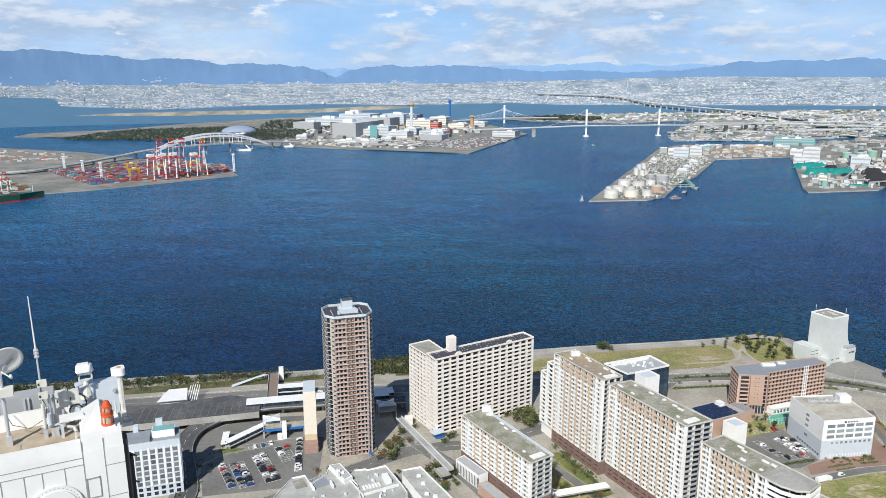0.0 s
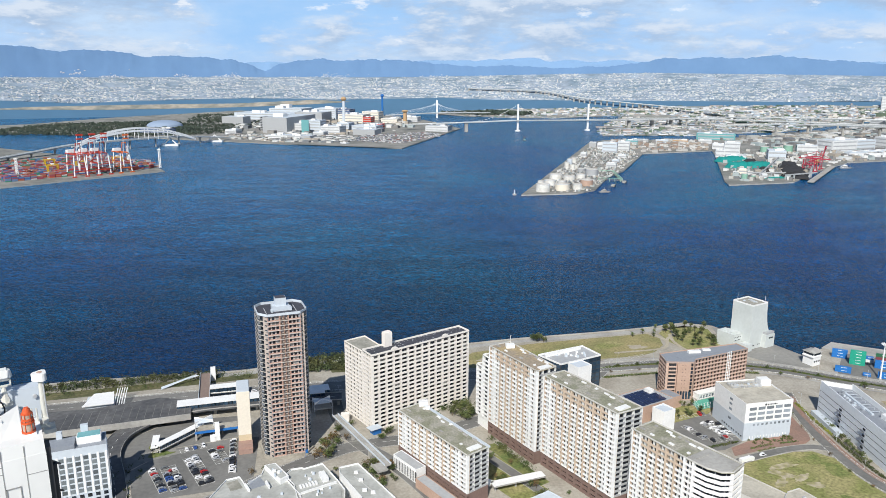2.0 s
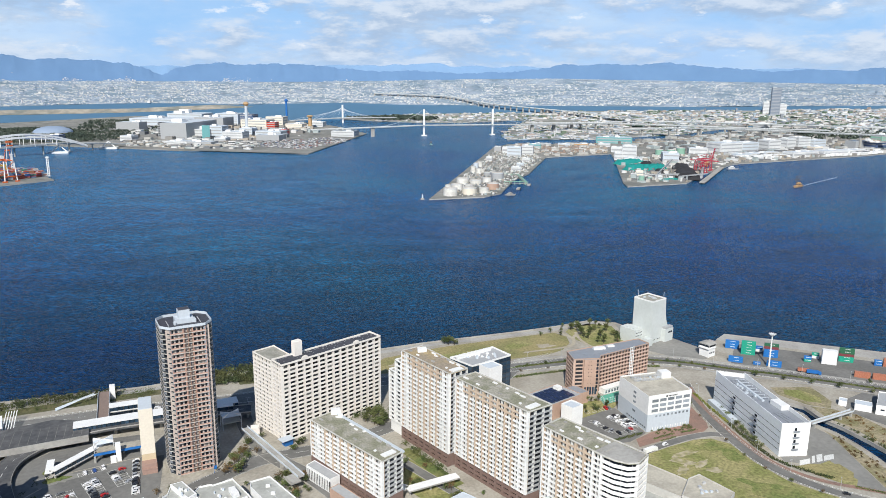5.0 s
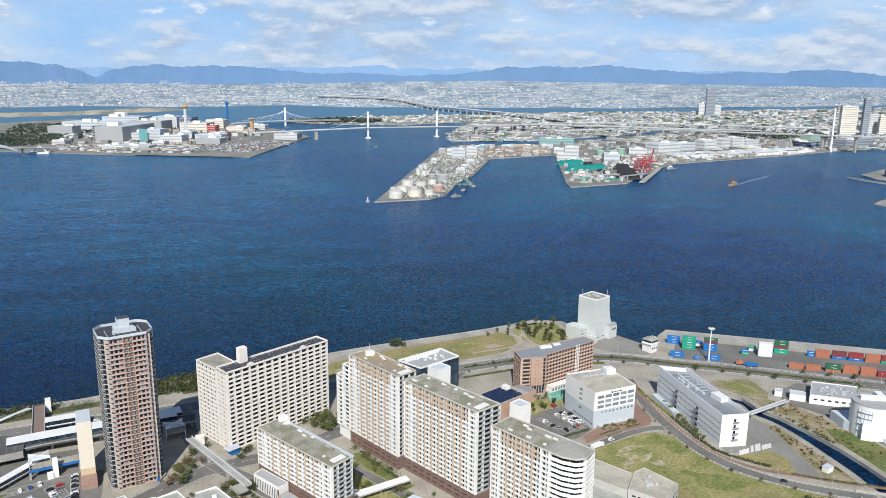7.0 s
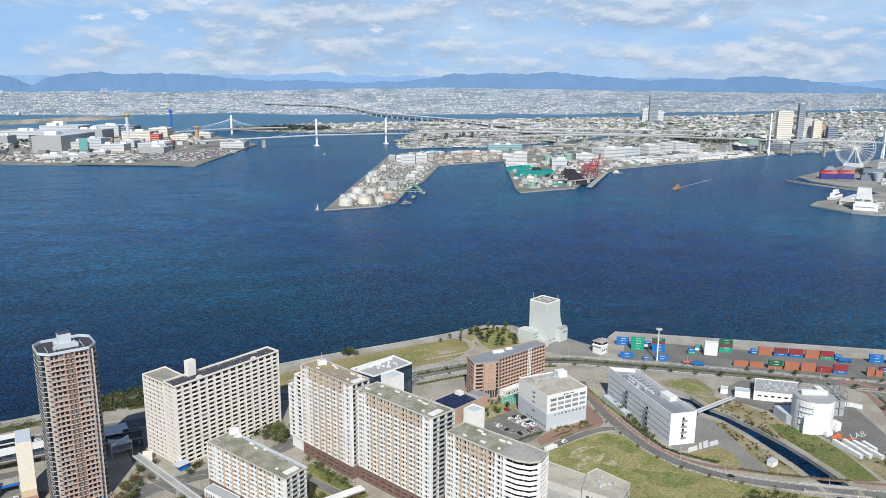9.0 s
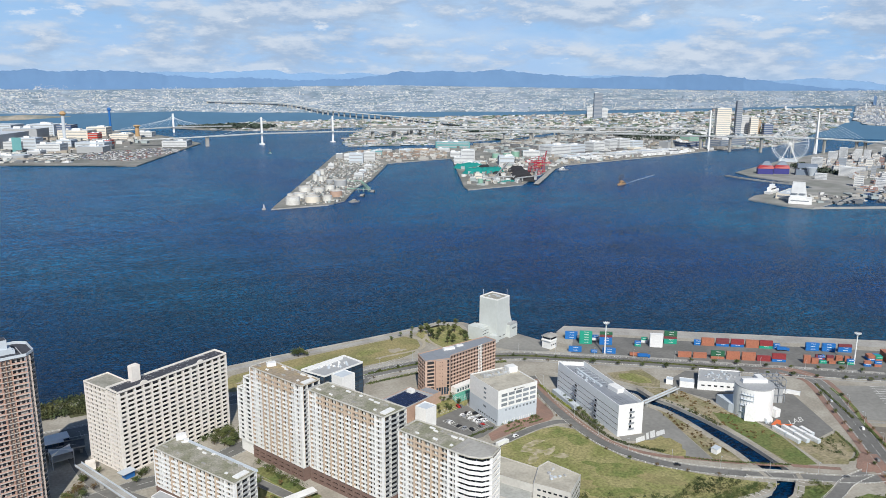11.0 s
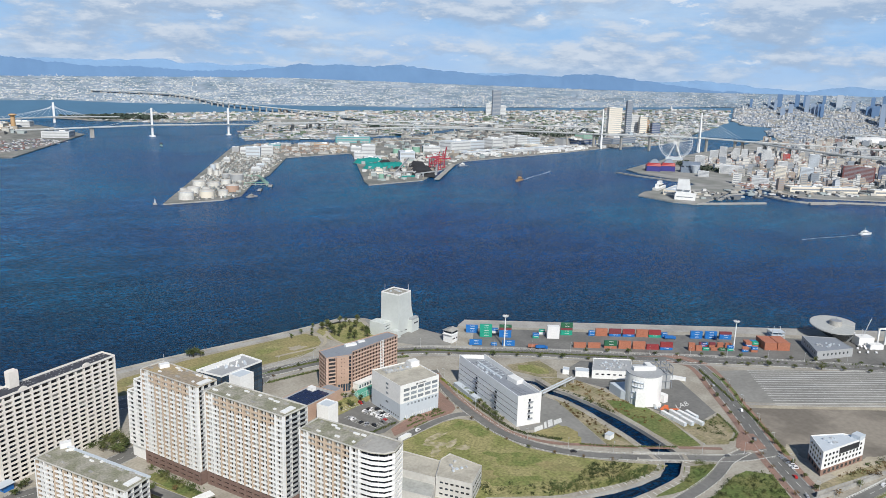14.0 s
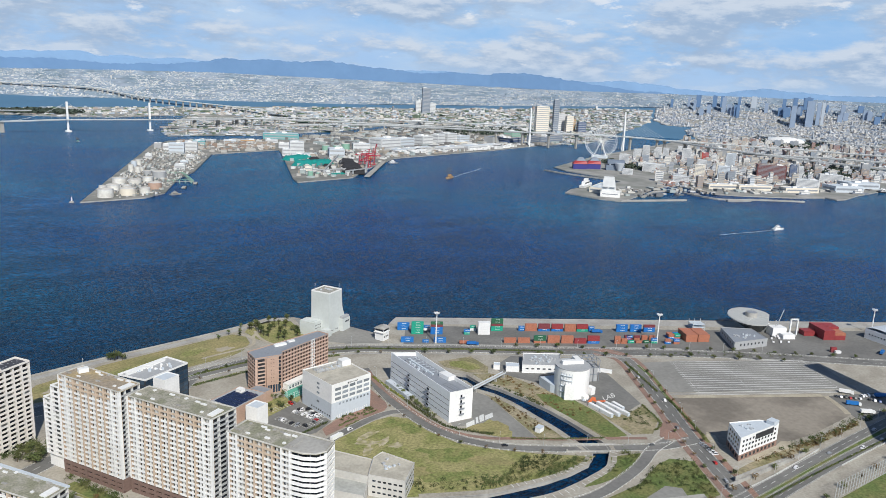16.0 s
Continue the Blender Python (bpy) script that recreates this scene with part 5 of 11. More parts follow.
def shell(name, label, poly, h, wall=WHITE, roof=ROOFGREY, rim=0.8, rim_mat=None, category="building", z0=0.0, group=""):
    """A plain building: walls, roof and parapet."""
    poly = ccw(poly)
    c = (sum(p[0] for p in poly) / len(poly), sum(p[1] for p in poly) / len(poly))
    ob = thing(name, label, category, (c[0], c[1], 0), group=group)
    q = local(ob, poly)
    part("wall", Mesh().prism(q, z0, h), wall, ob)
    part("roof", Mesh().prism(inset(q, [0.3] * len(q)), h, h + 0.12), roof, ob)
    if rim:
        small = inset(q, [0.3] * len(q))
        n = len(q)
        verts = [(x, y, h - 0.02) for x, y in q] + [(x, y, h + rim) for x, y in q] + [(x, y, h + rim) for x, y in small] + [(x, y, h - 0.02) for x, y in small]
        faces = []
        for i in range(n):
            j = (i + 1) % n
            faces += [(i, j, n + j, n + i), (n + i, n + j, 2 * n + j, 2 * n + i), (2 * n + i, 2 * n + j, 3 * n + j, 3 * n + i)]
        part("parapet", Mesh().add(verts, faces), rim_mat or wall, ob)
    return ob, q


def clutter(ob, box, z, n, seed, material=STEEL):
    """Fans, ducts and boxes on a flat roof."""
    rg = random.Random(seed)
    x0, y0, x1, y1 = box
    for i in range(n):
        x, y = rg.uniform(x0, x1), rg.uniform(y0, y1)
        w, d, h = rg.uniform(0.8, 2.4), rg.uniform(0.8, 2.0), rg.uniform(0.5, 1.6)
        m = Mesh().box(x - w / 2, y - d / 2, z, x + w / 2, y + d / 2, z + h)
        if i % 3 == 0:
            m.tube((x, y, z + h), (x, y, z + h + 0.3), min(w, d) * 0.35, n=8)
        part("roof_unit", m, material if i % 2 else PALEGREY, ob)


# hotel
H = [(229.5, 510), (251, 507.5), (254.5, 513), (307, 531), (303, 543), (231, 527.5)]
GALLERY = mat("pink_brown_gallery", (0.53, 0.385, 0.315), 0.75, 0.1, 0.8, 0.08)
hall = dict(bays=16, dep=1.8, par=0.95, pier=0.14, front=GALLERY, piers=GALLERY, high=2.2, proud=-0.1, pane=0.9)
hotel = block("hotel", "orange-brown hotel with rows of open galleries", H, 10, 3.1, [None, None, dict(hall), None, None, dict(hall, bays=4)], core=HOTELTILE, rim=0.7, rim_mat=HOTELTILE, roof_mat=MIDGREY, category="hotel")
q = local(hotel, H)
fr, ln = side_frame(q[2], q[3])
strip_ = Mesh()
for x in (0.60, 0.635, 0.67):
    strip_.box(ln * x - 0.22, -0.5, 3, ln * x + 0.22, -0.05, 32.4)
for k in range(11):
    strip_.box(ln * 0.60, -0.45, 3.4 + k * 2.85, ln * 0.67, -0.1, 3.75 + k * 2.85)
part("stair_strip", strip_, WHITE, hotel, "white lattice stair strip up the front", at=fr)
part("lobby", Mesh().box(0.5, -6, 0, ln * 0.8, 0, 4.2).box(0.2, -6.4, 4.2, ln * 0.82, 0, 4.8), WHITE, hotel, "white lobby wing at the foot", at=fr)
for x in even(1, ln * 0.8, 14):
    part("window", pane_mesh(2.0, 2.4, BLUEGLASS), None, hotel, at=fr @ Matrix.Translation((x, -6.02, 0.9)))
fr0, l0 = side_frame(q[0], q[1])
wall_windows(hotel, fr0, [l0 * 0.60, l0 * 0.70], [4 + 3.1 * k for k in range(9)], 0.5, 0.6, out=0.02)
wall_windows(hotel, fr0, [l0 * 0.93], [3.6 + 3.1 * k for k in range(9)], 1.7, 2.3, out=0.02)
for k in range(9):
    # no hollow here: the gallery's shade is a flat dark panel on the wall
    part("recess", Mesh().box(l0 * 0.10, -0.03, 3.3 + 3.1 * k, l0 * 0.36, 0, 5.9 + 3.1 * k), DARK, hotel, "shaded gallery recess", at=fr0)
    part("balcony", Mesh().box(l0 * 0.09, -1.1, 2.9 + 3.1 * k, l0 * 0.37, 0, 3.1 + 3.1 * k).box(l0 * 0.09, -1.1, 3.1 + 3.1 * k, l0 * 0.37, -0.95, 4.1 + 3.1 * k), GALLERY, hotel, at=fr0)
part("corner_fin", Mesh().box(l0 * 0.40, -1.6, 0, l0 * 0.44, 0, 31.2), HOTELTILE, hotel, at=fr0)
wall_windows(hotel, fr0, even(l0 * 0.45, l0 * 0.95, 5), [1.0], 1.6, 6.5, BLUEGLASS)
part("roof_hut", Mesh().box(-8, 4, 31.3, 2, 7.5, 33.2).box(6, 8, 31.3, 12, 11, 32.6), WHITE, hotel)
part("roof_sheet", Mesh().box(-20, -0.8, 31.36, 30, 6.2, 31.5), MIDGREY, hotel, at=Matrix.Rotation(radians(18.5), 4, "Z"))

# office box, white over pale blue
O = [(255, 480), (258.5, 441.5), (295.5, 446), (293, 482)]
office, q = shell("office", "white office box with pale blue lower walls", O, 27, WHITE, ROOFTAN, 1.0, category="office")
part("lower_wall", Mesh().prism(inset(q, [-0.06] * 4), 0, 13.2), PALEGREY, office, "pale blue-grey lower walls")
fr, ln = side_frame(q[1], q[2])
wall_windows(office, fr, even(2.5, ln - 0.8, 5), [14.8, 18.6, 22.4], 5.4, 2.2, LIGHTGLASS)
wall_windows(office, fr, even(6, ln - 1, 9), [10.6], 1.7, 1.6, LIGHTGLASS, out=0.07)
part("sign", Mesh().box(15, -0.12, 25.3, 16.4, 0, 26.6), DARK, office, "dark sign bars on the wall", at=fr)
for i in range(7):
    part("sign", Mesh().box(17.2 + i * 1.1, -0.1, 25.5, 17.9 + i * 1.1, 0, 26.3), DARK, office, at=fr)
for k in range(14):
    part("bollard_bar", Mesh().box(5 + k * 2.2, -0.25, 0.4, 5.4 + k * 2.2, -0.06, 3), WHITE, office, at=fr)
fr, ln = side_frame(q[0], q[1])
wall_windows(office, fr, [ln * 0.55], [8.5, 15.5, 19.5, 23.0], 3.4, 1.6, LIGHTGLASS, out=0.07)
wall_windows(office, fr, even(ln * 0.3, ln * 0.98, 9), [2.2], 1.2, 1.2, out=0.07)
part("roof_hut", Mesh().box(9, 8, 27, 17, 15, 31.5).box(9.4, 8.4, 31.5, 16.6, 14.6, 31.7), WHITE, office, "white lift hut on the roof")
scr = Mesh()
for k in range(15):
    scr.box(-14 + k * 1.6, 6, 27.1, -13.8 + k * 1.6, 6.2, 29.4).box(-14 + k * 1.6, 13, 27.1, -13.8 + k * 1.6, 13.2, 29.4)
for z in (27.7, 28.4, 29.1):
    scr.box(-14, 6.02, z, 9, 6.14, z + 0.25).box(-14, 13.02, z, 9, 13.14, z + 0.25).box(-14, 6, z, -13.9, 13.2, z + 0.25)
part("plant_screen", scr, STEEL, office, "slatted screen round the roof plant")
clutter(office, (-12, 7, 7, 12), 27.1, 10, 3)

# laboratory: a long white bar with raked parapet
LABWHITE = mat("cool_white_panel", (0.72, 0.755, 0.79), 0.55, 0.06, 0.5, 0.06)
Lb = [(338, 480), (329.5, 390.5), (349.5, 387.5), (356, 469)]
lab, q = shell("laboratory", "long white laboratory with a raked roof edge", Lb, 22, LABWHITE, MIDGREY, 0, category="laboratory")
fr, ln = side_frame(q[0], q[1])
m = Mesh()
m.add([(0, 0, 22), (ln, 0, 22), (ln, 0, 24.6), (0, 0, 25.2), (0, 0.5, 22), (ln, 0.5, 22), (ln, 0.5, 24.6), (0, 0.5, 25.2)], [(0, 1, 2, 3), (7, 6, 5, 4), (3, 2, 6, 7), (0, 3, 7, 4), (1, 5, 6, 2)])
part("parapet", m, LABWHITE, lab, at=fr)
for z in (4.4, 8.8, 13.2, 17.6):
    # dark strips mark the floor joints; the joints' shadow is put into their colour
    part("panel_joint", Mesh().box(0.5, -0.05, z, ln - 0.3, 0.02, z + 0.32), DARK, lab, at=fr)
    wall_windows(lab, fr, [ln * 0.33, ln * 0.66], [z - 2.8], 3.0, 1.7, out=0.03)
    for x in (0.33, 0.66):
        part("balcony", Mesh().box(ln * x - 2.6, -1.3, z - 3.6, ln * x + 2.6, 0, z - 3.35).box(ln * x - 2.6, -1.3, z - 3.4, ln * x + 2.6, -1.2, z - 2.4), MIDGREY, lab, "dark steel escape balcony", at=fr)
part("end_wall", Mesh().box(-0.02, -0.3, 0, side_frame(q[1], q[2])[1] + 0.02, 0, 24.6), WHITE, lab, "plain white end wall", at=side_frame(q[1], q[2])[0])
fr2, l2 = side_frame(q[1], q[2])
for z in (5.0, 9.4, 13.8, 18.2):
    part("balcony", Mesh().box(l2 * 0.42, -1.7, z, l2 * 0.62, -0.3, z + 0.2).box(l2 * 0.42, -1.7, z + 0.2, l2 * 0.62, -1.6, z + 1.2), MIDGREY, lab, at=fr2)
    part("window", pane_mesh(1.6, 2.4, GLASS), None, lab, at=fr2 @ Matrix.Translation((l2 * 0.5, -0.31, z + 0.3)))
fr3, l3 = side_frame(q[2], q[3])
m = Mesh()
m.add([(0, 0, 22), (l3, 0, 22), (l3, 0, 26.5), (0, 0, 24.6), (0, 0.5, 22), (l3, 0.5, 22), (l3, 0.5, 26.5), (0, 0.5, 24.6)], [(0, 1, 2, 3), (7, 6, 5, 4), (3, 2, 6, 7), (0, 3, 7, 4), (1, 5, 6, 2)])
part("parapet", m, WHITE, lab, at=fr3)
fr4, l4 = side_frame(q[3], q[0])
part("parapet", Mesh().box(0, 0, 22, l4, 0.5, 25.2), WHITE, lab, at=fr4)
clutter(lab, (-4, 2, 3, 34), 22.1, 18, 4, MIDGREY)
for k in range(7):
    part("roof_frame", Mesh().box(-1.0, -1 + k * 5.4, 23.6, 5.9, -0.8 + k * 5.4, 23.8).box(5.7, -1 + k * 5.4, 22.1, 5.9, -0.8 + k * 5.4, 23.6).box(-1.0, -1 + k * 5.4, 22.1, -0.8, -0.8 + k * 5.4, 23.6), PALEGREY, lab, "grey portal frame over the roof plant", at=Matrix.Rotation(radians(-5.2), 4, "Z"))
part("roof_duct", Mesh().box(-1.2, -4, 22.1, 0.6, 34, 23.3), PALEGREY, lab, "long grey roof duct", at=Matrix.Rotation(radians(-5.2), 4, "Z"))
part("penthouse", Mesh().box(2, -20, 22.1, 9, -8, 25.4), WHITE, lab, "white roof hut")
m = Mesh()
for i in range(7):
    for j in range(3):
        m.box(-5.5 + j * 2.4 - 0.09 * (i - 3), -42 + i * 2.9, 22.25, -3.4 + j * 2.4 - 0.09 * (i - 3), -39.5 + i * 2.9, 22.6)
part("roof_tank_grid", m, MIDGREY, lab, "grid of dark roof units")
part("lean_to", Mesh().box(ln * 0.05, -7, 0, ln * 0.45, -1.7, 3.2), PALEGREY, lab, "low grey shed along the wall", at=fr)

# footbridge from the laboratory over the canal
fb = thing("footbridge", "grey covered footbridge over the canal", "bridge", (381, 421, 0), 14)
part("deck", Mesh().box(-2, -1.6, 4.0, 46, 1.6, 4.4), CONCRETE, fb)
part("rail", Mesh().box(-2, -1.6, 4.4, 46, -1.5, 5.6), PALEGREY, fb)
part("rail", Mesh().box(-2, 1.5, 4.4, 46, 1.6, 5.6), PALEGREY, fb)
for x in (2, 32, 44):
    part("pier", Mesh().box(x, -1, -0.1, x + 0.9, 1, 4), CONCRETE, fb)

# canal road bridge
rb = thing("road_bridge", "pale concrete road bridge over the canal", "bridge", (390, 303, 0), -32)
part("parapet", Mesh().box(-20, -5.4, 0.0, 20, -5.0, 1.3), CONCRETE, rb)
part("parapet", Mesh().box(-20, 5.0, 0.0, 20, 5.4, 1.3), CONCRETE, rb)
part("deck", Mesh().box(-14, -5.2, -1.2, 14, 5.2, 0.03), CONCRETE, rb)
part("posts", Mesh().box(-20, -5.6, 1.3, -19, -4.8, 2.2), CONCRETE, rb)

SILOWHITE = mat("grey_white_render", (0.56, 0.59, 0.575), 0.75, 0.06, 0.4, 0.05, second=(0.51, 0.54, 0.525))
# silo tower: flared white monolith with low annexes
st = thing("silo_tower", "white windowless tower with a flared side", "tower", (355, 619, 0), 25)
prof = [(-10.5, 0), (19, 0), (19, 9), (18.3, 11), (16, 15), (13.6, 20), (12.0, 26), (11.0, 33), (10.6, 42), (-10.5, 42)]
n = len(prof)
m = Mesh().add([(x, -11, z) for x, z in prof] + [(x, 10.5, z) for x, z in prof], [tuple(range(n)), tuple(range(n, 2 * n))[::-1]] + [(i, n + i, n + (i + 1) % n, (i + 1) % n) for i in range(n)])
part("wall", m, SILOWHITE, st)
part("parapet", Mesh().box(-10.5, -11, 42, 10.6, -10.4, 43.2).box(-10.5, 9.9, 42, 10.6, 10.5, 43.2).box(-10.5, -10.4, 42, -9.9, 9.9, 43.2).box(10, -10.4, 42, 10.6, 9.9, 43.2), WHITE, st)
part("roof", Mesh().box(-9.9, -10.4, 42.01, 10, 9.9, 42.2), ROOFGREY, st)
clutter(st, (-7, -7, 7, 7), 42.2, 8, 6)
part("mast", Mesh().tube((-8, 8, 42), (-8, 8, 50), 0.12).tube((9, -9, 42), (9, -9, 49), 0.12), STEEL, st)
part("annex", Mesh().box(-22, -2, 0, -10.5, 16, 14).box(-20, 0, 14, -12, 12, 15), SILOWHITE, st, "low white annex")
part("annex", Mesh().box(-17, -14, 0, -10.5, -6, 7), SILOWHITE, st)
part("annex", Mesh().box(7, -15.5, 0, 19.5, -11, 12.5), SILOWHITE, st)
part("annex", Mesh().box(8, -15, 12.5, 19, -11, 14.6), GREY, st)
frs = Matrix.Translation((-10.5, -11, 0))
wall_windows(st, frs, [2 + 2.3 * i for i in range(3)] + [12 + 2.3 * i for i in range(2)], [3.0], 1.4, 0.9, out=0.02)
wall_windows(st, Matrix.Translation((7, -15.5, 0)), [4.5, 6.3, 8.1, 9.9], [8.4], 1.2, 1.6, out=0.02)
wall_windows(st, Matrix.Translation((-22, -2, 0)), [1.5, 3.5, 5.5, 7.5, 9.5], [7.5, 10.5], 1.0, 0.8, out=0.02)

# watch house on stilts by the quay
wh = thing("watch_house", "small white harbour watch house with a grey roof", "house", (389, 569, 0), 22)
part("wall", Mesh().box(-5, -5, 0, 5, 5, 8).box(-6.4, -5.6, 8, 5.4, 5.4, 8.7).box(-5, -5, 8.7, 5, 5, 12).box(5, -1, 0, 7.2, 3, 12.8), WHITE, wh)
part("roof", Mesh().prism([(-6, -6), (6, -6), (6, 6), (-6, 6)], 12, 13.4, shrink=[(-5.6, -0.3), (5.6, -0.3), (5.6, 0.3), (-5.6, 0.3)]), CONCRETE, wh)
part("window", Mesh().box(-4.6, -5.1, 9.6, 4.6, -5.0, 11.4), GLASS, wh)
part("window", Mesh().box(-5.1, -4.6, 9.6, -5.0, 4.6, 11.4), GLASS, wh)
wall_windows(wh, Matrix.Translation((-5, -5, 0)), [2.2, 5, 8], [3.2], 1.6, 1.6, out=0.02)

# annex laboratory: drum, hall, steelwork
nl = thing("drum_hall", "white drum-shaped test hall with a grey roof ring", "hall", (451, 378, 0))
seg = 40
ring = [(14.5 * math.cos(2 * math.pi * i / seg), 14.5 * math.sin(2 * math.pi * i / seg)) for i in range(seg)]
part("wall", Mesh().prism(ring, 0, 24.5), WHITE, nl, smooth=False)
part("roof", Mesh().prism([(x * 1.01, y * 1.01) for x, y in ring], 24.5, 25.2), GREY, nl, "pale grey drum roof")
part("roof_beam", Mesh().box(-9, 0, 25.2, 10, 4, 28), WHITE, nl, "white raised roof beam", at=Matrix.Rotation(radians(-25), 4, "Z"))
part("roof_beam", Mesh().box(4, 4, 25.2, 9, 12, 28), WHITE, nl, at=Matrix.Rotation(radians(-25), 4, "Z"))
m = Mesh()
for k in range(5):
    a = radians(186 + k * 9)
    m.tube((14.8 * math.cos(a), 14.8 * math.sin(a), 0), (14.8 * math.cos(a), 14.8 * math.sin(a), 22), 0.15, n=5)
for z in (6, 11, 16, 20):
    for k in range(4):
        a, b = radians(186 + k * 9), radians(195 + k * 9)
        m.beam((15 * math.cos(a), 15 * math.sin(a), z), (15 * math.cos(b), 15 * math.sin(b), z), 1.2, 0.2)
part("gantry", m, PALEGREY, nl, "grey steel stair gantry on the drum")
part("annex", Mesh().box(-4, -4, 0, 4, 5, 12.5).box(-3, -3, 12.5, 2.5, 3, 13.3), WHITE, nl, "tall white stair block against the drum", at=Matrix.Translation((-10.5, -7.0, 0)) @ Matrix.Rotation(radians(-40), 4, "Z"))
part("annex", Mesh().box(-3, -17.5, 0, 3, -13.5, 3.0), WHITE, nl)
part("annex", Mesh().box(10, -14, 0, 15, -8, 6.5), WHITE, nl)
part("annex", Mesh().prism(ccw([(-11, 26), (-14.5, 10), (-13, 5), (-2, 12), (5, 20)]), 0, 7.5), PALEGREY, nl, "grey-blue lean-to hall beside the drum")
clutter(nl, (-4, -19, 6, -15), 0.1, 6, 9, WHITE)
sw = thing("transformer_frame", "grey lattice of transformer steelwork", "steelwork", (482, 392, 0), -25)
m = Mesh()
for x in range(0, 22, 5):
    for y in (-7, 0, 7):
        m.box(x - 8.2, y - 0.2, 0, x - 7.8, y + 0.2, 20)
    for z in (7, 13.5, 20):
        m.box(x - 8.2, -7, z - 0.2, x - 7.8, 7, z + 0.2)
for y in (-7, 0, 7):
    for z in (7, 13.5, 20):
        m.box(-8, y - 0.2, z - 0.25, 12, y + 0.2, z + 0.25)
part("frame", m, MIDGREY, sw)
part("housing", Mesh().box(-4, -6.2, 0, 11, 6.2, 12.8), GREY, sw, "grey steel housing")
for x in (-6, -1, 4, 9):
    part("bushing", Mesh().tube((x, 0, 20), (x, 0, 23), 0.35, 0.2).tube((x, 5, 20), (x, 5, 22.6), 0.35, 0.2), MIDGREY, sw)
lh, q = shell("low_hall", "long low white hall with roof plant", [(446, 431), (474, 411), (496, 432), (468, 452)], 7.0, WHITE, GREY, 0.9, category="hall")
clutter(lh, (-11, -8, 12, 8), 7.1, 34, 12)
fr, ln = side_frame(q[0], q[1])
wall_windows(lh, fr, even(2, ln - 2, 6), [3.6], 2.6, 1.2, out=0.02)
for poly, h in (([(436, 441), (445, 433.5), (451, 440), (442, 448)], 5), ([(430, 451), (434, 447), (439, 452), (435, 456)], 4)):
    shell("shed", "small white plant shed", poly, h, WHITE, PALEGREY, 0.4, category="shed", group="plant sheds")
rg = random.Random(2)
tank = thing("container_unit", "white battery container unit on the yard", "container", (443.9, 345.5, 0), -95, group="white container units")
part("body", Mesh().box(-6, -1.4, 0.2, 6, 1.4, 3.0), WHITE, tank)
part("end_frame", Mesh().box(5.9, -1.45, 0.1, 6.1, 1.45, 3.1), PALEGREY, tank)
for x, y, a in ((442.8, 333, -95), (451, 343.5, -97), (449.2, 331, -97), (456.4, 339.5, -93), (455.6, 327, -93), (461.3, 336.5, -98), (505, 398, -55), (512, 391, -55)):
    copy_thing(tank, pose(x, y, 0, 0, 0, a))

ch = thing("canal_hut", "small white hut on the canal bank", "hut", (377.5, 342.5, 0.1), 15)
part("wall", Mesh().box(-3, -2.2, 0, 3, 2.2, 3.6), WHITE, ch)
part("roof", Mesh().box(-3.2, -2.4, 3.6, 3.2, 2.4, 3.85), PALEGREY, ch)
# fence round the sports court
cf = thing("court_fence", "tall white mesh fence posts round the court", "fence", (250, 504.5, 0))
loop = [(0, 0), (22, 7), (18, -8.5), (-1.4, -14.5)]
for a, b in zip(loop, loop[1:] + loop[:1]):
    n = max(2, int(math.dist(a, b) / 2.6))
    for i in range(n):
        x, y = a[0] + (b[0] - a[0]) * i / n, a[1] + (b[1] - a[1]) * i / n
        part("post", shared("court_post", lambda: Mesh().tube((0, 0, 0), (0, 0, 5.0), 0.09, n=5).data("post", WHITE)), None, cf, at=Matrix.Translation((x, y, 0)))
    for z in (1.2, 3.0, 4.9):
        part("rail", Mesh().beam((*a, z), (*b, z), 0.08, 0.08), WHITE, cf)

# museum with a tilted dish on the quay
ms, q = shell("museum", "grey museum block below a tilted dish", [(671, 358), (713, 346), (728, 372), (703, 393)], 8, GREY, MIDGREY, 0.6, category="museum")
for i, s in enumerate(q):
    fr, ln = side_frame(s, q[(i + 1) % 4])
    wall_windows(ms, fr, even(6, ln - 4, 7), [3.6], 1.5, 2.2, out=0.02)
clutter(ms, (-14, -10, 4, 4), 8.1, 14, 15)
ds = thing("museum_dish", "pale tilted half-cone dish beside the museum", "building", (749, 387, 0), -30)
sg = 56
DISH_AT = Matrix.Translation((1.7, 0.9, 0)) @ Matrix.Rotation(radians(-32.7), 4, "Z")


def dish_ring(f, lift=0.0, grow=1.0):
    """Outline of the slanted cone at the share f of its height, cut flat on one side."""
    r, c, cut = (8.5 + 15 * f) * grow, 6.5 * (1 - f), 12.5 + 6.2 * f
    pts = [(min(c + r * math.cos(2 * math.pi * i / sg), cut), r * math.sin(2 * math.pi * i / sg)) for i in range(sg)]
    return [(x, y, f * (13.5 + 0.10 * y - 0.03 * x) + lift) for x, y in pts]


def hoop(m, a, b):
    return m.add(a + b, [(i, (i + 1) % sg, sg + (i + 1) % sg, sg + i) for i in range(sg)])


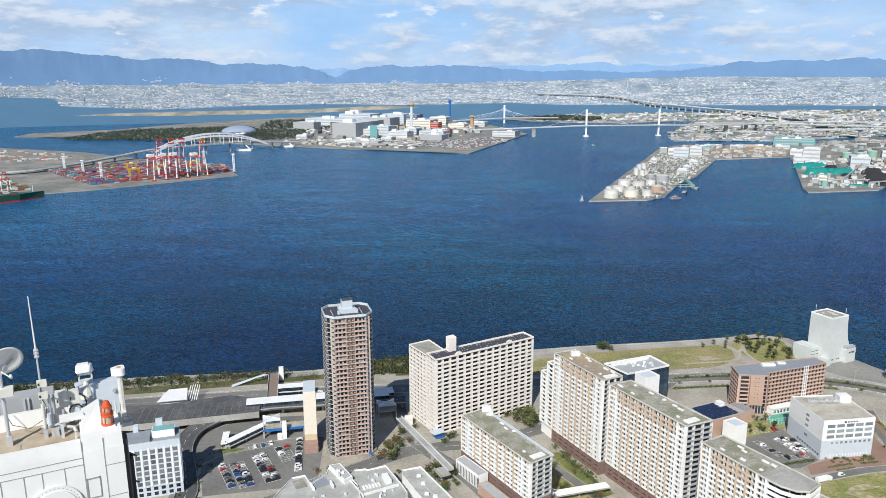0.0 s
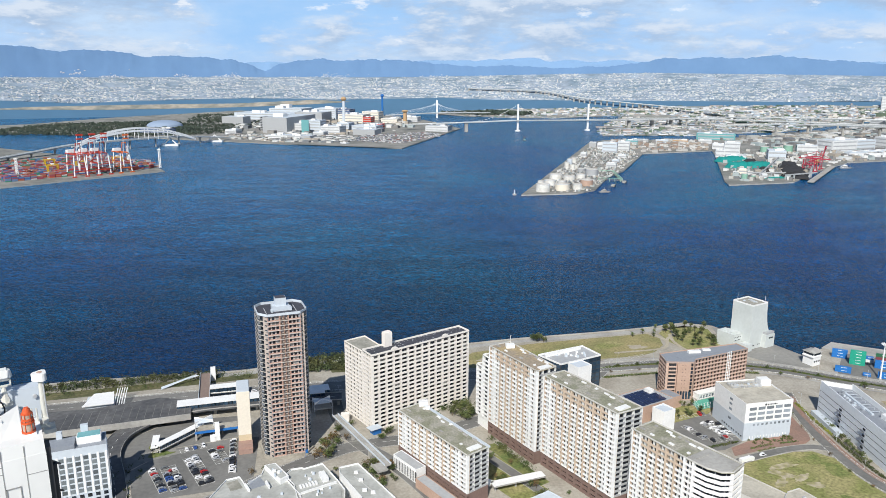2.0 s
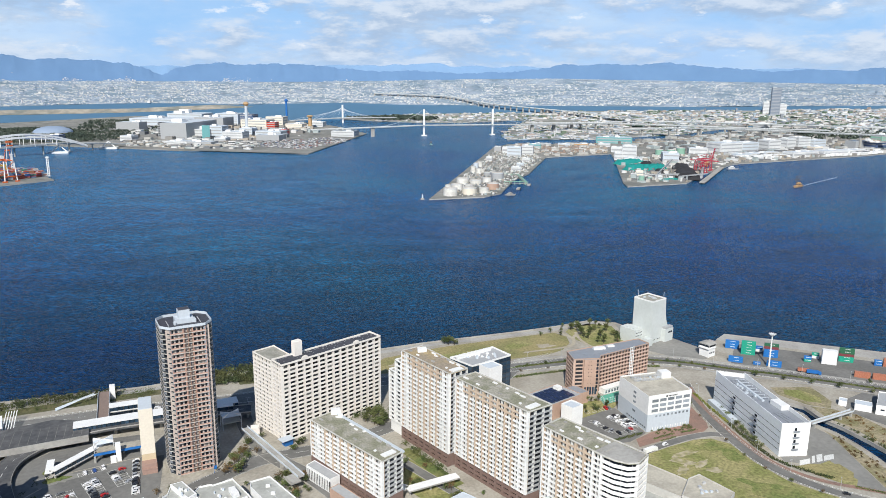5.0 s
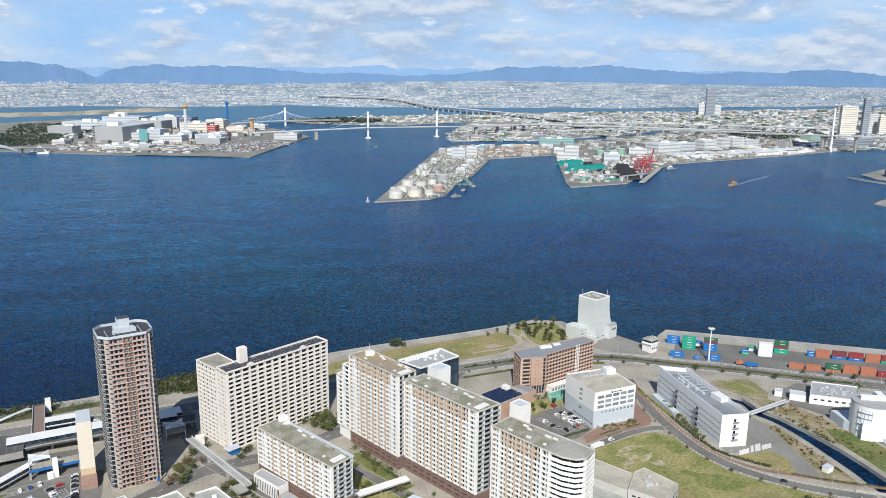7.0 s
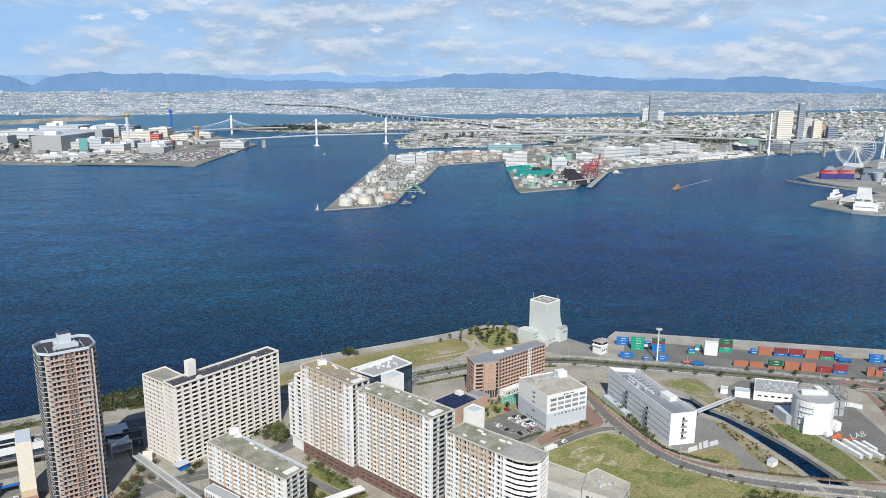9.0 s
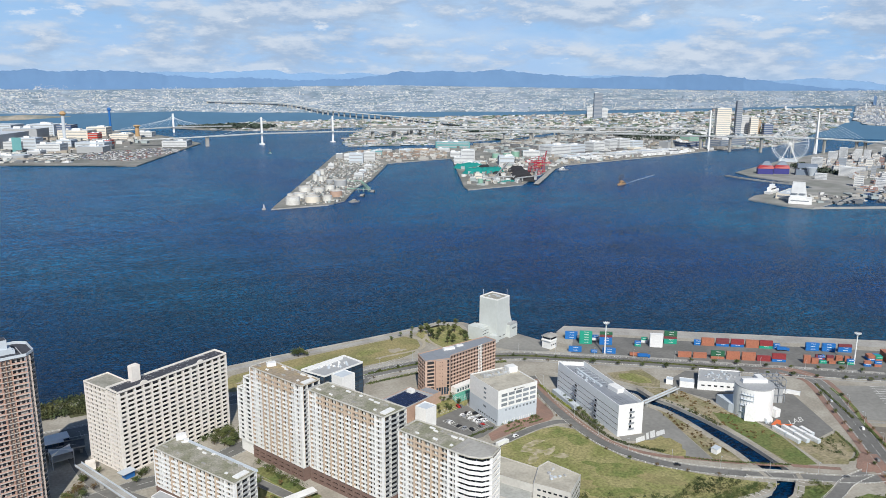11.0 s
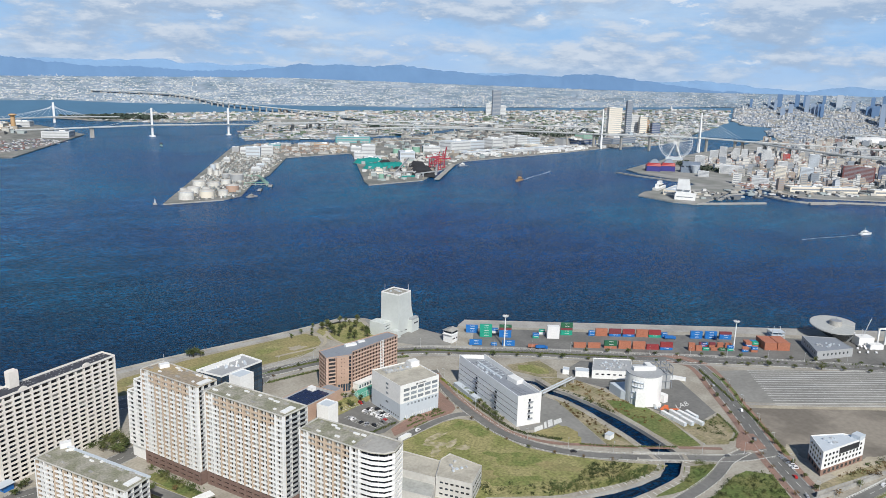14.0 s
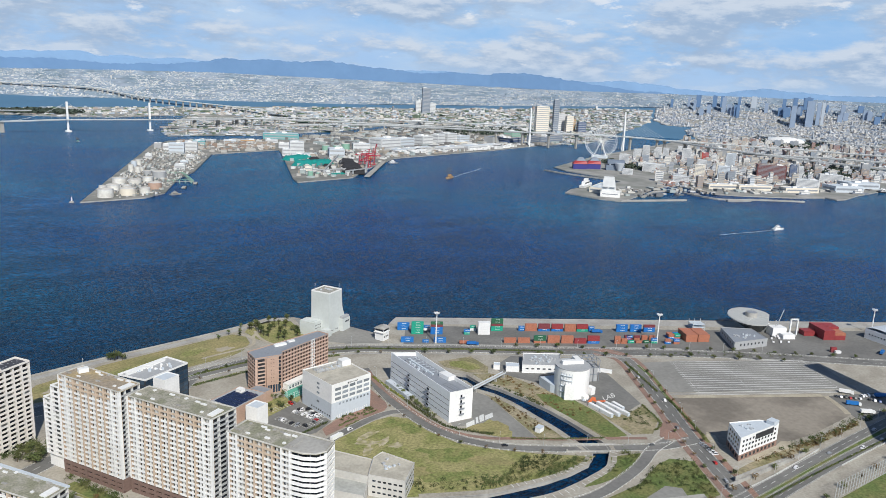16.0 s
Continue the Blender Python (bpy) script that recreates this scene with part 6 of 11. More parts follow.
part("cone", hoop(Mesh(), dish_ring(0), dish_ring(1)), DARKGLAZE, ds, "dark glazed cone wall", at=DISH_AT)
rf = hoop(Mesh(), dish_ring(1, 0, 1.012), dish_ring(1, 1.1, 1.012))
rf.add(dish_ring(1, 1.1, 1.012), [tuple(range(sg))])
part("roof", rf, DISHGREY, ds, "pale flat roof tilted over the cone", at=DISH_AT)
for k in range(1, 6):
    f = k / 6
    part("band", hoop(Mesh(), dish_ring(f - 0.012, 0, 1.012), dish_ring(f + 0.012, 0, 1.012)), MIDGREY, ds, at=DISH_AT)
part("edge_wall", Mesh().add([(12.7, -5.0, 0), (15.2, -5.0, 0), (19.6, -14.6, 13.0), (18.4, -14.6, 13.0), (12.7, -3.6, 0), (15.2, -3.6, 0), (19.6, -12.6, 13.3), (18.4, -12.6, 13.3)], [(0, 1, 2, 3), (7, 6, 5, 4), (1, 5, 6, 2), (0, 3, 7, 4), (3, 2, 6, 7)]), WHITE, ds, "white slanting stair edge", at=DISH_AT)
part("drum", Mesh().tube((0.5, 1, 13.5), (0.5, 1, 19), 6.2, n=28), CONCRETE, ds, "pale roof drum", at=DISH_AT)
part("drum_cap", Mesh().tube((0.5, 1, 18.9), (0.5, 1, 19.2), 5.4, n=28).tube((0.5, 4, 19.2), (0.5, 4, 23.5), 0.15, n=5), MIDGREY, ds, at=DISH_AT)
part("roof_seam", Mesh().beam((-2, -17, 12.9), (6, 4, 14.8), 0.5, 0.4).beam((6, 4, 14.8), (18, 4, 14.5), 0.4, 0.4), RIMGREY, ds, at=DISH_AT)
part("mast", Mesh().beam((22, -14, 0), (26, -20, 28), 0.6, 0.6).beam((20, -18, 0), (20, -18, 16), 0.5, 0.5), STEEL, ds)
part("entrance", Mesh().box(14, -24, 0, 30, -12, 9).box(20, -34, 0, 34, -26, 5), WHITE, ds, "white entrance wing")
part("arch", Mesh().box(36, -20, 0, 37.5, -18.5, 18).box(44, -20, 0, 45.5, -18.5, 18).box(36, -20, 16.5, 45.5, -18.5, 18), WHITE, ds, "white portal frame")
# stair frame by the dish
stf = thing("open_stairway", "grey open steel stairway on the quay", "stairway", (*on_quay(312, 38), 0), -32.5)
for z in (0.2, 3.4, 6.6):
    part("deck", Mesh().box(0, -4, z, 14, 8, z + 0.4), PALEGREY, stf)
for x in (0.5, 7, 13.5):
    for y in (-3.6, 7.6):
        part("post", Mesh().box(x - 0.2, y - 0.2, 0, x + 0.2, y + 0.2, 10), STEEL, stf)

# wedge-shaped office on the bare lot
W = [(478.5, 251), (462.5, 232.5), (509, 229.3), (502, 241)]
wd, q = shell("wedge_office", "white wedge-plan office with dark red ground floor", W, 17, WHITE, PALEGREY, 0.7, category="office")
part("lower_wall", Mesh().prism(inset(ccw(q), [-0.06] * 4), 0, 4.4), REDPAVE, wd, "dark red ground floor")
for i in range(4):
    fr, ln = side_frame(q[i], q[(i + 1) % 4])
    wall_windows(wd, fr, even(2, ln - 2, max(2, int(ln / 4.2))), [6.2, 9.8, 13.4], 1.9, 1.7, out=0.02)
    wall_windows(wd, fr, even(2, ln - 2, max(2, int(ln / 5))), [1.0], 2.6, 2.4, out=0.08)
part("louvre", Mesh().box(18, -0.35, 12.2, 40, -0.05, 16.4), DARK, wd, "dark louvre strip", at=side_frame(q[1], q[2])[0])
clutter(wd, (-8, -4, 2, 5), 17.1, 8, 21)
part("roof_hut", Mesh().box(14, -9, 17, 21, -3, 20), PALEGREY, wd)

# white hall further along the quay
fh_, q = shell("quay_hall", "white quayside hall with a curved grey roof", [on_quay(498, 60), on_quay(508, 92), on_quay(580, 92), on_quay(570, 60)], 11, WHITE, PALEGREY, 0, category="hall")
fr, ln = side_frame(q[0], q[1])
m = Mesh()
for i in range(8):
    a, b = math.pi * i / 8, math.pi * (i + 1) / 8
    x0, x1 = ln / 2 - ln / 2 * math.cos(a), ln / 2 - ln / 2 * math.cos(b)
    m.add([(x0, 0, 11 + 3 * math.sin(a)), (x1, 0, 11 + 3 * math.sin(b)), (x1, 70, 11 + 3 * math.sin(b)), (x0, 70, 11 + 3 * math.sin(a))], [(0, 1, 2, 3)])
part("vault", m, PALEGREY, fh_, at=fr)
for i in range(4):
    fr, ln = side_frame(q[i], q[(i + 1) % 4])
    wall_windows(fh_, fr, even(4, ln - 2, 8), [5.0], 1.6, 1.6, out=0.02)

# black-sided office behind the apartment row
bo, q = shell("glass_office", "office with black glass side and white roof frames", [(136, 541), (149, 520), (186, 536), (177, 557)], 28, DARK, GREY, 1.4, WHITE, category="office")
fr, ln = side_frame(q[1], q[2])
for i in (0, 1):
    fr, ln = side_frame(q[i], q[(i + 1) % 4])
    wall_windows(bo, fr, even(0.4, ln - 0.4, int(ln / 4)), [1 + 3.4 * k for k in range(8)], 3.7, 2.9, BLUEGLASS, out=0.02)
part("roof_frame", Mesh().box(-20, 6.5, 28, 16, 8, 30.5), WHITE, bo, "white roof screen wall", at=Matrix.Rotation(radians(24), 4, "Z"))
clutter(bo, (-12, -4, 12, 6), 28.1, 22, 22, WHITE)
sh_, q = shell("stair_block", "white windowless stair block", [(152, 511), (157, 501), (169, 506), (164, 516)], 33, WHITE, PALEGREY, 0.7, category="building")
# school-like low roofs with solar panels
lo_, q = shell("low_building", "low building with solar panels on its roof", [(186, 496), (199, 474), (228, 487), (216, 509)], 12, HOTELTILE, GREY, 0.6, category="building")
for i in range(5):
    for j in range(5 if i < 4 else 3):
        part("solar_panel", Mesh().add([(-14.5 + i * 5.2, -10.5 + j * 4, 12.3), (-9.7 + i * 5.2, -10.5 + j * 4, 12.3), (-9.7 + i * 5.2, -6.9 + j * 4, 12.9), (-14.5 + i * 5.2, -6.9 + j * 4, 12.9), (-14.5 + i * 5.2, -10.5 + j * 4, 12.2), (-9.7 + i * 5.2, -10.5 + j * 4, 12.2), (-9.7 + i * 5.2, -6.9 + j * 4, 12.8), (-14.5 + i * 5.2, -6.9 + j * 4, 12.8)], [(0, 1, 2, 3), (7, 6, 5, 4), (0, 4, 5, 1), (1, 5, 6, 2), (2, 6, 7, 3), (3, 7, 4, 0)]), SOLAR, lo_, at=Matrix.Rotation(radians(24), 4, "Z"))
part("roof_hut", Mesh().box(7, 3.5, 12, 11.5, 8.5, 14.6), WHITE, lo_, at=Matrix.Rotation(radians(24), 4, "Z"))
shell("low_building", "low white rooftop annex", [(203, 468), (208, 459), (218, 463), (213, 473)], 15, WHITE, PALEGREY, 0.8, category="building")
shell("low_building", "low brown annex of the hotel", [(218, 505), (224, 492), (238, 497), (232, 511)], 9, HOTELTILE, MIDGREY, 0.5, category="building")
# grey offices at the foot of the row
WARMGREY = mat("warm_grey_render", (0.56, 0.55, 0.52), 0.75, 0.08, 0.5, 0.08, second=(0.50, 0.49, 0.46))
g1, q = shell("grey_office", "pale grey office with long window rows", [(226, 341), (240, 322), (258, 337), (249, 360), (240, 357)], 13.5, WARMGREY, ROOFTAN, 0.7, category="office")
for i in range(len(q)):
    fr, ln = side_frame(q[i], q[(i + 1) % len(q)])
    wall_windows(g1, fr, even(2, ln - 1, max(2, int(ln / 3.4))), [2.4, 6.2, 10.0], 2.1, 1.1, out=0.02)
clutter(g1, (-4, -4, 6, 8), 13.6, 8, 31)
shell("grey_office", "pale grey office wing with a flat roof", [(208, 368), (226, 341.5), (240, 357.5), (225, 382)], 12, WARMGREY, ROOFTAN, 0.7, category="office")
shell("grey_office", "low pale grey office wing", [(200, 352), (216, 330), (225.6, 341), (207.5, 368)], 8, WARMGREY, ROOFPALE, 0.5, category="office")

# ---- containers on the quay ----
BOX_COLORS = {"b": mat("container_blue", (0.02, 0.16, 0.46), 0.5, 0.12, 0.8, 0.1), "g": mat("container_green", (0.02, 0.32, 0.22), 0.5, 0.12, 0.8), "r": mat("container_red", (0.28, 0.045, 0.05), 0.55, 0.15, 0.8),
              "o": mat("container_rust", (0.40, 0.16, 0.10), 0.6, 0.18, 0.8), "w": mat("container_white", (0.72, 0.72, 0.72), 0.5, 0.06, 0.8), "d": mat("container_dark_green", (0.03, 0.13, 0.07), 0.55, 0.15, 0.8), "m": mat("container_maroon", (0.20, 0.05, 0.06), 0.55, 0.15, 0.8)}
BOX_WORDS = {"b": "blue", "g": "green", "r": "red", "o": "rust-red", "w": "white", "d": "dark green", "m": "maroon"}


def container_meshes(color, length):
    def make():
        body, w, h = Mesh(), 2.44, 2.59
        n = int(length / 0.6)
        for side in (-1, 1):       # corrugated long sides
            pts = []
            for i in range(n):
                x0 = -length / 2 + 0.15 + (length - 0.3) * i / n
                x1 = x0 + (length - 0.3) / n * 0.5
                pts += [(x0, side * (w / 2 - 0.02)), (x1, side * (w / 2 - 0.02)), (x1, side * (w / 2 - 0.1)), (x0 + (length - 0.3) / n, side * (w / 2 - 0.1))]
            k = len(pts)
            body.add([(x, y, 0.15) for x, y in pts] + [(x, y, h - 0.12) for x, y in pts], [(i, i + 1, k + i + 1, k + i) if side < 0 else (i + 1, i, k + i, k + i + 1) for i in range(k - 1)])
        body.box(-length / 2, -w / 2 + 0.12, 0.1, length / 2, w / 2 - 0.12, h - 0.02)
        frame_ = Mesh()
        for x in (-length / 2, length / 2 - 0.16):
            for y in (-w / 2, w / 2 - 0.16):
                frame_.box(x, y, 0, x + 0.16, y + 0.16, h)
        for y in (-w / 2, w / 2 - 0.14):
            for z in (0, h - 0.14):
                frame_.box(-length / 2 + 0.16, y, z, length / 2 - 0.16, y + 0.14, z + 0.14)
        bars = Mesh()
        for i in range(5):
            bars.box(-1.6 + i * 0.9, -w / 2 - 0.03, 1.5, -1.0 + i * 0.9, -w / 2 - 0.005, 2.05)
        body.add(frame_.v, frame_.f)
        return body.data("body", BOX_COLORS[color]), bars.data("lettering_bars", WHITE)
    return shared(("container", color, length), make)


def container(x, y, z, color, length=12.19, turn=-32.5):
    ob = thing("shipping_container", BOX_WORDS[color] + " corrugated steel shipping container in the quay yard", "container", (x, y, z), turn, group="quay containers")
    body, bars = container_meshes(color, length)
    part("body", body, None, ob)
    if color in "bgwd":
        part("lettering_bars", bars, None, ob)
    return ob


def stacks(d, row):
    """row: distance along the quay, tiers bottom to top, 2 for short boxes."""
    for s, tiers, *short in row:
        length = 6.06 if short else 12.19
        if not short and len(tiers) < 3:
            tiers = tiers + tiers[-1]
        for k, c in enumerate(tiers):
            x, y = on_quay(s + length / 2 + 0.2, d)
            container(x, y, 0.1 + k * 2.6, c, length)


OFFSET = 7.0
stacks(40 + OFFSET, [(-6, "bb"), (21, "wb", 2), (69, "wg", 2), (91, "ggmdd"), (120, "bb", 2), (127, "oo"), (141, "bm"), (155, "br"), (169, "oo"), (182, "gr"), (195, "bb", 2), (225, "bb"), (240, "bbb"), (255, "bbm")])
stacks(52 + OFFSET, [(7.5, "ggggg"), (27, "bbbmd"), (61, "gb", 2), (75.5, "wwwww")])
stacks(49.4 + OFFSET, [(75.5, "wwwww")])
stacks(76 + OFFSET, [(-4, "b"), (17, "b", 2), (28, "b"), (98, "o"), (112, "o"), (128, "od"), (142, "oo"), (156, "oo"), (169.5, "r"), (183, "br"), (211, "ooo", 2), (218, "oo", 2), (264, "bo", 2), (273, "ob", 2)])
stacks(66 + OFFSET, [(227, "rb", 2), (235, "om", 2), (243, "oo", 2), (251, "oo", 2), (225, "bm", 2)])
stacks(74 + OFFSET, [(226, "g", 2), (234, "o", 2), (242, "d", 2), (250, "gb", 2)])
for k in range(8):
    stacks(50 + OFFSET + k * 2.7, [(289, "ooo"), (302, "ooo" if k > 1 else "oo")])
for k in range(3):
    stacks(56 + OFFSET + k * 2.7, [(280, "og" if k else "gb", 2), (273.5, "bo", 2)])
for k in range(11):
    stacks(34.5 + OFFSET + k * 2.6, [(445.3, "rrrr"), (457.8, "rmrr" if k < 6 else "rro")])
for k in range(4):
    stacks(40 + OFFSET + k * 2.6, [(431, "r")])
stacks(97 + OFFSET, [(430, "mr", 2)])
stacks(100 + OFFSET, [(433, "w", 2)])


# ---- floodlight masts ----
def flood_mast(x, y, h):
    ob = thing("floodlight_mast", "tall white floodlight mast with a lamp ring", "lamp", (x, y, 0), group="floodlight masts")
    part("pole", Mesh().tube((0, 0, 0), (0, 0, h - 1), 0.75, 0.42, 12), WHITE, ob)
    part("foot", Mesh().tube((0, 0, 0), (0, 0, 0.8), 1.4, 1.3, 12), CONCRETE, ob)
    part("ring", Mesh().tube((0, 0, h - 1.6), (0, 0, h - 0.2), 0.7, 2.7, 14).tube((0, 0, h - 0.2), (0, 0, h), 2.8, 2.8, 14), WHITE, ob)
    lm = Mesh().box(-0.45, -0.3, -0.35, 0.45, 0.35, 0.35).data("lamp_head", STEEL)
    for i in range(10):
        a = 2 * math.pi * i / 10
        part("lamp_head", lm, None, ob, at=Matrix.Translation((2.6 * math.cos(a), 2.6 * math.sin(a), h + 0.35)) @ Matrix.Rotation(a, 4, "Z"))
    return ob


for s, d, h in ((36, 79, 31), (263, 73, 30), (523, 38, 27)):
    flood_mast(*on_quay(s - 6, d + 7), h)


def street_lamp(x, y, turn, h=9.0):
    def make():
        return Mesh().tube((0, 0, 0), (0, 0, h), 0.14, 0.09, 6).tube((0, 0, h), (1.8, 0, h + 0.3), 0.07, 0.06, 5).data("pole", STEEL), Mesh().box(1.5, -0.2, h + 0.2, 2.4, 0.2, h + 0.4).data("lamp_head", PALEGREY)
    pole, head = shared("street_lamp", make)
    ob = thing("street_lamp", "thin grey street lamp beside the road", "lamp", (x, y, 0), turn, group="street lamps")
    part("pole", pole, None, ob)
    part("lamp_head", head, None, ob)


for line, w, gap in ((COAST_ROAD[6:18], 20, 34), (MALL_ROAD[2:9], 15, 30), (AVENUE, 13, 30), (BRIDGE_ROAD, 11, 28)):
    run, pts = 0.0, strip(smooth_line(line), w)[0]
    for a, b in zip(pts, pts[1:]):
        run += math.dist(a, b)
        if run > gap:
            run = 0.0
            street_lamp(*a, math.degrees(math.atan2(b[1] - a[1], b[0] - a[0])) - 90)


# ---- trees and shrubs ----
def tree_meshes(kind, seed):
    """Tapered trunk with limbs, and a crown of many small leaf clumps."""
    rg = random.Random(seed)
    trunk, crown = Mesh(), Mesh()
    h = {"round": 4.6, "pine": 6.5, "bare": 4.8}[kind]
    trunk.tube((0, 0, -0.1), (0.1, 0, h * 0.45), 0.2, 0.13, 6)
    tips = []
    for i in range(9):
        a, z = rg.uniform(0, 2 * math.pi), h * rg.uniform(0.35, 0.6)
        r = rg.uniform(0.7, 1.7) * (0.75 if kind == "pine" else 1)
        e = (r * math.cos(a), r * math.sin(a), z + rg.uniform(0.6, h * 0.4))
        trunk.tube((0.05, 0, z * 0.9), e, 0.09, 0.03, 4)
        tips.append(e)
    trunk.tube((0.1, 0, h * 0.45), (0, 0, h * 0.9), 0.12, 0.03, 5)
    tips.append((0, 0, h * 0.85))
    n = {"round": 330, "pine": 300, "bare": 150}[kind]
    for i in range(n):
        t = rg.choice(tips)
        s = 0.75 if kind != "pine" else 0.6
        p = Vector(t) + Vector((rg.gauss(0, s), rg.gauss(0, s), rg.gauss(0, s * 0.8)))
        if p.z < h * 0.3:
            continue
        nrm = Vector((rg.gauss(0, 1), rg.gauss(0, 1), rg.gauss(0.6, 1))).normalized()
        q = nrm.to_track_quat("Z", "Y")
        w = rg.uniform(0.16, 0.42)
        crown.add([p + q @ Vector((w * math.cos(k), w * math.sin(k) * 0.7, 0.12 * w * (-1) ** i)) for k in (0, 1.3, 2.5, 3.8, 5.1)], [(0, 1, 2, 3, 4)])
    return trunk.data("trunk", BARK), crown.data("crown", LEAFDRY if kind == "bare" else LEAF)


TREES = {k: [tree_meshes(k, s) for s in range(4)] for k in ("round", "pine", "bare")}
TREE_WORDS = {"round": "small round broadleaf tree with dark green crown", "pine": "upright dark pine with ragged crown", "bare": "thin autumn street tree with sparse brown leaves"}
tree_rng = random.Random(77)


def tree(x, y, kind="round", size=1.0, group="street trees"):
    ob = thing("tree", TREE_WORDS[kind], "tree", (x, y, 0.05), tree_rng.uniform(0, 360), group=group)
    ob.scale = (size * tree_rng.uniform(0.9, 1.2), size * tree_rng.uniform(0.9, 1.2), size * tree_rng.uniform(0.85, 1.15))
    t, c = TREES[kind][tree_rng.randrange(4)]
    part("trunk", t, None, ob)
    part("crown", c, None, ob)
    return ob


def shrubs(poly, count, size, label, seed, material=LEAF):
    """Low shrubs scattered over a patch of ground, as one mass of leaf clumps."""
    rg = random.Random(seed)
    m = Mesh()
    x0, x1, y0, y1 = min(p[0] for p in poly), max(p[0] for p in poly), min(p[1] for p in poly), max(p[1] for p in poly)
    for _ in range(count * 6):
        x, y = rg.uniform(x0, x1), rg.uniform(y0, y1)
        if not inside(poly, x, y):
            continue
        s = rg.uniform(*size)
        for _ in range(26):
            p = Vector((x + rg.gauss(0, s), y + rg.gauss(0, s), 0.1 + abs(rg.gauss(0, s * 1.1))))
            q = Vector((rg.gauss(0, 1), rg.gauss(0, 1), rg.gauss(0.6, 1))).normalized().to_track_quat("Z", "Y")
            w = rg.uniform(0.2, 0.45)
            m.add([p + q @ Vector((w * math.cos(k), w * math.sin(k), 0)) for k in (0, 1.5, 3, 4.5)], [(0, 1, 2, 3)])
        count -= 1
        if not count:
            break
    return tagged(part("shrubs", m, material), label, "shrubs", kind="stuff")


def scatter(poly, count, kinds, size, group):
    x0, x1, y0, y1 = min(p[0] for p in poly), max(p[0] for p in poly), min(p[1] for p in poly), max(p[1] for p in poly)
    tries = 0
    while count and tries < 5000:
        tries += 1
        x, y = tree_rng.uniform(x0, x1), tree_rng.uniform(y0, y1)
        if inside(poly, x, y):
            count -= 1
            tree(x, y, tree_rng.choice(kinds), tree_rng.uniform(*size), group)


def along(points, width, gap, kinds, size, group, side=0):
    pts = strip(smooth_line(points, 2), width)[side]
    run = 0.0
    for a, b in zip(pts, pts[1:]):
        run += math.dist(a, b)
        if run > gap * tree_rng.uniform(0.8, 1.3):
            run = 0.0
            tree(*a, tree_rng.choice(kinds), tree_rng.uniform(*size), group)


scatter([(290, 660), (318, 672), (336, 655), (326, 612), (304, 612), (290, 640)], 26, ["pine"], (0.9, 1.5), "park pines")
for x, y in ((279, 654), (268, 655), (286, 668), (275, 645), (296, 668), (255, 648)):
    tree(x, y, "pine", 0.8, "park pines")
for x, y, s in ((160, 643, 1.5), (163, 646, 1.4), (157, 646, 1.3), (166, 642, 1.2)):
    tree(x, y, "round", s, "park trees")
along(COAST_ROAD[6:12], 24, 24, ["round", "bare"], (0.6, 0.9), "street trees", 1)
along(COAST_ROAD[6:12], 1, 20, ["round"], (0.5, 0.75), "street trees", 1)
along(COAST_ROAD[11:18], 22, 20, ["round"], (0.7, 1.15), "street trees", 1)
along(COAST_ROAD[13:19], 20, 20, ["round"], (0.7, 1.1), "street trees", 0)
along(MALL_ROAD[2:9], 17, 15, ["round", "bare"], (0.6, 0.9), "street trees", 0)
along(MALL_ROAD[2:9], 17, 16, ["round", "bare"], (0.5, 0.8), "street trees", 1)
along(BRIDGE_ROAD[1:9], 13, 18, ["bare", "round"], (0.45, 0.65), "street trees", 1)
along([(338, 470), (332, 430), (329, 398)], 8, 4, ["round"], (0.6, 1.0), "hedge trees", 1)
along(AVENUE, 17, 24, ["round", "bare"], (0.7, 1.1), "avenue trees", 0)
along([(380, 176), (512, 172), (650, 162)], 2, 22, ["round", "bare"], (0.7, 1.1), "avenue trees", 1)
scatter([(62, 440), (84, 448), (106, 402), (132, 350), (112, 345), (80, 395)], 26, ["round", "bare"], (0.8, 1.2), "court trees")
scatter([(78, 512), (96, 505), (80, 478), (60, 500)], 10, ["round"], (1.0, 1.5), "court trees")
scatter([(5, 474), (40, 496), (75, 517), (79, 511), (40, 487), (8, 466)], 18, ["round"], (0.9, 1.3), "court trees")
scatter([(-40, 440), (-28, 470), (-20, 490), (-14, 470), (-24, 440)], 16, ["round", "bare"], (0.9, 1.4), "tower trees")
scatter([(10, 445), (18, 430), (12, 400), (-4, 430)], 12, ["round", "bare"], (0.9, 1.3), "plaza trees")
scatter([(222, 474), (254, 487), (247, 498), (216, 497)], 22, ["round", "pine"], (0.5, 0.9), "garden trees")
shrubs([(318, 302), (372, 300), (382, 293), (345, 292), (300, 303)], 90, (0.6, 1.3), "rough shrubs on the canal slope", 51)
shrubs([(240, 345), (300, 318), (320, 306), (296, 302), (245, 330)], 50, (0.5, 1.2), "rough shrubs on the lawn", 52)
shrubs([(416, 443), (434, 430), (442, 385), (436, 340), (414, 345), (410, 400)], 70, (0.3, 0.8), "dry shrubs on the canal bank", 53, LEAFDRY)
shrubs([(404, 440), (412, 400), (415, 370), (411, 372), (407, 415)], 36, (0.4, 0.8), "green shrubs on the canal bank", 58)
shrubs([(440, 334), (456, 325), (480, 326), (467, 304), (450, 297)], 26, (0.5, 1.1), "shrubs in the dry lot", 54)
shrubs([(404, 287), (414, 279), (400, 274), (380, 270), (372, 274)], 30, (0.6, 1.3), "dark shrubs beside the canal", 55)
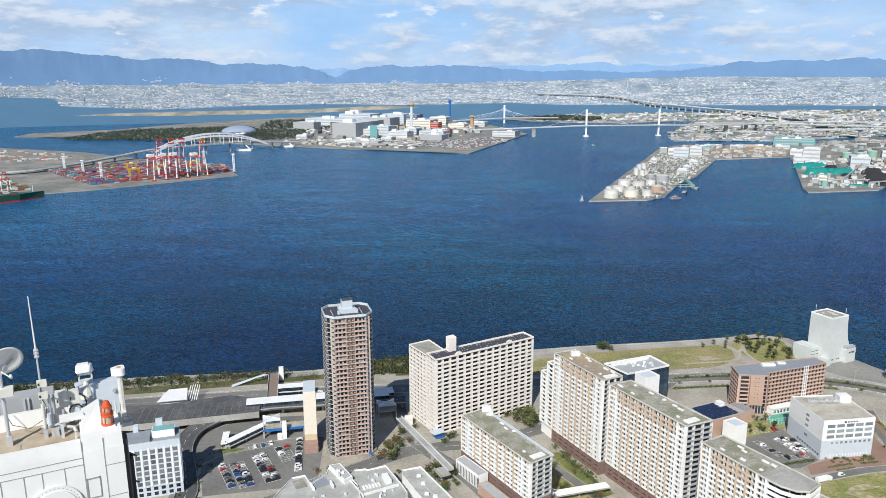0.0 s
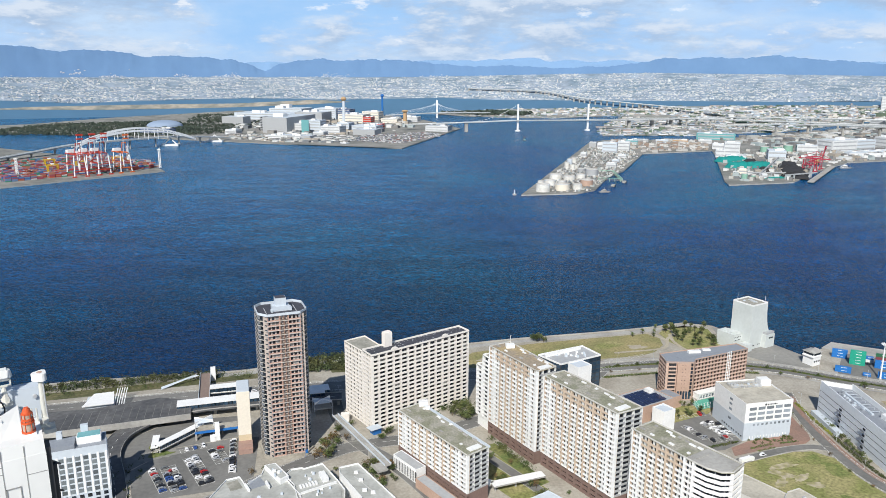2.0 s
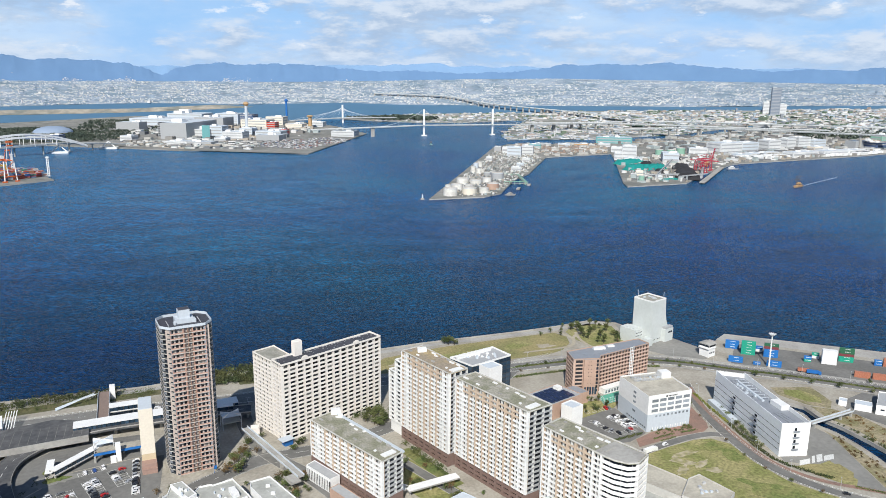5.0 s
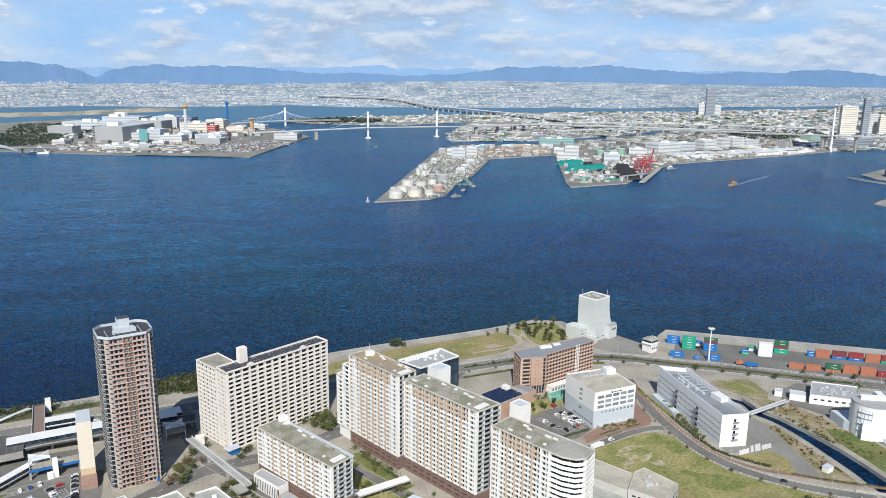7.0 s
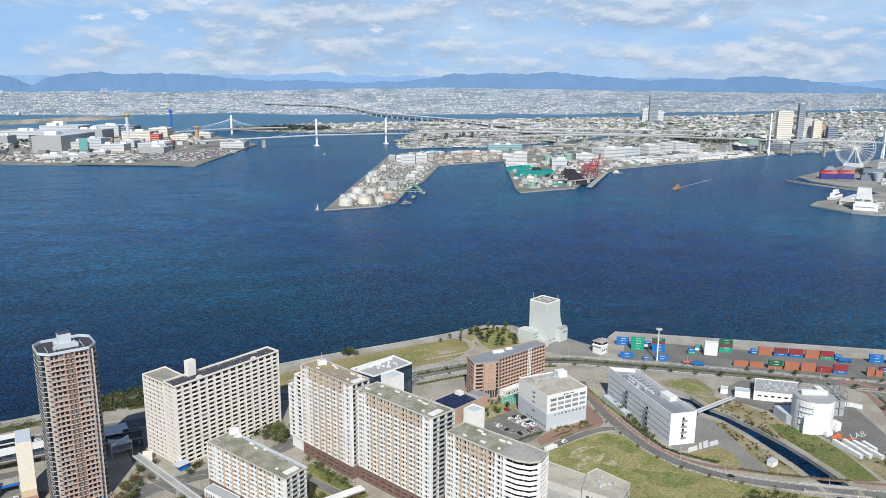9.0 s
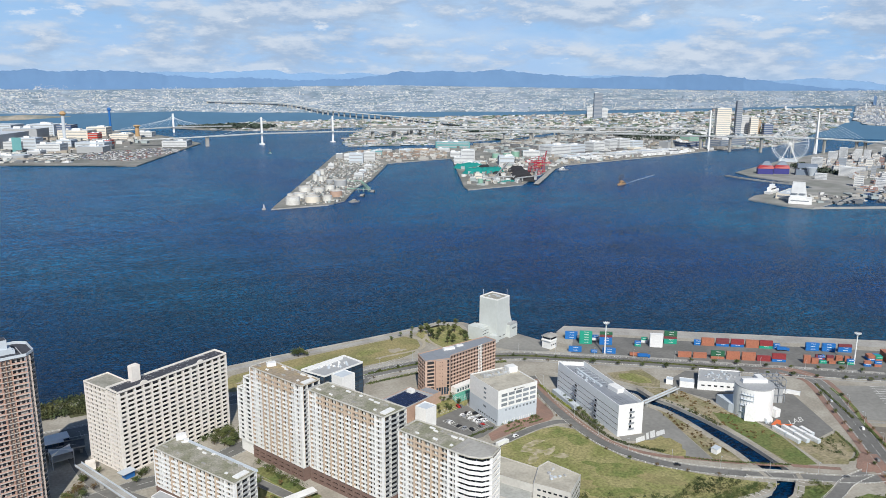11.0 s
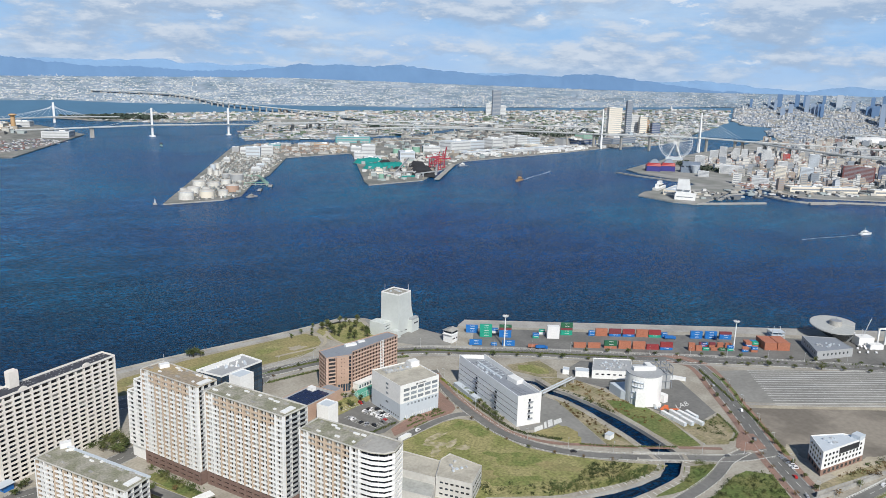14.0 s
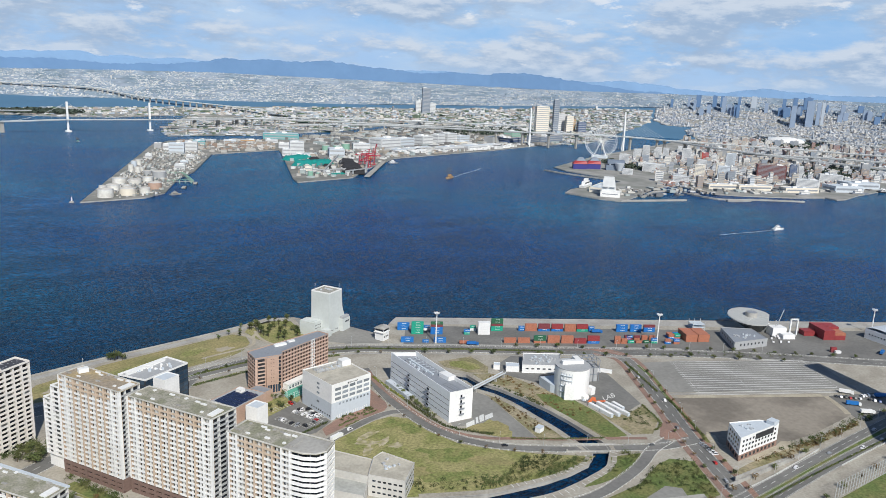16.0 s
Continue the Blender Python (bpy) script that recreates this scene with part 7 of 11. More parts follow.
shrubs([(500, 226), (560, 219), (614, 219), (640, 206), (560, 212), (480, 222)], 60, (0.5, 1.2), "roadside shrubs below the bare lot", 56)
shrubs([(570, 404), (620, 370), (716, 306), (726, 309), (640, 372)], 40, (0.5, 1.2), "roadside shrubs by the car park", 57)
shrubs([(262, 444), (294, 447), (296, 440), (264, 436)], 40, (0.4, 0.8), "shrubs at the office foot", 59)
shrubs([(-142, 470), (-182, 420), (-178, 380), (-150, 360), (-144, 400)], 40, (0.6, 1.2), "shrubs beside the lane", 60)
shrubs([(388, 420), (392, 405), (391, 360), (386, 330), (372, 338)], 46, (0.3, 0.6), "dry tufts on the canal bank", 61, LEAFDRY)
shrubs([(-420, 548), (-260, 567), (-136, 586), (-91, 593), (-91, 583), (-136, 575), (-300, 548)], 150, (1.0, 2.0), "dense shore shrubs", 62)
shrubs([(-37, 612), (30, 627), (90, 637), (80, 604), (30, 594), (-30, 590)], 150, (1.2, 2.2), "dense shore shrubs by the block", 63)
scatter([(-75, 432), (-62, 440), (-60, 428), (-72, 420)], 5, ["bare", "round"], (0.8, 1.1), "tower trees")


# low hedges and rough shrub mats
def hedge(points, width, high, label, seed, material=LEAF):
    rg = random.Random(seed)
    m = Mesh()
    line = smooth_line(points, 1.5)
    for a, b in zip(line, line[1:]):
        for _ in range(int(7 * max(1, width))):
            t = rg.random()
            x, y = a[0] + (b[0] - a[0]) * t + rg.uniform(-width, width) / 2, a[1] + (b[1] - a[1]) * t + rg.uniform(-width, width) / 2
            s, z = rg.uniform(0.3, 0.6), rg.uniform(0.2, high)
            n = Vector((rg.gauss(0, 1), rg.gauss(0, 1), rg.gauss(0.8, 1))).normalized().to_track_quat("Z", "Y")
            m.add([Vector((x, y, z)) + n @ Vector((s * math.cos(k), s * math.sin(k), 0)) for k in (0, 1.5, 3, 4.5)], [(0, 1, 2, 3)])
    return tagged(part("hedge", m, material), label, "hedge", kind="stuff")


hedge(COAST_ROAD[7:15], 2.0, 1.2, "clipped median hedge of the waterfront road", 1)
hedge([(325.2, 440), (323.6, 416), (323.4, 398), (325, 385), (333, 371.5), (345, 358)], 2.8, 1.4, "dense hedge along the laboratory", 2)
hedge([(329.5, 494), (327.2, 468), (325.9, 443)], 2.6, 1.0, "clipped yellow-green hedge along the laboratory", 12, LEAFLIME)
hedge([(259, 430.4), (268, 433), (276.5, 434.6)], 1.8, 0.9, "low hedge before the office frontage", 13)
hedge([(283, 435.2), (296, 437)], 1.8, 0.9, "low hedge before the office frontage", 14)
hedge([(230, 434.5), (242, 437.2), (254, 440)], 2.4, 1.0, "hedge along the office car park", 15)
hedge([(219, 452), (222, 444), (227, 435)], 1.6, 0.9, "hedge at the car park's edge", 16)
hedge([(262, 426.6), (276, 430.4)], 1.2, 0.7, "low roadside hedge by the office", 17)
hedge([(197, 556), (240, 560), (290, 562), (330, 552)], 3.0, 1.3, "hedge band below the waterfront road", 3)
hedge([(512, 325), (476, 268)], 2.0, 1.2, "hedge beside the bare lot", 4)
hedge([(548, 397), (516, 338)], 2.0, 1.2, "hedge beside the car park", 5)
hedge([(380, 197), (509, 191), (640, 182)], 1.5, 0.9, "low planting on the avenue's median", 6)
hedge([(352, 346), (375, 329), (410, 308)], 1.6, 0.9, "low hedge by the canal road", 7)
hedge([(482, 328), (467, 300), (452, 294)], 2.0, 1.0, "hedge round the dry lot", 8)


# ---- cars ----
CAR_COLORS = [mat("car_white", (0.72, 0.72, 0.73), 0.3, 0.03), mat("car_silver", (0.42, 0.43, 0.45), 0.3, 0.03, metal=0.4), mat("car_black", (0.025, 0.026, 0.03), 0.25, 0.03), mat("car_red", (0.4, 0.02, 0.02), 0.3, 0.03), mat("car_blue", (0.03, 0.07, 0.22), 0.3, 0.03), mat("car_grey", (0.13, 0.135, 0.14), 0.3, 0.03)]
CAR_WORDS = ["white", "silver", "black", "red", "dark blue", "grey"]


def car_meshes(i, van):
    body, glass, wheel = Mesh(), Mesh(), Mesh()
    l, w, h = (4.5, 1.75, 1.45) if not van else (4.7, 1.8, 1.95)
    prof = [(-l / 2, 0.3), (l / 2, 0.3), (l / 2, 0.72), (l / 2 - 0.9, 0.92), (l / 2 - 1.5, h), (-l / 2 + 0.7, h), (-l / 2 + 0.1, 0.95), (-l / 2, 0.8)]
    n = len(prof)
    body.add([(x, -w / 2, z) for x, z in prof] + [(x, w / 2, z) for x, z in prof], [tuple(range(n)), tuple(range(n, 2 * n))[::-1]] + [(i_, n + i_, n + (i_ + 1) % n, (i_ + 1) % n) for i_ in range(n)])
    glass.box(-l / 2 + 0.75, -w / 2 - 0.01, 0.98, l / 2 - 1.5, w / 2 + 0.01, h - 0.12)
    glass.add([(l / 2 - 0.93, -w / 2 + 0.15, 0.96), (l / 2 - 0.93, w / 2 - 0.15, 0.96), (l / 2 - 1.46, w / 2 - 0.15, h - 0.05), (l / 2 - 1.46, -w / 2 + 0.15, h - 0.05)], [(0, 1, 2, 3)])
    for sx in (-1, 1):
        wheel.tube((sx * l * 0.31, -w / 2 + 0.02, 0.32), (sx * l * 0.31, w / 2 - 0.02, 0.32), 0.32, n=10)
    return body.data("body", CAR_COLORS[i]), glass.data("glazing", GLASS), wheel.data("running_gear", BLACK), l, w


car_rng = random.Random(11)


def car(x, y, turn, color=None):
    i = car_rng.choices(range(6), (10, 5, 6, 1, 2, 3))[0] if color is None else color
    van = car_rng.random() < 0.3
    body, glass, wheel, l, w = shared(("car", i, van), lambda: car_meshes(i, van))
    ob = thing("car", CAR_WORDS[i] + (" minivan" if van else " car") + " parked or driving on asphalt", "car", (x, y, 0.12), turn, group="cars")
    part("body", body, None, ob)
    part("glazing", glass, None, ob)
    part("running_gear", wheel, None, ob)
    return ob


def bays(a, b, cols, fill, step=2.75, z=0.125, deep=4.8):
    """Marked bays to one hand of the line from a to b, some of them taken."""
    a, b = Vector(a), Vector(b)
    w = (b - a).normalized()
    s = Vector((-w.y, w.x))
    n = int((b - a).length / step)
    m = Mesh()
    for i in range(n + 1):
        p = a + w * step * i
        ribbon(m, [tuple(p), tuple(p + s * deep * cols)], 0.26, z)
    for c in range(cols + 1):
        ribbon(m, [tuple(a + s * deep * c), tuple(a + s * deep * c + w * step * n)], 0.2, z + 0.005)
    for c in range(cols):
        for i in range(n):
            if car_rng.random() < fill:
                p = a + w * step * (i + 0.5) + s * (deep * c + deep / 2)
                car(p.x, p.y, math.degrees(math.atan2(s.y, s.x)) + car_rng.choice((0, 180)) + car_rng.uniform(-2, 2))
    tagged(part("parking_line", m, LINE), "white bay lines of a car park", "markings", kind="stuff")


for a, b, cols, fill in (((229, 478), (253, 481.5), 1, 0.45), ((254, 470), (256, 446), 1, 0.0), ((251, 446), (249.5, 471), 1, 0.1), ((240, 469), (248, 447.5), 2, 0.6), ((224.5, 466), (232, 445), 1, 0.6), ((237, 440.5), (254, 444.5), 1, 0.35)):
    bays(a, b, cols, fill)
for y in (466.5, 461.4, 457.2):
    car(253, y, 4)
for i, (x, y) in enumerate(((600, 197.5), (560, 189.5), (588, 187), (488, 203.5), (530, 200))):
    car(x, y, -4 if i != 1 else 176)
for i in range(9):
    car(*on_quay(372 + i * 4.2, 66 + (i % 2) * 11), 30)
for i in range(8):
    car(*on_quay(392 + i * 3.2, 60), 58)
for i in range(6):
    car(457 - i * 0.2 + i * 1.5, 247 + i * 2.9, 150)
for x, y, a in ((528, 367, 57), (505, 323, 57), (470, 287, 57), (446, 240, 57), (430, 222, 237), (262, 421, 16), (237, 413.4, 22), (340, 340, -30), (430, 281, 150), (120, 575, 3), (-90, 556, 8), (-260, 531, 12)):
    car(x, y, a)
for i in range(14):
    car(662 + i * 3.4, 232 - i * 2.0 + (i % 3), 60 + 180 * (i % 2))
car(-126, 438, 70, 3)
car(-100, 466, 20, 3)


def truck(x, y, turn, cab, box, label):
    ob = thing("truck", label, "truck", (x, y, 0.12), turn, group="trucks")
    part("cab", Mesh().box(3.6, -1.2, 0.5, 5.6, 1.2, 2.9), cab, ob)
    part("cargo_box", Mesh().box(-6, -1.25, 1.1, 3.3, 1.25, 3.7), box, ob)
    part("chassis", Mesh().box(-6, -0.9, 0.6, 5.5, 0.9, 1.08), DARK, ob)
    for px_ in (-4.8, -3.6, 4.4):
        for py_ in (-1.0, 1.0):
            part("wheel", Mesh().tube((px_, py_ - 0.15, 0.5), (px_, py_ + 0.15, 0.5), 0.5, n=10), BLACK, ob)


truck(*on_quay(59, 88), -32, ORANGE, BOX_COLORS["o"], "orange yard tractor with a rust-red load")
truck(*on_quay(66, 90), -32, BLUE, BLUE, "blue yard tractor beside the fence")
truck(676, 222, -32, WHITE, BOX_COLORS["b"], "blue and white lorry in the car park")
truck(247, 414, 18, WHITE, WHITE, "white delivery truck on the side road")
truck(*on_quay(484, 108), 10, BLUE, BLUE, "blue straddle tractor in the yard")
truck(*on_quay(203, 52), -32, BLUE, BLUE, "blue tank tractor beside the containers")

# ---- the station quarter: viaducts, canopies and slab tower ----
sl = thing("slab_tower", "slim cream slab tower with a beige foot", "tower", (-84.2, 473.2, 0), 0)
R = Matrix.Rotation(radians(9), 4, "Z")
part("wall", Mesh().box(-4.2, -9.5, 10.5, 4.2, 9.8, 41.5), CREAM, sl, at=R)
part("foot", Mesh().box(-4.2, -9.52, 0, 4.2, 9.8, 10.5), mat("beige_tile", (0.56, 0.46, 0.31), 0.75, 0.08), sl, "beige lower part", at=R)
part("roof", Mesh().box(-4.0, -9.3, 41.5, 4.0, 9.6, 41.9), PALEGREY, sl, "pale blue-grey roof", at=R)
part("base_terrace", Mesh().box(-4.6, -17, 0, 4.6, -9.6, 3.2).box(-4.8, -17.2, 3.2, 4.8, -9.6, 3.6).box(-4.6, -16, 3.6, 4.6, -9.6, 6.2), PINKTILE, sl, "stepped brown terrace at the foot", at=R)

# expressway slab with a dark top
vd = tagged(part("viaduct", Mesh().prism(ccw([(-330, 484), (-211, 484), (-127, 503), (-131, 527), (-156, 534), (-201, 519), (-330, 508)]), 5.5, 8.0), [DARKDECK]), "dark-topped expressway slab beside the station", "viaduct", kind="structure")
part("side_wall", Mesh().beam((-330, 483.6, 6.6), (-211, 483.6, 6.6), 0.6, 4.6).beam((-211, 483.6, 6.6), (-127, 502.6, 6.6), 0.6, 4.6), CONCRETE, vd)
m = Mesh()
for k in range(16):
    t = k / 16
    x, y = -211 + 84 * t, 488 + 19 * t
    ribbon(m, [(x, y), (x - 5 + 2, y + 22)], 0.35, 8.05)
part("joint", m, ASPHALT, vd)
for x, y in ((-300, 495), (-250, 497), (-200, 502), (-170, 512), (-140, 516)):
    part("column", Mesh().box(x - 1, y - 1, 0, x + 1, y + 1, 5.5), CONCRETE, vd)
# curving flyover
FLY = smooth_line([(-158, 350), (-150, 400), (-158, 430), (-170, 462), (-168, 488), (-148, 509), (-120, 518), (-70, 524), (-20, 526)], 4)
m = Mesh()
l, r = strip(FLY, 13)
n = len(FLY)
zz = [0.5 + 6.5 * min(1, max(0, (i - n * 0.25) / (n * 0.4))) for i in range(n)]
m.add([(x, y, z) for (x, y), z in zip(l, zz)] + [(x, y, z) for (x, y), z in zip(r, zz)] + [(x, y, z - 1.3) for (x, y), z in zip(l, zz)] + [(x, y, z - 1.3) for (x, y), z in zip(r, zz)],
      [f for i in range(n - 1) for f in ((i, n + i, n + i + 1, i + 1), (2 * n + i, i, i + 1, 2 * n + i + 1), (n + i, 3 * n + i, 3 * n + i + 1, n + i + 1), (2 * n + i + 1, 3 * n + i + 1, 3 * n + i, 2 * n + i))])
fly = tagged(part("flyover", m, DARKDECK), "dark curving flyover road", "road", kind="structure")
m = Mesh()
for side in (l, r):
    for (a, b), (za, zb) in zip(zip(side, side[1:]), zip(zz, zz[1:])):
        m.beam((*a, za + 0.35), (*b, zb + 0.35), 0.3, 0.8)
part("parapet", m, CONCRETE, fly)
m = Mesh()
for k in range(4, n - 2, 2):
    a, b = FLY[k], FLY[k + 1]
    m.add([(a[0] - 0.12, a[1] - 0.12, zz[k] + 0.03), (a[0] + 0.12, a[1] + 0.12, zz[k] + 0.03), (b[0] + 0.12, b[1] + 0.12, zz[k + 1] + 0.03), (b[0] - 0.12, b[1] - 0.12, zz[k + 1] + 0.03)], [(0, 1, 2, 3)])
part("road_marking", m, LINE, fly)
for k in range(int(n * 0.4), n, 7):
    x, y = FLY[k]
    part("column", Mesh().box(x - 0.9, y - 0.9, 0, x + 0.9, y + 0.9, zz[k] - 1.3), CONCRETE, fly)


def canopy(name, label, a, b, width, z, high=3.0, roof=WHITE, glazed=True):
    """A long roofed passage on legs, from a to b."""
    ln = math.dist(a, b)
    ob = thing(name, label, "canopy", (*a, 0), math.degrees(math.atan2(b[1] - a[1], b[0] - a[0])), group="station canopies")
    part("roof", Mesh().box(0, -width / 2, z + high, ln, width / 2, z + high + 0.4), roof, ob)
    part("deck", Mesh().box(0, -width / 2 + 0.2, z - 0.5, ln, width / 2 - 0.2, z), CONCRETE, ob)
    if glazed:
        k = max(2, int(ln / 3))
        for s in (-1, 1):
            for i in range(k):
                part("window", pane_mesh(ln / k - 0.5, high - 0.9, BLUEGLASS), None, ob, at=Matrix.Translation(((i + 0.5) * ln / k, s * (width / 2 - 0.3), z + 0.6)))
            part("sill", Mesh().box(0, s * (width / 2 - 0.35) - 0.1, z, ln, s * (width / 2 - 0.35) + 0.1, z + 0.6), WHITE, ob)
    for i in range(max(2, int(ln / 14))):
        x = 2 + i * 14
        if x < ln:
            part("leg", Mesh().box(x - 0.4, -0.6, 0, x + 0.4, 0.6, z - 0.5), CONCRETE, ob)
    return ob


canopy("station_canopy", "long white station platform roof", (-140, 518), (-30, 538), 11, 5.5, 4)
canopy("station_canopy", "white glazed footbridge by the station", (-122, 547), (-96, 551), 8, 5.5, 3.6)
canopy("station_canopy", "white link roof behind the tower", (-50, 530), (-33, 532), 9, 5.5, 3.8)
canopy("station_canopy", "white roof over the station stair", (-140, 462), (-117, 492), 5.5, 3.2, 3.0)
canopy("station_canopy", "short white stair roof", (-145, 480), (-142, 462), 4.5, 1.6, 2.8)
canopy("station_canopy", "white raised walkway to the platforms", (-118, 484), (-90, 489), 8, 5.5, 0.6, PAVING, False)
bb = thing("blue_beam", "bright blue fascia beam under the station deck", "beam", (-119, 478.5, 4.8), math.degrees(math.atan2(6, 28)))
part("beam", Mesh().box(0, -0.4, 0, 30, 0.4, 1.5), BLUE, bb)
part("bracket", Mesh().box(0, -1, -4.7, 1.2, 1, 0), CONCRETE, bb)
part("bracket", Mesh().box(28, -1, -4.7, 29.2, 1, 0), CONCRETE, bb)
lt = thing("lift_shaft", "white lift shaft by the station deck", "lift", (-104, 479, 0), 12)
part("shaft", Mesh().box(-1.6, -1.6, 0, 1.6, 1.6, 12.5), WHITE, lt)
part("lobby", Mesh().box(-5, -2.5, 0, -1.6, 1.5, 3.5), WHITE, lt)
for cx_, cy_, s in ((-115, 489.5, 6.0), (-34, 513, 6.5)):
    xc = thing("cross_canopy", "square glazed canopy with crossed ribs", "canopy", (cx_, cy_, 0), 14, group="cross canopies")
    part("roof", Mesh().prism([(-s, -s * 0.7), (s, -s * 0.7), (s, s * 0.7), (-s, s * 0.7)], 9.6, 11, shrink=[(-s * 0.3, -s * 0.2), (s * 0.3, -s * 0.2), (s * 0.3, s * 0.2), (-s * 0.3, s * 0.2)]), PALEGREY, xc)
    part("rib", Mesh().beam((-s, -s * 0.7, 10.3), (s, s * 0.7, 10.3), 0.5, 1.8).beam((-s, s * 0.7, 10.3), (s, -s * 0.7, 10.3), 0.5, 1.8), WHITE, xc)
    for sx in (-1, 1):
        for sy in (-1, 1):
            part("post", Mesh().box(sx * s - 0.25, sy * s * 0.7 - 0.25, 0, sx * s + 0.25, sy * s * 0.7 + 0.25, 9.7), STEEL, xc)
    part("deck", Mesh().box(-s, -s * 0.7, 4.8, s, s * 0.7, 5.4), CONCRETE, xc)
# deck from the station to the promenade
dk = thing("seaside_deck", "brown-paved footbridge deck to the sea", "bridge", (-123, 528, 0), 100)
part("deck", Mesh().box(0, -4, 5.0, 56, 4, 5.6), mat("brown_deck_paving", (0.22, 0.165, 0.14), 0.85, 0.15, 0.8, 0.1), dk)
for s in (-1, 1):
    part("rail", Mesh().box(0, s * 4 - 0.15, 5.6, 56, s * 4 + 0.15, 6.9), PALEGREY, dk)
for x in (4, 20, 36, 52):
    part("leg", Mesh().box(x - 0.7, -2, 0, x + 0.7, 2, 5), CONCRETE, dk)
part("lift_shaft", Mesh().box(52, -8, 0, 56, -4.2, 11), WHITE, dk, "white lift shaft")
part("ramp", Mesh().add([(54, 4, 5.6), (54, 7, 5.6), (44, 34, 0.3), (47, 34, 0.3)], [(0, 1, 2, 3)]).beam((54, 7, 6), (47, 34, 0.9), 0.3, 1.2), PALEGREY, dk)
# footbridge by the crossing
pb = thing("footbridge", "grey concrete footbridge over the street", "bridge", (-24, 496, 0), math.degrees(math.atan2(-72, 35)))
part("deck", Mesh().box(0, -2.2, 5.6, 82, 2.2, 6.3), CONCRETE, pb)
for s in (-1, 1):
    part("rail", Mesh().box(0, s * 2.2 - 0.15, 6.3, 82, s * 2.2 + 0.15, 7.5), PALEGREY, pb)
for x in (6, 30, 56, 78):
    part("leg", Mesh().box(x - 0.6, -1, 0, x + 0.6, 1, 5.6), CONCRETE, pb)
part("stair_landing", Mesh().box(76, -9, 5.2, 86, -2, 6.2).box(76, -9, 6.2, 86, -8.7, 7.4), CONCRETE, pb)
# white stair-shaped station entrance at the far road
en = thing("station_entrance", "white flat-roofed entrance pavilion with louvred side", "pavilion", (-200, 536, 0), 12)
part("roof", Mesh().prism([(-12, -8), (10, -8), (8, 14), (-6, 14)], 6.2, 6.8), WHITE, en)
part("wall", Mesh().box(-10, -6, 0, 8, 10, 6.2), PALEGREY, en)
for i in range(5):
    part("louvre", Mesh().beam((9 + i * 1.7, -8, 2.5), (9 + i * 1.7 + 2, 14, 9), 0.5, 0.5), WHITE, en, "white raking blade")
# white office below
lw, q = shell("white_office", "white office with tall window strips and a teal roof deck", [(-187, 400), (-152.5, 410), (-158, 426), (-191, 416)], 35.5, PALEGREY, MIDGREY, 1.0, category="office")
for i in range(4):
    fr, ln = side_frame(q[i], q[(i + 1) % 4])
    k = max(4, int(ln / 4.2))
    for x in even(0.8, ln - 0.8, k):
        for f in range(7):
            part("window", pane_mesh((ln - 1.6) / k * 0.6, 2.5, OFFICEGLASS), None, lw, at=fr @ Matrix.Translation((x, -0.02, 8.2 + 3.45 * f)))
    for f in range(7):
        part("spandrel", Mesh().box(0.5, -0.03, 10.75 + 3.45 * f, ln - 0.5, 0.02, 11.5 + 3.45 * f), PALEGREY, lw, at=fr)
    for x in even(0.8 - (ln - 1.6) / k / 2, ln - 0.8 + (ln - 1.6) / k / 2, k + 1):
        part("pier", shared("office_pier", lambda: Mesh().box(-0.55, -0.3, 7.4, 0.55, 0, 32.4).data("pier", WHITE)), None, lw, at=fr @ Matrix.Translation((min(max(x, 0.6), ln - 0.6), 0, 0)))
    wall_windows(lw, fr, even(0.8, ln - 0.8, k), [1.2, 4.6], 2.4, 2.2, out=0.02)
part("upper_storey", Mesh().box(2, -2, 35.5, 15, 5, 40).box(2.4, -1.6, 40, 14.6, 4.6, 40.3, 1), [WHITE, mat("teal_roof", (0.16, 0.36, 0.38), 0.7, 0.1)], lw, "white upper storey with teal roof", at=Matrix.Rotation(radians(16), 4, "Z"))
part("roof_screen", Mesh().box(-16, -6, 35.5, 1, 5, 38), MIDGREY, lw, "dark louvred roof screen", at=Matrix.Rotation(radians(16), 4, "Z"))
for hut in (Mesh().box(4, 5.5, 35.5, 8, 8, 44), Mesh().box(-9, 4, 35.5, -6, 7, 42)):
    part("roof_hut", hut, PALEGREY, lw, at=Matrix.Rotation(radians(16), 4, "Z"))
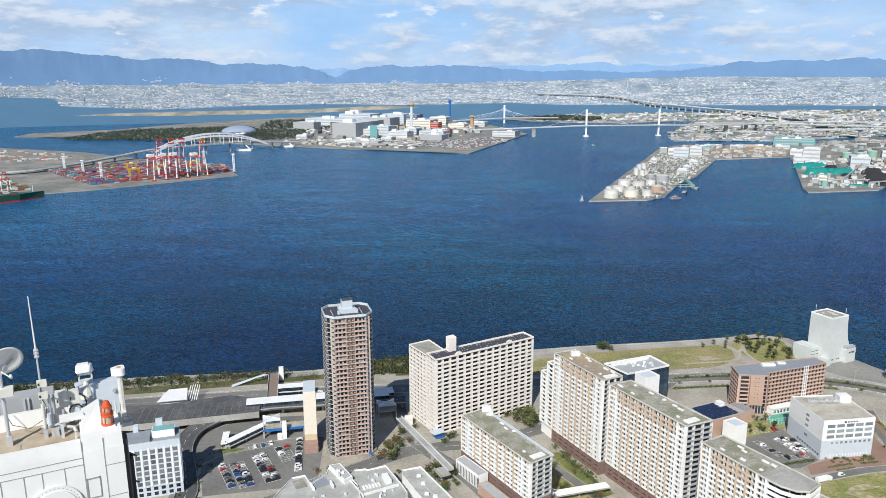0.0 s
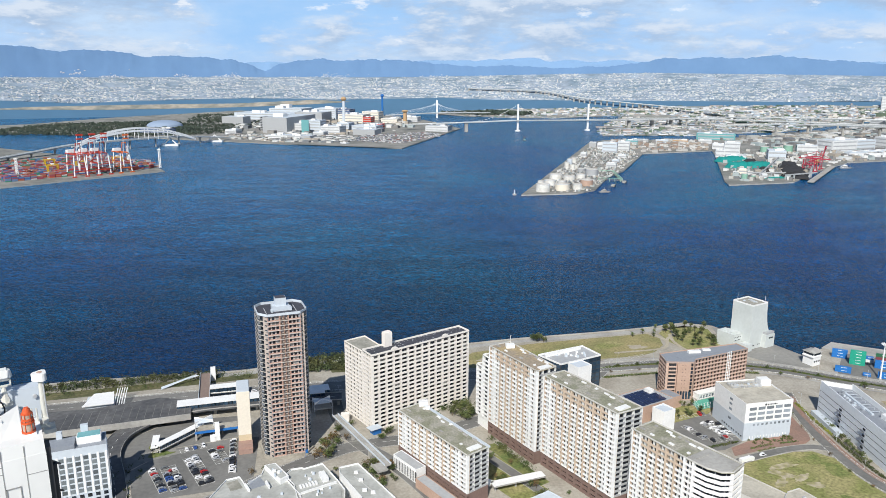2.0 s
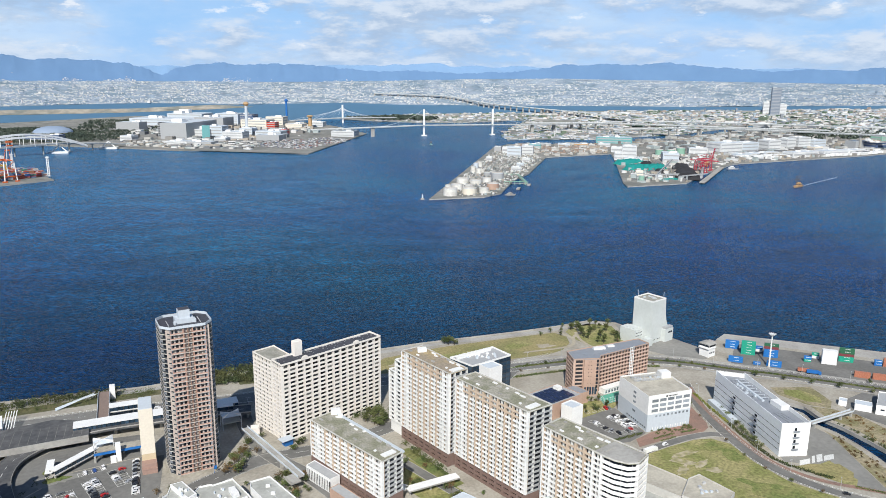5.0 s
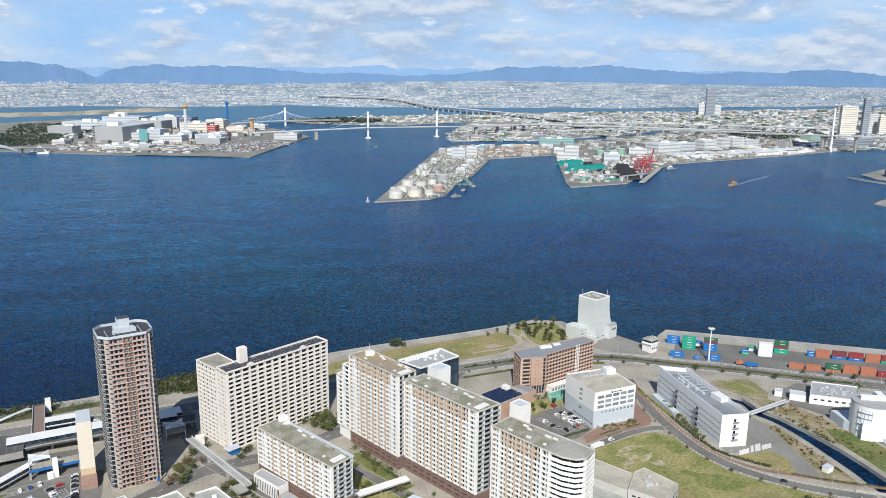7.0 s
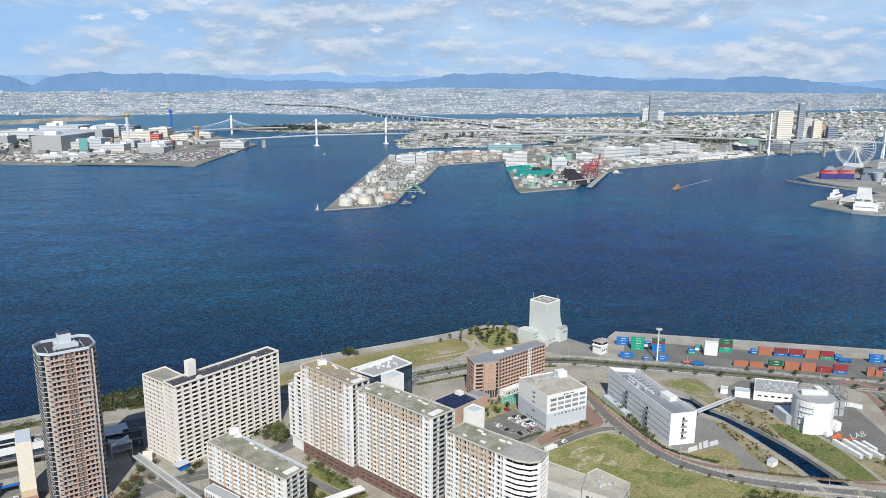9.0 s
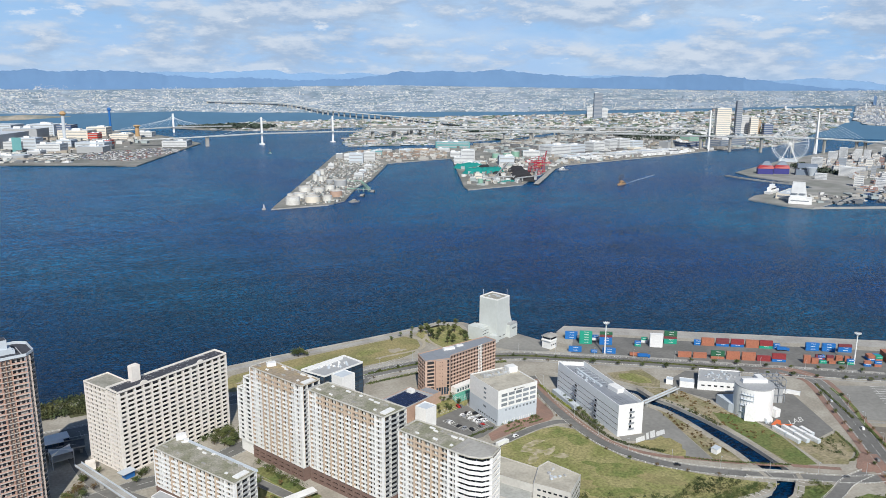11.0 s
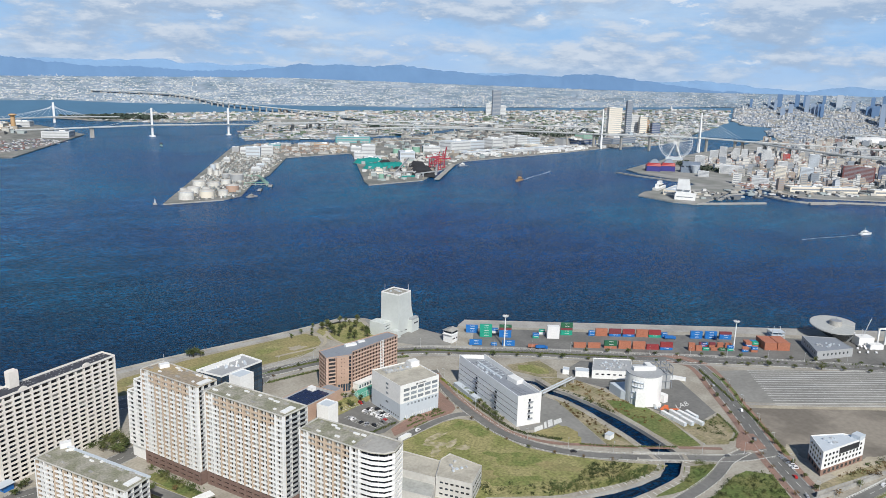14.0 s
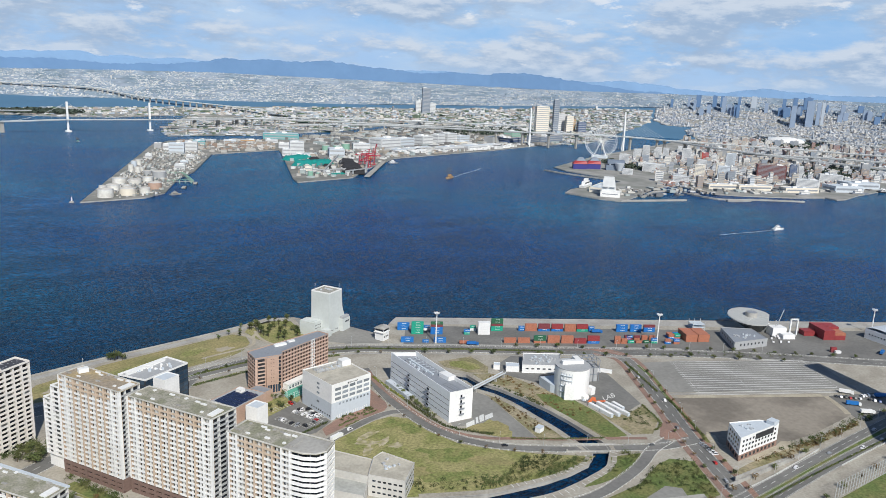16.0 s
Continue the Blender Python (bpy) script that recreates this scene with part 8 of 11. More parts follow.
# low white roofs at the foot of the tower
lowb, q = shell("low_white_building", "low white building with a notched flat roof", [(-92, 380), (-84.5, 402.8), (-77.2, 405.7), (-72.2, 396), (-64.6, 406.7), (-63.9, 415), (-57, 416.2), (-43.9, 393.8), (-40, 376), (-62, 364)], 12.5, WHITE, ROOFPALE, 1.1, category="building", group="low white buildings")
bx, by = lowb.location.x, lowb.location.y
for nm, lab, poly, z0, z1, mt in (("roof_hut", "raised white roof block", [(-63.6, 413.5), (-57, 415.6), (-47.6, 400), (-52, 395.5)], 12.5, 15.6, WHITE), ("hut_roof", "", [(-62.6, 412.8), (-57.4, 414.4), (-49, 400.4), (-52, 397)], 15.6, 15.75, ROOFPALE), ("roof_well", "dark sunken roof terrace", [(-72, 401.5), (-65, 404.8), (-60.5, 396), (-68.5, 392)], 12.6, 12.72, MIDGREY),
                                 ("roof_well", "", [(-84, 400), (-78, 403), (-73.5, 394), (-80, 391)], 12.6, 12.72, ROOFGREY), ("roof_wall", "", [(-61, 397), (-60.2, 397.4), (-57.6, 391.6), (-58.4, 391.2)], 12.5, 14.8, WHITE), ("roof_wall", "", [(-73, 396), (-72, 396.4), (-68.6, 389.6), (-69.6, 389.2)], 12.5, 14.2, WHITE)):
    part(nm, Mesh().prism(ccw([(x - bx, y - by) for x, y in poly]), z0, z1), mt, lowb, lab)
clutter(lowb, (-58 - bx, 398 - by, -52 - bx, 408 - by), 15.75, 6, 41, WHITE)
clutter(lowb, (-72 - bx, 378 - by, -50 - bx, 388 - by), 12.6, 7, 44, WHITE)
lowb, q = shell("low_white_building", "low white building with a row of roof coolers", [(-51, 403), (-47.4, 411), (-41.1, 412.4), (-39.6, 411.3), (-28.7, 416.2), (-18.5, 395.7), (-14.3, 385.6), (-14, 374), (-36, 366), (-39.8, 382.7)], 12.5, WHITE, ROOFPALE, 1.1, category="building", group="low white buildings")
bx, by = lowb.location.x, lowb.location.y
for nm, lab, poly, z0, z1, mt in (("roof_hut", "white roof hut", [(-30.4, 403.4), (-27.2, 404.6), (-24, 396.6), (-27.4, 395)], 12.5, 15.2, WHITE), ("roof_wall", "low white wall round the plant yard", [(-39.6, 383.4), (-39, 384.2), (-20, 394.2), (-19.4, 393.4)], 12.5, 14.0, WHITE), ("roof_step", "", [(-38, 382), (-20.6, 391.6), (-16.4, 384.6), (-16, 376), (-34, 369)], 12.62, 13.3, ROOFPALE)):
    part(nm, Mesh().prism(ccw([(x - bx, y - by) for x, y in poly]), z0, z1), mt, lowb, lab)
for i in range(6):
    x, y = -40.2 + i * 1.75 - bx, 391.2 + i * 0.72 - by
    part("roof_cooler", shared("cooler", lambda: Mesh().box(-0.6, -1.5, 0, 0.6, 1.5, 1.1).tube((0, -0.7, 1.1), (0, -0.7, 1.3), 0.45, n=8).tube((0, 0.7, 1.1), (0, 0.7, 1.3), 0.45, n=8).data("roof_cooler", WHITE)), None, lowb, "white roof cooler", at=Matrix.Translation((x, y, 12.62)) @ Matrix.Rotation(radians(22), 4, "Z"))
clutter(lowb, (-40 - bx, 398 - by, -32 - bx, 408 - by), 12.6, 5, 42, WHITE)
clutter(lowb, (-30 - bx, 378 - by, -20 - bx, 388 - by), 13.3, 5, 45, WHITE)
lowb, q = shell("low_white_building", "long low white building with small roof vents", [(-18.5, 410.4), (-6.9, 414.4), (14.5, 374.1), (12, 366), (-6, 366), (-4.6, 376.3), (-18, 404.5)], 12.5, WHITE, ROOFPALE, 1.1, category="building", group="low white buildings")
bx, by = lowb.location.x, lowb.location.y
for x, y in ((-5.2, 395.4), (-3, 384.2), (1.9, 381.3), (-8, 404), (6, 372)):
    part("roof_unit", Mesh().box(x - bx - 1.3, y - by - 1, 12.6, x - bx + 1.3, y - by + 1, 13.7).tube((x - bx, y - by, 13.7), (x - bx, y - by, 14.0), 0.6, n=10), WHITE, lowb)
part("roof_pipe", Mesh().tube((-9 - bx, 400 - by, 12.9), (-4 - bx, 392 - by, 12.9), 0.15, n=5).tube((-4 - bx, 392 - by, 12.9), (1 - bx, 384 - by, 12.9), 0.15, n=5), STEEL, lowb)
# white annex and canopies by the lower block
an, q = shell("annex", "low white annex with tall vertical fins", [(15.5, 430), (28.5, 409.5), (35, 413.5), (21, 435)], 9, WHITE, GREY, 0.5, category="building")
fr, ln = side_frame(q[0], q[1])
for i in range(14):
    part("fin", Mesh().box(1 + i * 1.7, -0.5, 0.5, 1.4 + i * 1.7, 0, 8.6), WHITE, an, at=fr)
    part("window", pane_mesh(1.1, 7, GLASS), None, an, at=fr @ Matrix.Translation((2.05 + i * 1.7, -0.02, 0.8)))
shell("brown_annex", "low brown annex with a curved roof edge", [(28, 405), (45, 377), (51, 381), (34, 409)], 6, HOTELTILE, GREY, 0.4, category="building")
canopy("station_canopy", "white covered walkway between the blocks", (44, 424), (74, 397), 6, 4.4, 0.5, WHITE, False)
canopy("station_canopy", "white covered walkway across the court", (74, 396), (108, 405), 6, 4.4, 0.5, WHITE, False)
shell("garden_pavilion", "grey garden pavilion with a glass roof", [(84, 372), (100, 350), (122, 362), (106, 384)], 6, PALEGREY, PALEGREY, 0.4, category="pavilion")
bs = thing("blue_shed", "small bright blue shed on the street corner", "shed", (5, 478, 0), 30)
part("wall", Mesh().box(-3, -2.5, 0, 3, 2.5, 4.5), BLUE, bs)
part("roof", Mesh().box(-6, -4, 4.5, 3.4, 2.9, 4.9), PALEGREY, bs)
# railings on the seaside and fence posts of the field
m = Mesh()
for i in range(44):
    x, y = 470 + i * 3.6, 169.5 - i * 0.3
    m.tube((x, y, 0), (x, y, 12), 0.2, n=4)
for z in (0.5, 3, 6, 9, 12):
    m.beam((470, 169.5, z), (625, 156.5, z), 0.08, 0.08)
tagged(part("net_fence", m, STEEL), "tall silver ball-net fence", "fence", kind="stuff")
tagged(part("retaining_wall", Mesh().beam((424, 217, 1.3), (513, 209.5, 1.3), 1.0, 2.6), CONCRETE), "pale concrete retaining wall", "wall", kind="structure")

# ---- across the harbour ----
def settle(x, y):
    """Where a true place lies on the plain, and how much it shrinks beyond the level part."""
    r = math.hypot(x, y)
    el = -math.degrees(math.atan2(EYE[2], r))
    rr, z = reach(el)
    return x * rr / r, y * rr / r, z, rr / r


# w, h, k and l have air haze put into their wall colour
HUES = {"w": mat("weathered_white_wall", (0.62, 0.63, 0.63), 0.7, 0.08, 0.1, 0.02, second=(0.55, 0.56, 0.57)), "p": PALEGREY, "g": GREY, "y": CREAM, "r": RED, "b": mat("dark_blue_wall", (0.08, 0.12, 0.22), 0.6, 0.1), "m": mat("maroon_wall", (0.17, 0.07, 0.07), 0.7, 0.1), "c": GREENPAINT, "t": mat("teal_wall", (0.13, 0.33, 0.34), 0.6, 0.1),
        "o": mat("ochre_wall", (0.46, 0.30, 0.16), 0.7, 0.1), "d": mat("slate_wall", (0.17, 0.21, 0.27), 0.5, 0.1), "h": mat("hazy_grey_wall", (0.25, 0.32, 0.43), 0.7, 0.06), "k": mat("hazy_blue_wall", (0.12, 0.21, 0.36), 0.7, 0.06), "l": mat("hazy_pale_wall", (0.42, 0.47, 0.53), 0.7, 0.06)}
HUE_WORDS = {"w": "white", "p": "pale grey", "g": "grey", "y": "cream", "r": "red", "b": "dark blue", "m": "maroon", "c": "pale green", "t": "teal", "o": "ochre", "d": "slate-blue", "h": "hazy grey", "k": "hazy blue", "l": "hazy pale"}


def mid_building(x, y, w, d, h, hue, turn, noun="warehouse", group="", floors=None):
    """A building across the water: walls, roof with parapet and plant, and a ribbon of windows for each storey."""
    px_, py_, pz_, k = settle(x, y)
    w, d, h = w * k, d * k, h * k
    ob = thing(noun, f"{HUE_WORDS[hue]} flat-roofed {noun.replace('_', ' ')} across the harbour", noun.replace("_", " "), (px_, py_, pz_), turn, group=group)
    part("wall", Mesh().box(-w / 2, -d / 2, -1, w / 2, d / 2, h), HUES[hue], ob)
    t = min(w, d) * 0.03
    part("parapet", Mesh().box(-w / 2, -d / 2, h, w / 2, -d / 2 + t, h + 1.2 * k).box(-w / 2, d / 2 - t, h, w / 2, d / 2, h + 1.2 * k).box(-w / 2, -d / 2, h, -w / 2 + t, d / 2, h + 1.2 * k).box(w / 2 - t, -d / 2, h, w / 2, d / 2, h + 1.2 * k), HUES[hue], ob)
    part("roof", Mesh().box(-w / 2 + t, -d / 2 + t, h, w / 2 - t, d / 2 - t, h + 0.4 * k), CONCRETE if hue in "dbmhkl" else PALEGREY, ob)
    rg = random.Random(int(x * 7 + y))
    for _ in range(2):
        a, b, c = rg.uniform(-0.32, 0.32) * w, rg.uniform(-0.3, 0.3) * d, rg.uniform(0.07, 0.15) * min(w, d)
        part("roof_unit", Mesh().box(a - c * 1.4, b - c, h + 0.3 * k, a + c * 1.4, b + c, h + 0.4 * k + c * rg.uniform(0.5, 1.0)), WHITE if hue not in "hkl" else HUES[hue], ob)
    n = floors if floors is not None else max(1, int(h / k / 10))
    if n:
        m, fh_ = Mesh(), h / n
        for i in range(n):
            z = i * fh_ + fh_ * 0.38
            m.box(-w * 0.46, -d / 2 - 0.12, z, w * 0.46, -d / 2, z + fh_ * 0.34)
            m.box(-w / 2 - 0.12, -d * 0.42, z, -w / 2, d * 0.42, z + fh_ * 0.34)
            m.box(w / 2, -d * 0.42, z, w / 2 + 0.12, d * 0.42, z + fh_ * 0.34)
        part("window_band", m, MIDGREY if floors else GREY, ob, "grey window ribbons")
    return ob


MAI = [(-576, 3507, 109, 66, 36, "g"), (-439, 3769, 350, 140, 38, "p"), (-299, 3141, 107, 262, 60, "g"), (-258, 3103, 115, 90, 34, "w"), (-192, 3088, 71, 57, 46, "p"), (-116, 2996, 81, 65, 30, "w"), (-71, 3121, 53, 53, 34, "p"),
       (17, 2946, 91, 73, 20, "g"), (19, 3103, 108, 76, 24, "p"), (-38, 3632, 126, 101, 39, "y"), (51, 3695, 85, 68, 48, "y"), (-107, 3925, 121, 72, 48, "b"), (-236, 3662, 141, 113, 48, "g"), (-174, 3935, 121, 97, 52, "p")]
MAI_B = [(319, 3109, 96, 77, 22, "w"), (-500, 2970, 46, 46, 19, "w"), (-306, 2820, 87, 67, 10, "w"), (-241, 2790, 130, 58, 11, "g"), (-414, 4450, 206, 144, 27, "p"), (138, 3605, 83, 67, 20, "y"), (253, 3705, 57, 57, 22, "w"), (-161, 2883, 44, 44, 16, "w"), (60, 3210, 60, 40, 22, "r"), (30, 3560, 40, 50, 30, "r")]
for r in MAI + MAI_B:
    mid_building(*r, -22, "warehouse", "island warehouses")
# round ramp of the parking house, teal end wall
rp = thing("parking_ramp", "round banded parking ramp of grey decks", "ramp", (-385, 3090, 0))
for i in range(9):
    part("deck", Mesh().tube((0, 0, i * 6.6), (0, 0, i * 6.6 + 3.2), 29, n=28), GREY, rp)
part("core", Mesh().tube((0, 0, 0), (0, 0, 60), 26, n=24), DARK, rp)
te = thing("teal_end_wall", "teal glazed end wall of a warehouse", "wall", (-228, 3020, 0), -22)
part("panel", Mesh().box(-16, -1.5, 0, 16, 0, 52), HUES["t"], te)


def chimney(x, y, h, r, body, cap, label):
    px_, py_, pz_, k = settle(x, y)
    ob = thing("chimney", label, "chimney", (px_, py_, pz_), group="chimneys")
    part("shaft", Mesh().tube((0, 0, -1), (0, 0, h * 0.9 * k), r * k, r * 0.8 * k, 16), body, ob)
    part("crown", Mesh().tube((0, 0, h * 0.86 * k), (0, 0, h * 0.92 * k), r * 0.9 * k, r * 1.7 * k, 16).tube((0, 0, h * 0.92 * k), (0, 0, h * 0.97 * k), r * 1.7 * k, r * 1.5 * k, 16).dome((0, 0, h * 0.97 * k), r * 1.3 * k, h * 0.05 * k), cap, ob)
    part("foot", Mesh().tube((0, 0, -1), (0, 0, h * 0.06 * k), r * 1.6 * k, r * 1.4 * k, 12), CONCRETE, ob)


chimney(-88, 3600, 120, 8, PALEGREY, HUES["o"], "tall pale chimney with an ochre crown")
chimney(110, 4124, 118, 6, BLUE, BLUE, "tall bright blue chimney with a bulbous crown")
chimney(205, 3620, 58, 10, HUES["o"], HUES["o"], "squat ochre chimney tower")
# crowds of parked cars, sheds and woods on the island
def speckle(name, label, poly, count, size, high, material, seed, turn=-22, kind="stuff"):
    """Small boxes scattered on level land given in metres."""
    rg = random.Random(seed)
    m = Mesh()
    x0, x1, y0, y1 = min(p[0] for p in poly), max(p[0] for p in poly), min(p[1] for p in poly), max(p[1] for p in poly)
    tries = 0
    while count and tries < 60000:
        tries += 1
        x, y = rg.uniform(x0, x1), rg.uniform(y0, y1)
        if inside(poly, x, y):
            count -= 1
            w = rg.uniform(*size)
            px_, py_, pz_, k = settle(x, y)
            turned_box(m, px_, py_, pz_ - 0.3, w * k, w * rg.uniform(0.4, 1.0) * k, rg.uniform(*high) * k, radians(turn + rg.choice((0, 0, 90)) + rg.uniform(-3, 3)))
    return tagged(part(name, m, material), label, "clutter", kind=kind)


def woods(name, label, poly, count, size, seed, material=None, leaves=9, leaf=(0.2, 0.42)):
    """A wood seen from far off: many ragged clumps of leaves."""
    rg = random.Random(seed)
    m = Mesh()
    x0, x1, y0, y1 = min(p[0] for p in poly), max(p[0] for p in poly), min(p[1] for p in poly), max(p[1] for p in poly)
    tries = 0
    while count and tries < 80000:
        tries += 1
        x, y = rg.uniform(x0, x1), rg.uniform(y0, y1)
        if not inside(poly, x, y):
            continue
        count -= 1
        px_, py_, pz_, k = settle(x, y)
        s = rg.uniform(*size) * k
        m.tube((px_, py_, pz_ - 0.5), (px_ + rg.uniform(-1, 1), py_, pz_ + s * 0.5), 0.3, 0.2, 3)
        for _ in range(leaves):
            p = Vector((px_ + rg.gauss(0, s * 0.4), py_ + rg.gauss(0, s * 0.4), pz_ + s * rg.uniform(0.3, 1.0)))
            q = Vector((rg.gauss(0, 1), rg.gauss(0, 1), rg.gauss(0.5, 1))).normalized().to_track_quat("Z", "Y")
            w = s * rg.uniform(*leaf)
            m.add([p + q @ Vector((w * math.cos(a), w * math.sin(a), 0)) for a in (0, 1.3, 2.5, 3.8, 5.1)], [(0, 1, 2, 3, 4)])
    return tagged(part(name, m, material or FARLEAF), label, "woods", kind="stuff")


FARLEAF = mat("far_woods", (0.050, 0.072, 0.058), 0.95, 0.25, 0.05, 0.01, second=(0.068, 0.085, 0.062))
CARSPECK = palette("far_parked_cars", [(0.5, 0.5, 0.5), (0.12, 0.12, 0.13), (0.32, 0.33, 0.35), (0.42, 0.42, 0.42), (0.22, 0.10, 0.09), (0.08, 0.1, 0.16), (0.56, 0.56, 0.56), (0.18, 0.19, 0.2)])
PORTBOX = palette("port_boxes", [(0.33, 0.06, 0.05), (0.40, 0.10, 0.06), (0.05, 0.12, 0.3), (0.28, 0.07, 0.10), (0.05, 0.22, 0.15), (0.5, 0.5, 0.5), (0.36, 0.16, 0.1), (0.12, 0.2, 0.32)])
CLUTTER = palette("industrial_clutter", [(0.42, 0.41, 0.38), (0.26, 0.25, 0.235), (0.52, 0.51, 0.48), (0.19, 0.185, 0.18), (0.36, 0.32, 0.27), (0.6, 0.6, 0.59), (0.16, 0.17, 0.18), (0.35, 0.4, 0.4)])
speckle("parked_cars", "hundreds of parked cars on the island quay", [(-80, 2700), (120, 2560), (330, 2900), (250, 3050), (0, 2900)], 700, (4.5, 9), (1.4, 3), CARSPECK, 21)
speckle("quay_clutter", "low sheds and stacked goods on the island quay", [(-560, 2830), (-280, 2640), (-60, 2590), (0, 2860), (-500, 2960)], 420, (6, 30), (2, 7), CLUTTER, 22)
speckle("quay_clutter", "low sheds and plant between the warehouses", [(-560, 3000), (0, 2900), (220, 3200), (200, 3900), (-500, 3900)], 300, (8, 36), (3, 14), CLUTTER, 23)
woods("woods", "dark green park woods on the island", [(-1500, 2980), (-900, 2870), (-620, 2960), (-700, 3300), (-900, 3700), (-1400, 3500)], 2600, (5, 9), 31)
woods("woods", "scattered trees behind the warehouses", [(-700, 3000), (-560, 2960), (-420, 3900), (-300, 4250), (-900, 4250), (-800, 3400)], 1300, (5, 9), 32)
woods("woods", "dark trees on the low island", [(440, 4300), (620, 4150), (900, 4120), (1000, 4300), (800, 4500)], 420, (10, 18), 33)
woods("woods", "trees by the theme park", [(2240, 2700), (2700, 2650), (2900, 3000), (2500, 3200)], 360, (9, 16), 34)
woods("woods", "tree belt beside the elevated road", [(2390, 1130), (2800, 1180), (2850, 1080), (2450, 1040)], 300, (8, 14), 35)
woods("woods", "trees round the wheel and museum", [(1930, 1470), (2010, 1640), (2080, 1650), (1990, 1430)], 110, (7, 13), 36)
ar = thing("arena", "low dome-roofed arena on the island", "arena", (-850, 3330, 0))
part("roof", Mesh().dome((0, 0, 6), 75, 26, 24, 5), HUES["h"], ar)
part("wall", Mesh().tube((0, 0, -1), (0, 0, 7), 75, n=24), CONCRETE, ar)
mid_building(-790, 2990, 120, 50, 22, "b", -10, "sports_hall", "")

# ---- oil pier ----
TANKWHITE = mat("weathered_tank_paint", (0.68, 0.67, 0.63), 0.6, 0.12, 0.3, 0.08, second=(0.58, 0.56, 0.52))
TANKTOP = mat("dusty_tank_top", (0.58, 0.56, 0.52), 0.8, 0.12, 0.3, 0.08, second=(0.47, 0.44, 0.40))


def tank(x, y, d, h, hue, group="storage tanks"):
    ob = thing("storage_tank", f"{HUE_WORDS[hue]} round storage tank on the pier", "tank", (x, y, 0), group=group)
    r = d / 2
    part("shell", Mesh().tube((0, 0, -0.5), (0, 0, h), r, n=28), TANKWHITE if hue == "w" else HUES[hue] if hue != "r" else HOTELTILE, ob)
    part("roof", Mesh().tube((0, 0, h), (0, 0, h + r * 0.12), r, 0.4, 28), TANKTOP, ob)
    part("rim", Mesh().tube((0, 0, h - 0.7), (0, 0, h - 0.1), r * 1.015, n=28), PALEGREY, ob)
    m = Mesh()
    for i in range(12):
        a = i * 0.12
        m.box(r * 1.02 * math.cos(a) - 0.4, r * 1.02 * math.sin(a) - 0.4, h * i / 12, r * 1.02 * math.cos(a) + 0.4, r * 1.02 * math.sin(a) + 0.4, h * i / 12 + 0.4)
    part("stair", m, STEEL, ob)


OILT = [(378, 1518, 30, 16, "w"), (412, 1593, 26, 13, "w"), (423, 1531, 31, 14, "y"), (459, 1539, 20, 12, "w"), (452, 1694, 30, 12, "w"), (477, 1668, 27, 11, "w"), (511, 1690, 22, 12, "w"), (495, 1590, 28, 14, "r"), (553, 1740, 31, 17, "g"),
        (527, 1870, 13, 18, "w"), (535, 1846, 13, 15, "w"), (579, 1986, 14, 16, "w"), (561, 1964, 14, 16, "p"), (549, 1860, 10, 12, "w"), (401, 1630, 15, 6, "w"), (547, 1808, 18, 10, "g"), (445, 1612, 18, 8, "w")]
for r in OILT:
    tank(*r)
for r in [(770, 2250, 44, 35, 31, "p"), (829, 2290, 37, 34, 30, "w"), (653, 1889, 25, 25, 12, "w"), (757, 2101, 24, 24, 10, "w"), (777, 2352, 27, 27, 19, "w"), (941, 2522, 41, 41, 12, "t"), (766, 2412, 23, 23, 16, "g"), (648, 2124, 17, 17, 14, "w"), (702, 1996, 20, 20, 8, "p")]:
    mid_building(*r, -24, "plant_building", "oil pier buildings")
OILAREA = [(385, 1570), (480, 1560), (580, 1740), (655, 1850), (850, 2225), (870, 2600), (800, 2520)]
speckle("pipe_clutter", "dense pipework and small plant on the oil pier", OILAREA, 1100, (2, 7), (1.5, 5), CLUTTER, 41, -24)
m = Mesh()
for k in range(7):
    a, b = Vector((420 + k * 9, 1560 + k * 3)), Vector((790 + k * 12, 2480 - k * 14))
    m.beam((a.x, a.y, 3), (b.x, b.y, 3), 1.2, 1.0)
tagged(part("pipe_rack", m, CLUTTER), "long pipe racks on the oil pier", "pipes", kind="stuff")
for (xa, ya), (xb, yb) in (((548, 1668), (596, 1656)), ((592, 1800), (624, 1788)), ((598, 1652), (624, 1790))):
    ln = math.dist((xa, ya), (xb, yb))
    jt = thing("loading_jetty", "pale green steel loading jetty on piles", "jetty", (xa, ya, 0), math.degrees(math.atan2(yb - ya, xb - xa)), group="loading jetties")
    part("deck", Mesh().box(0, -2.5, 1.0, ln, 2.5, 1.8), CONCRETE, jt)
    part("truss", Mesh().box(0, -2.4, 5.2, ln, -1.8, 5.8).box(0, 1.8, 5.2, ln, 2.4, 5.8), GREENPAINT, jt)
    for i in range(max(2, int(ln / 12)) + 1):
        x = ln * i / max(2, int(ln / 12))
        part("frame", Mesh().box(x - 0.5, -2.4, SEA - 1, x + 0.5, -1.6, 6).box(x - 0.5, 1.6, SEA - 1, x + 0.5, 2.4, 6).box(x - 0.5, -2.4, 5.4, x + 0.5, 2.4, 6), GREENPAINT, jt)
for x, y in ((556, 1588), (600, 1640), (628, 1796), (640, 1850), (700, 1960)):
    dp = thing("mooring_dolphin", "grey concrete mooring dolphin beside the pier", "dolphin", (x, y, SEA - 1), 62, group="mooring dolphins")
    part("cap", Mesh().box(-9, -4, 2, 9, 4, 5), CONCRETE, dp)
    part("fender", Mesh().box(-8, -4.6, 0, 8, -4, 4.6), BLACK, dp)


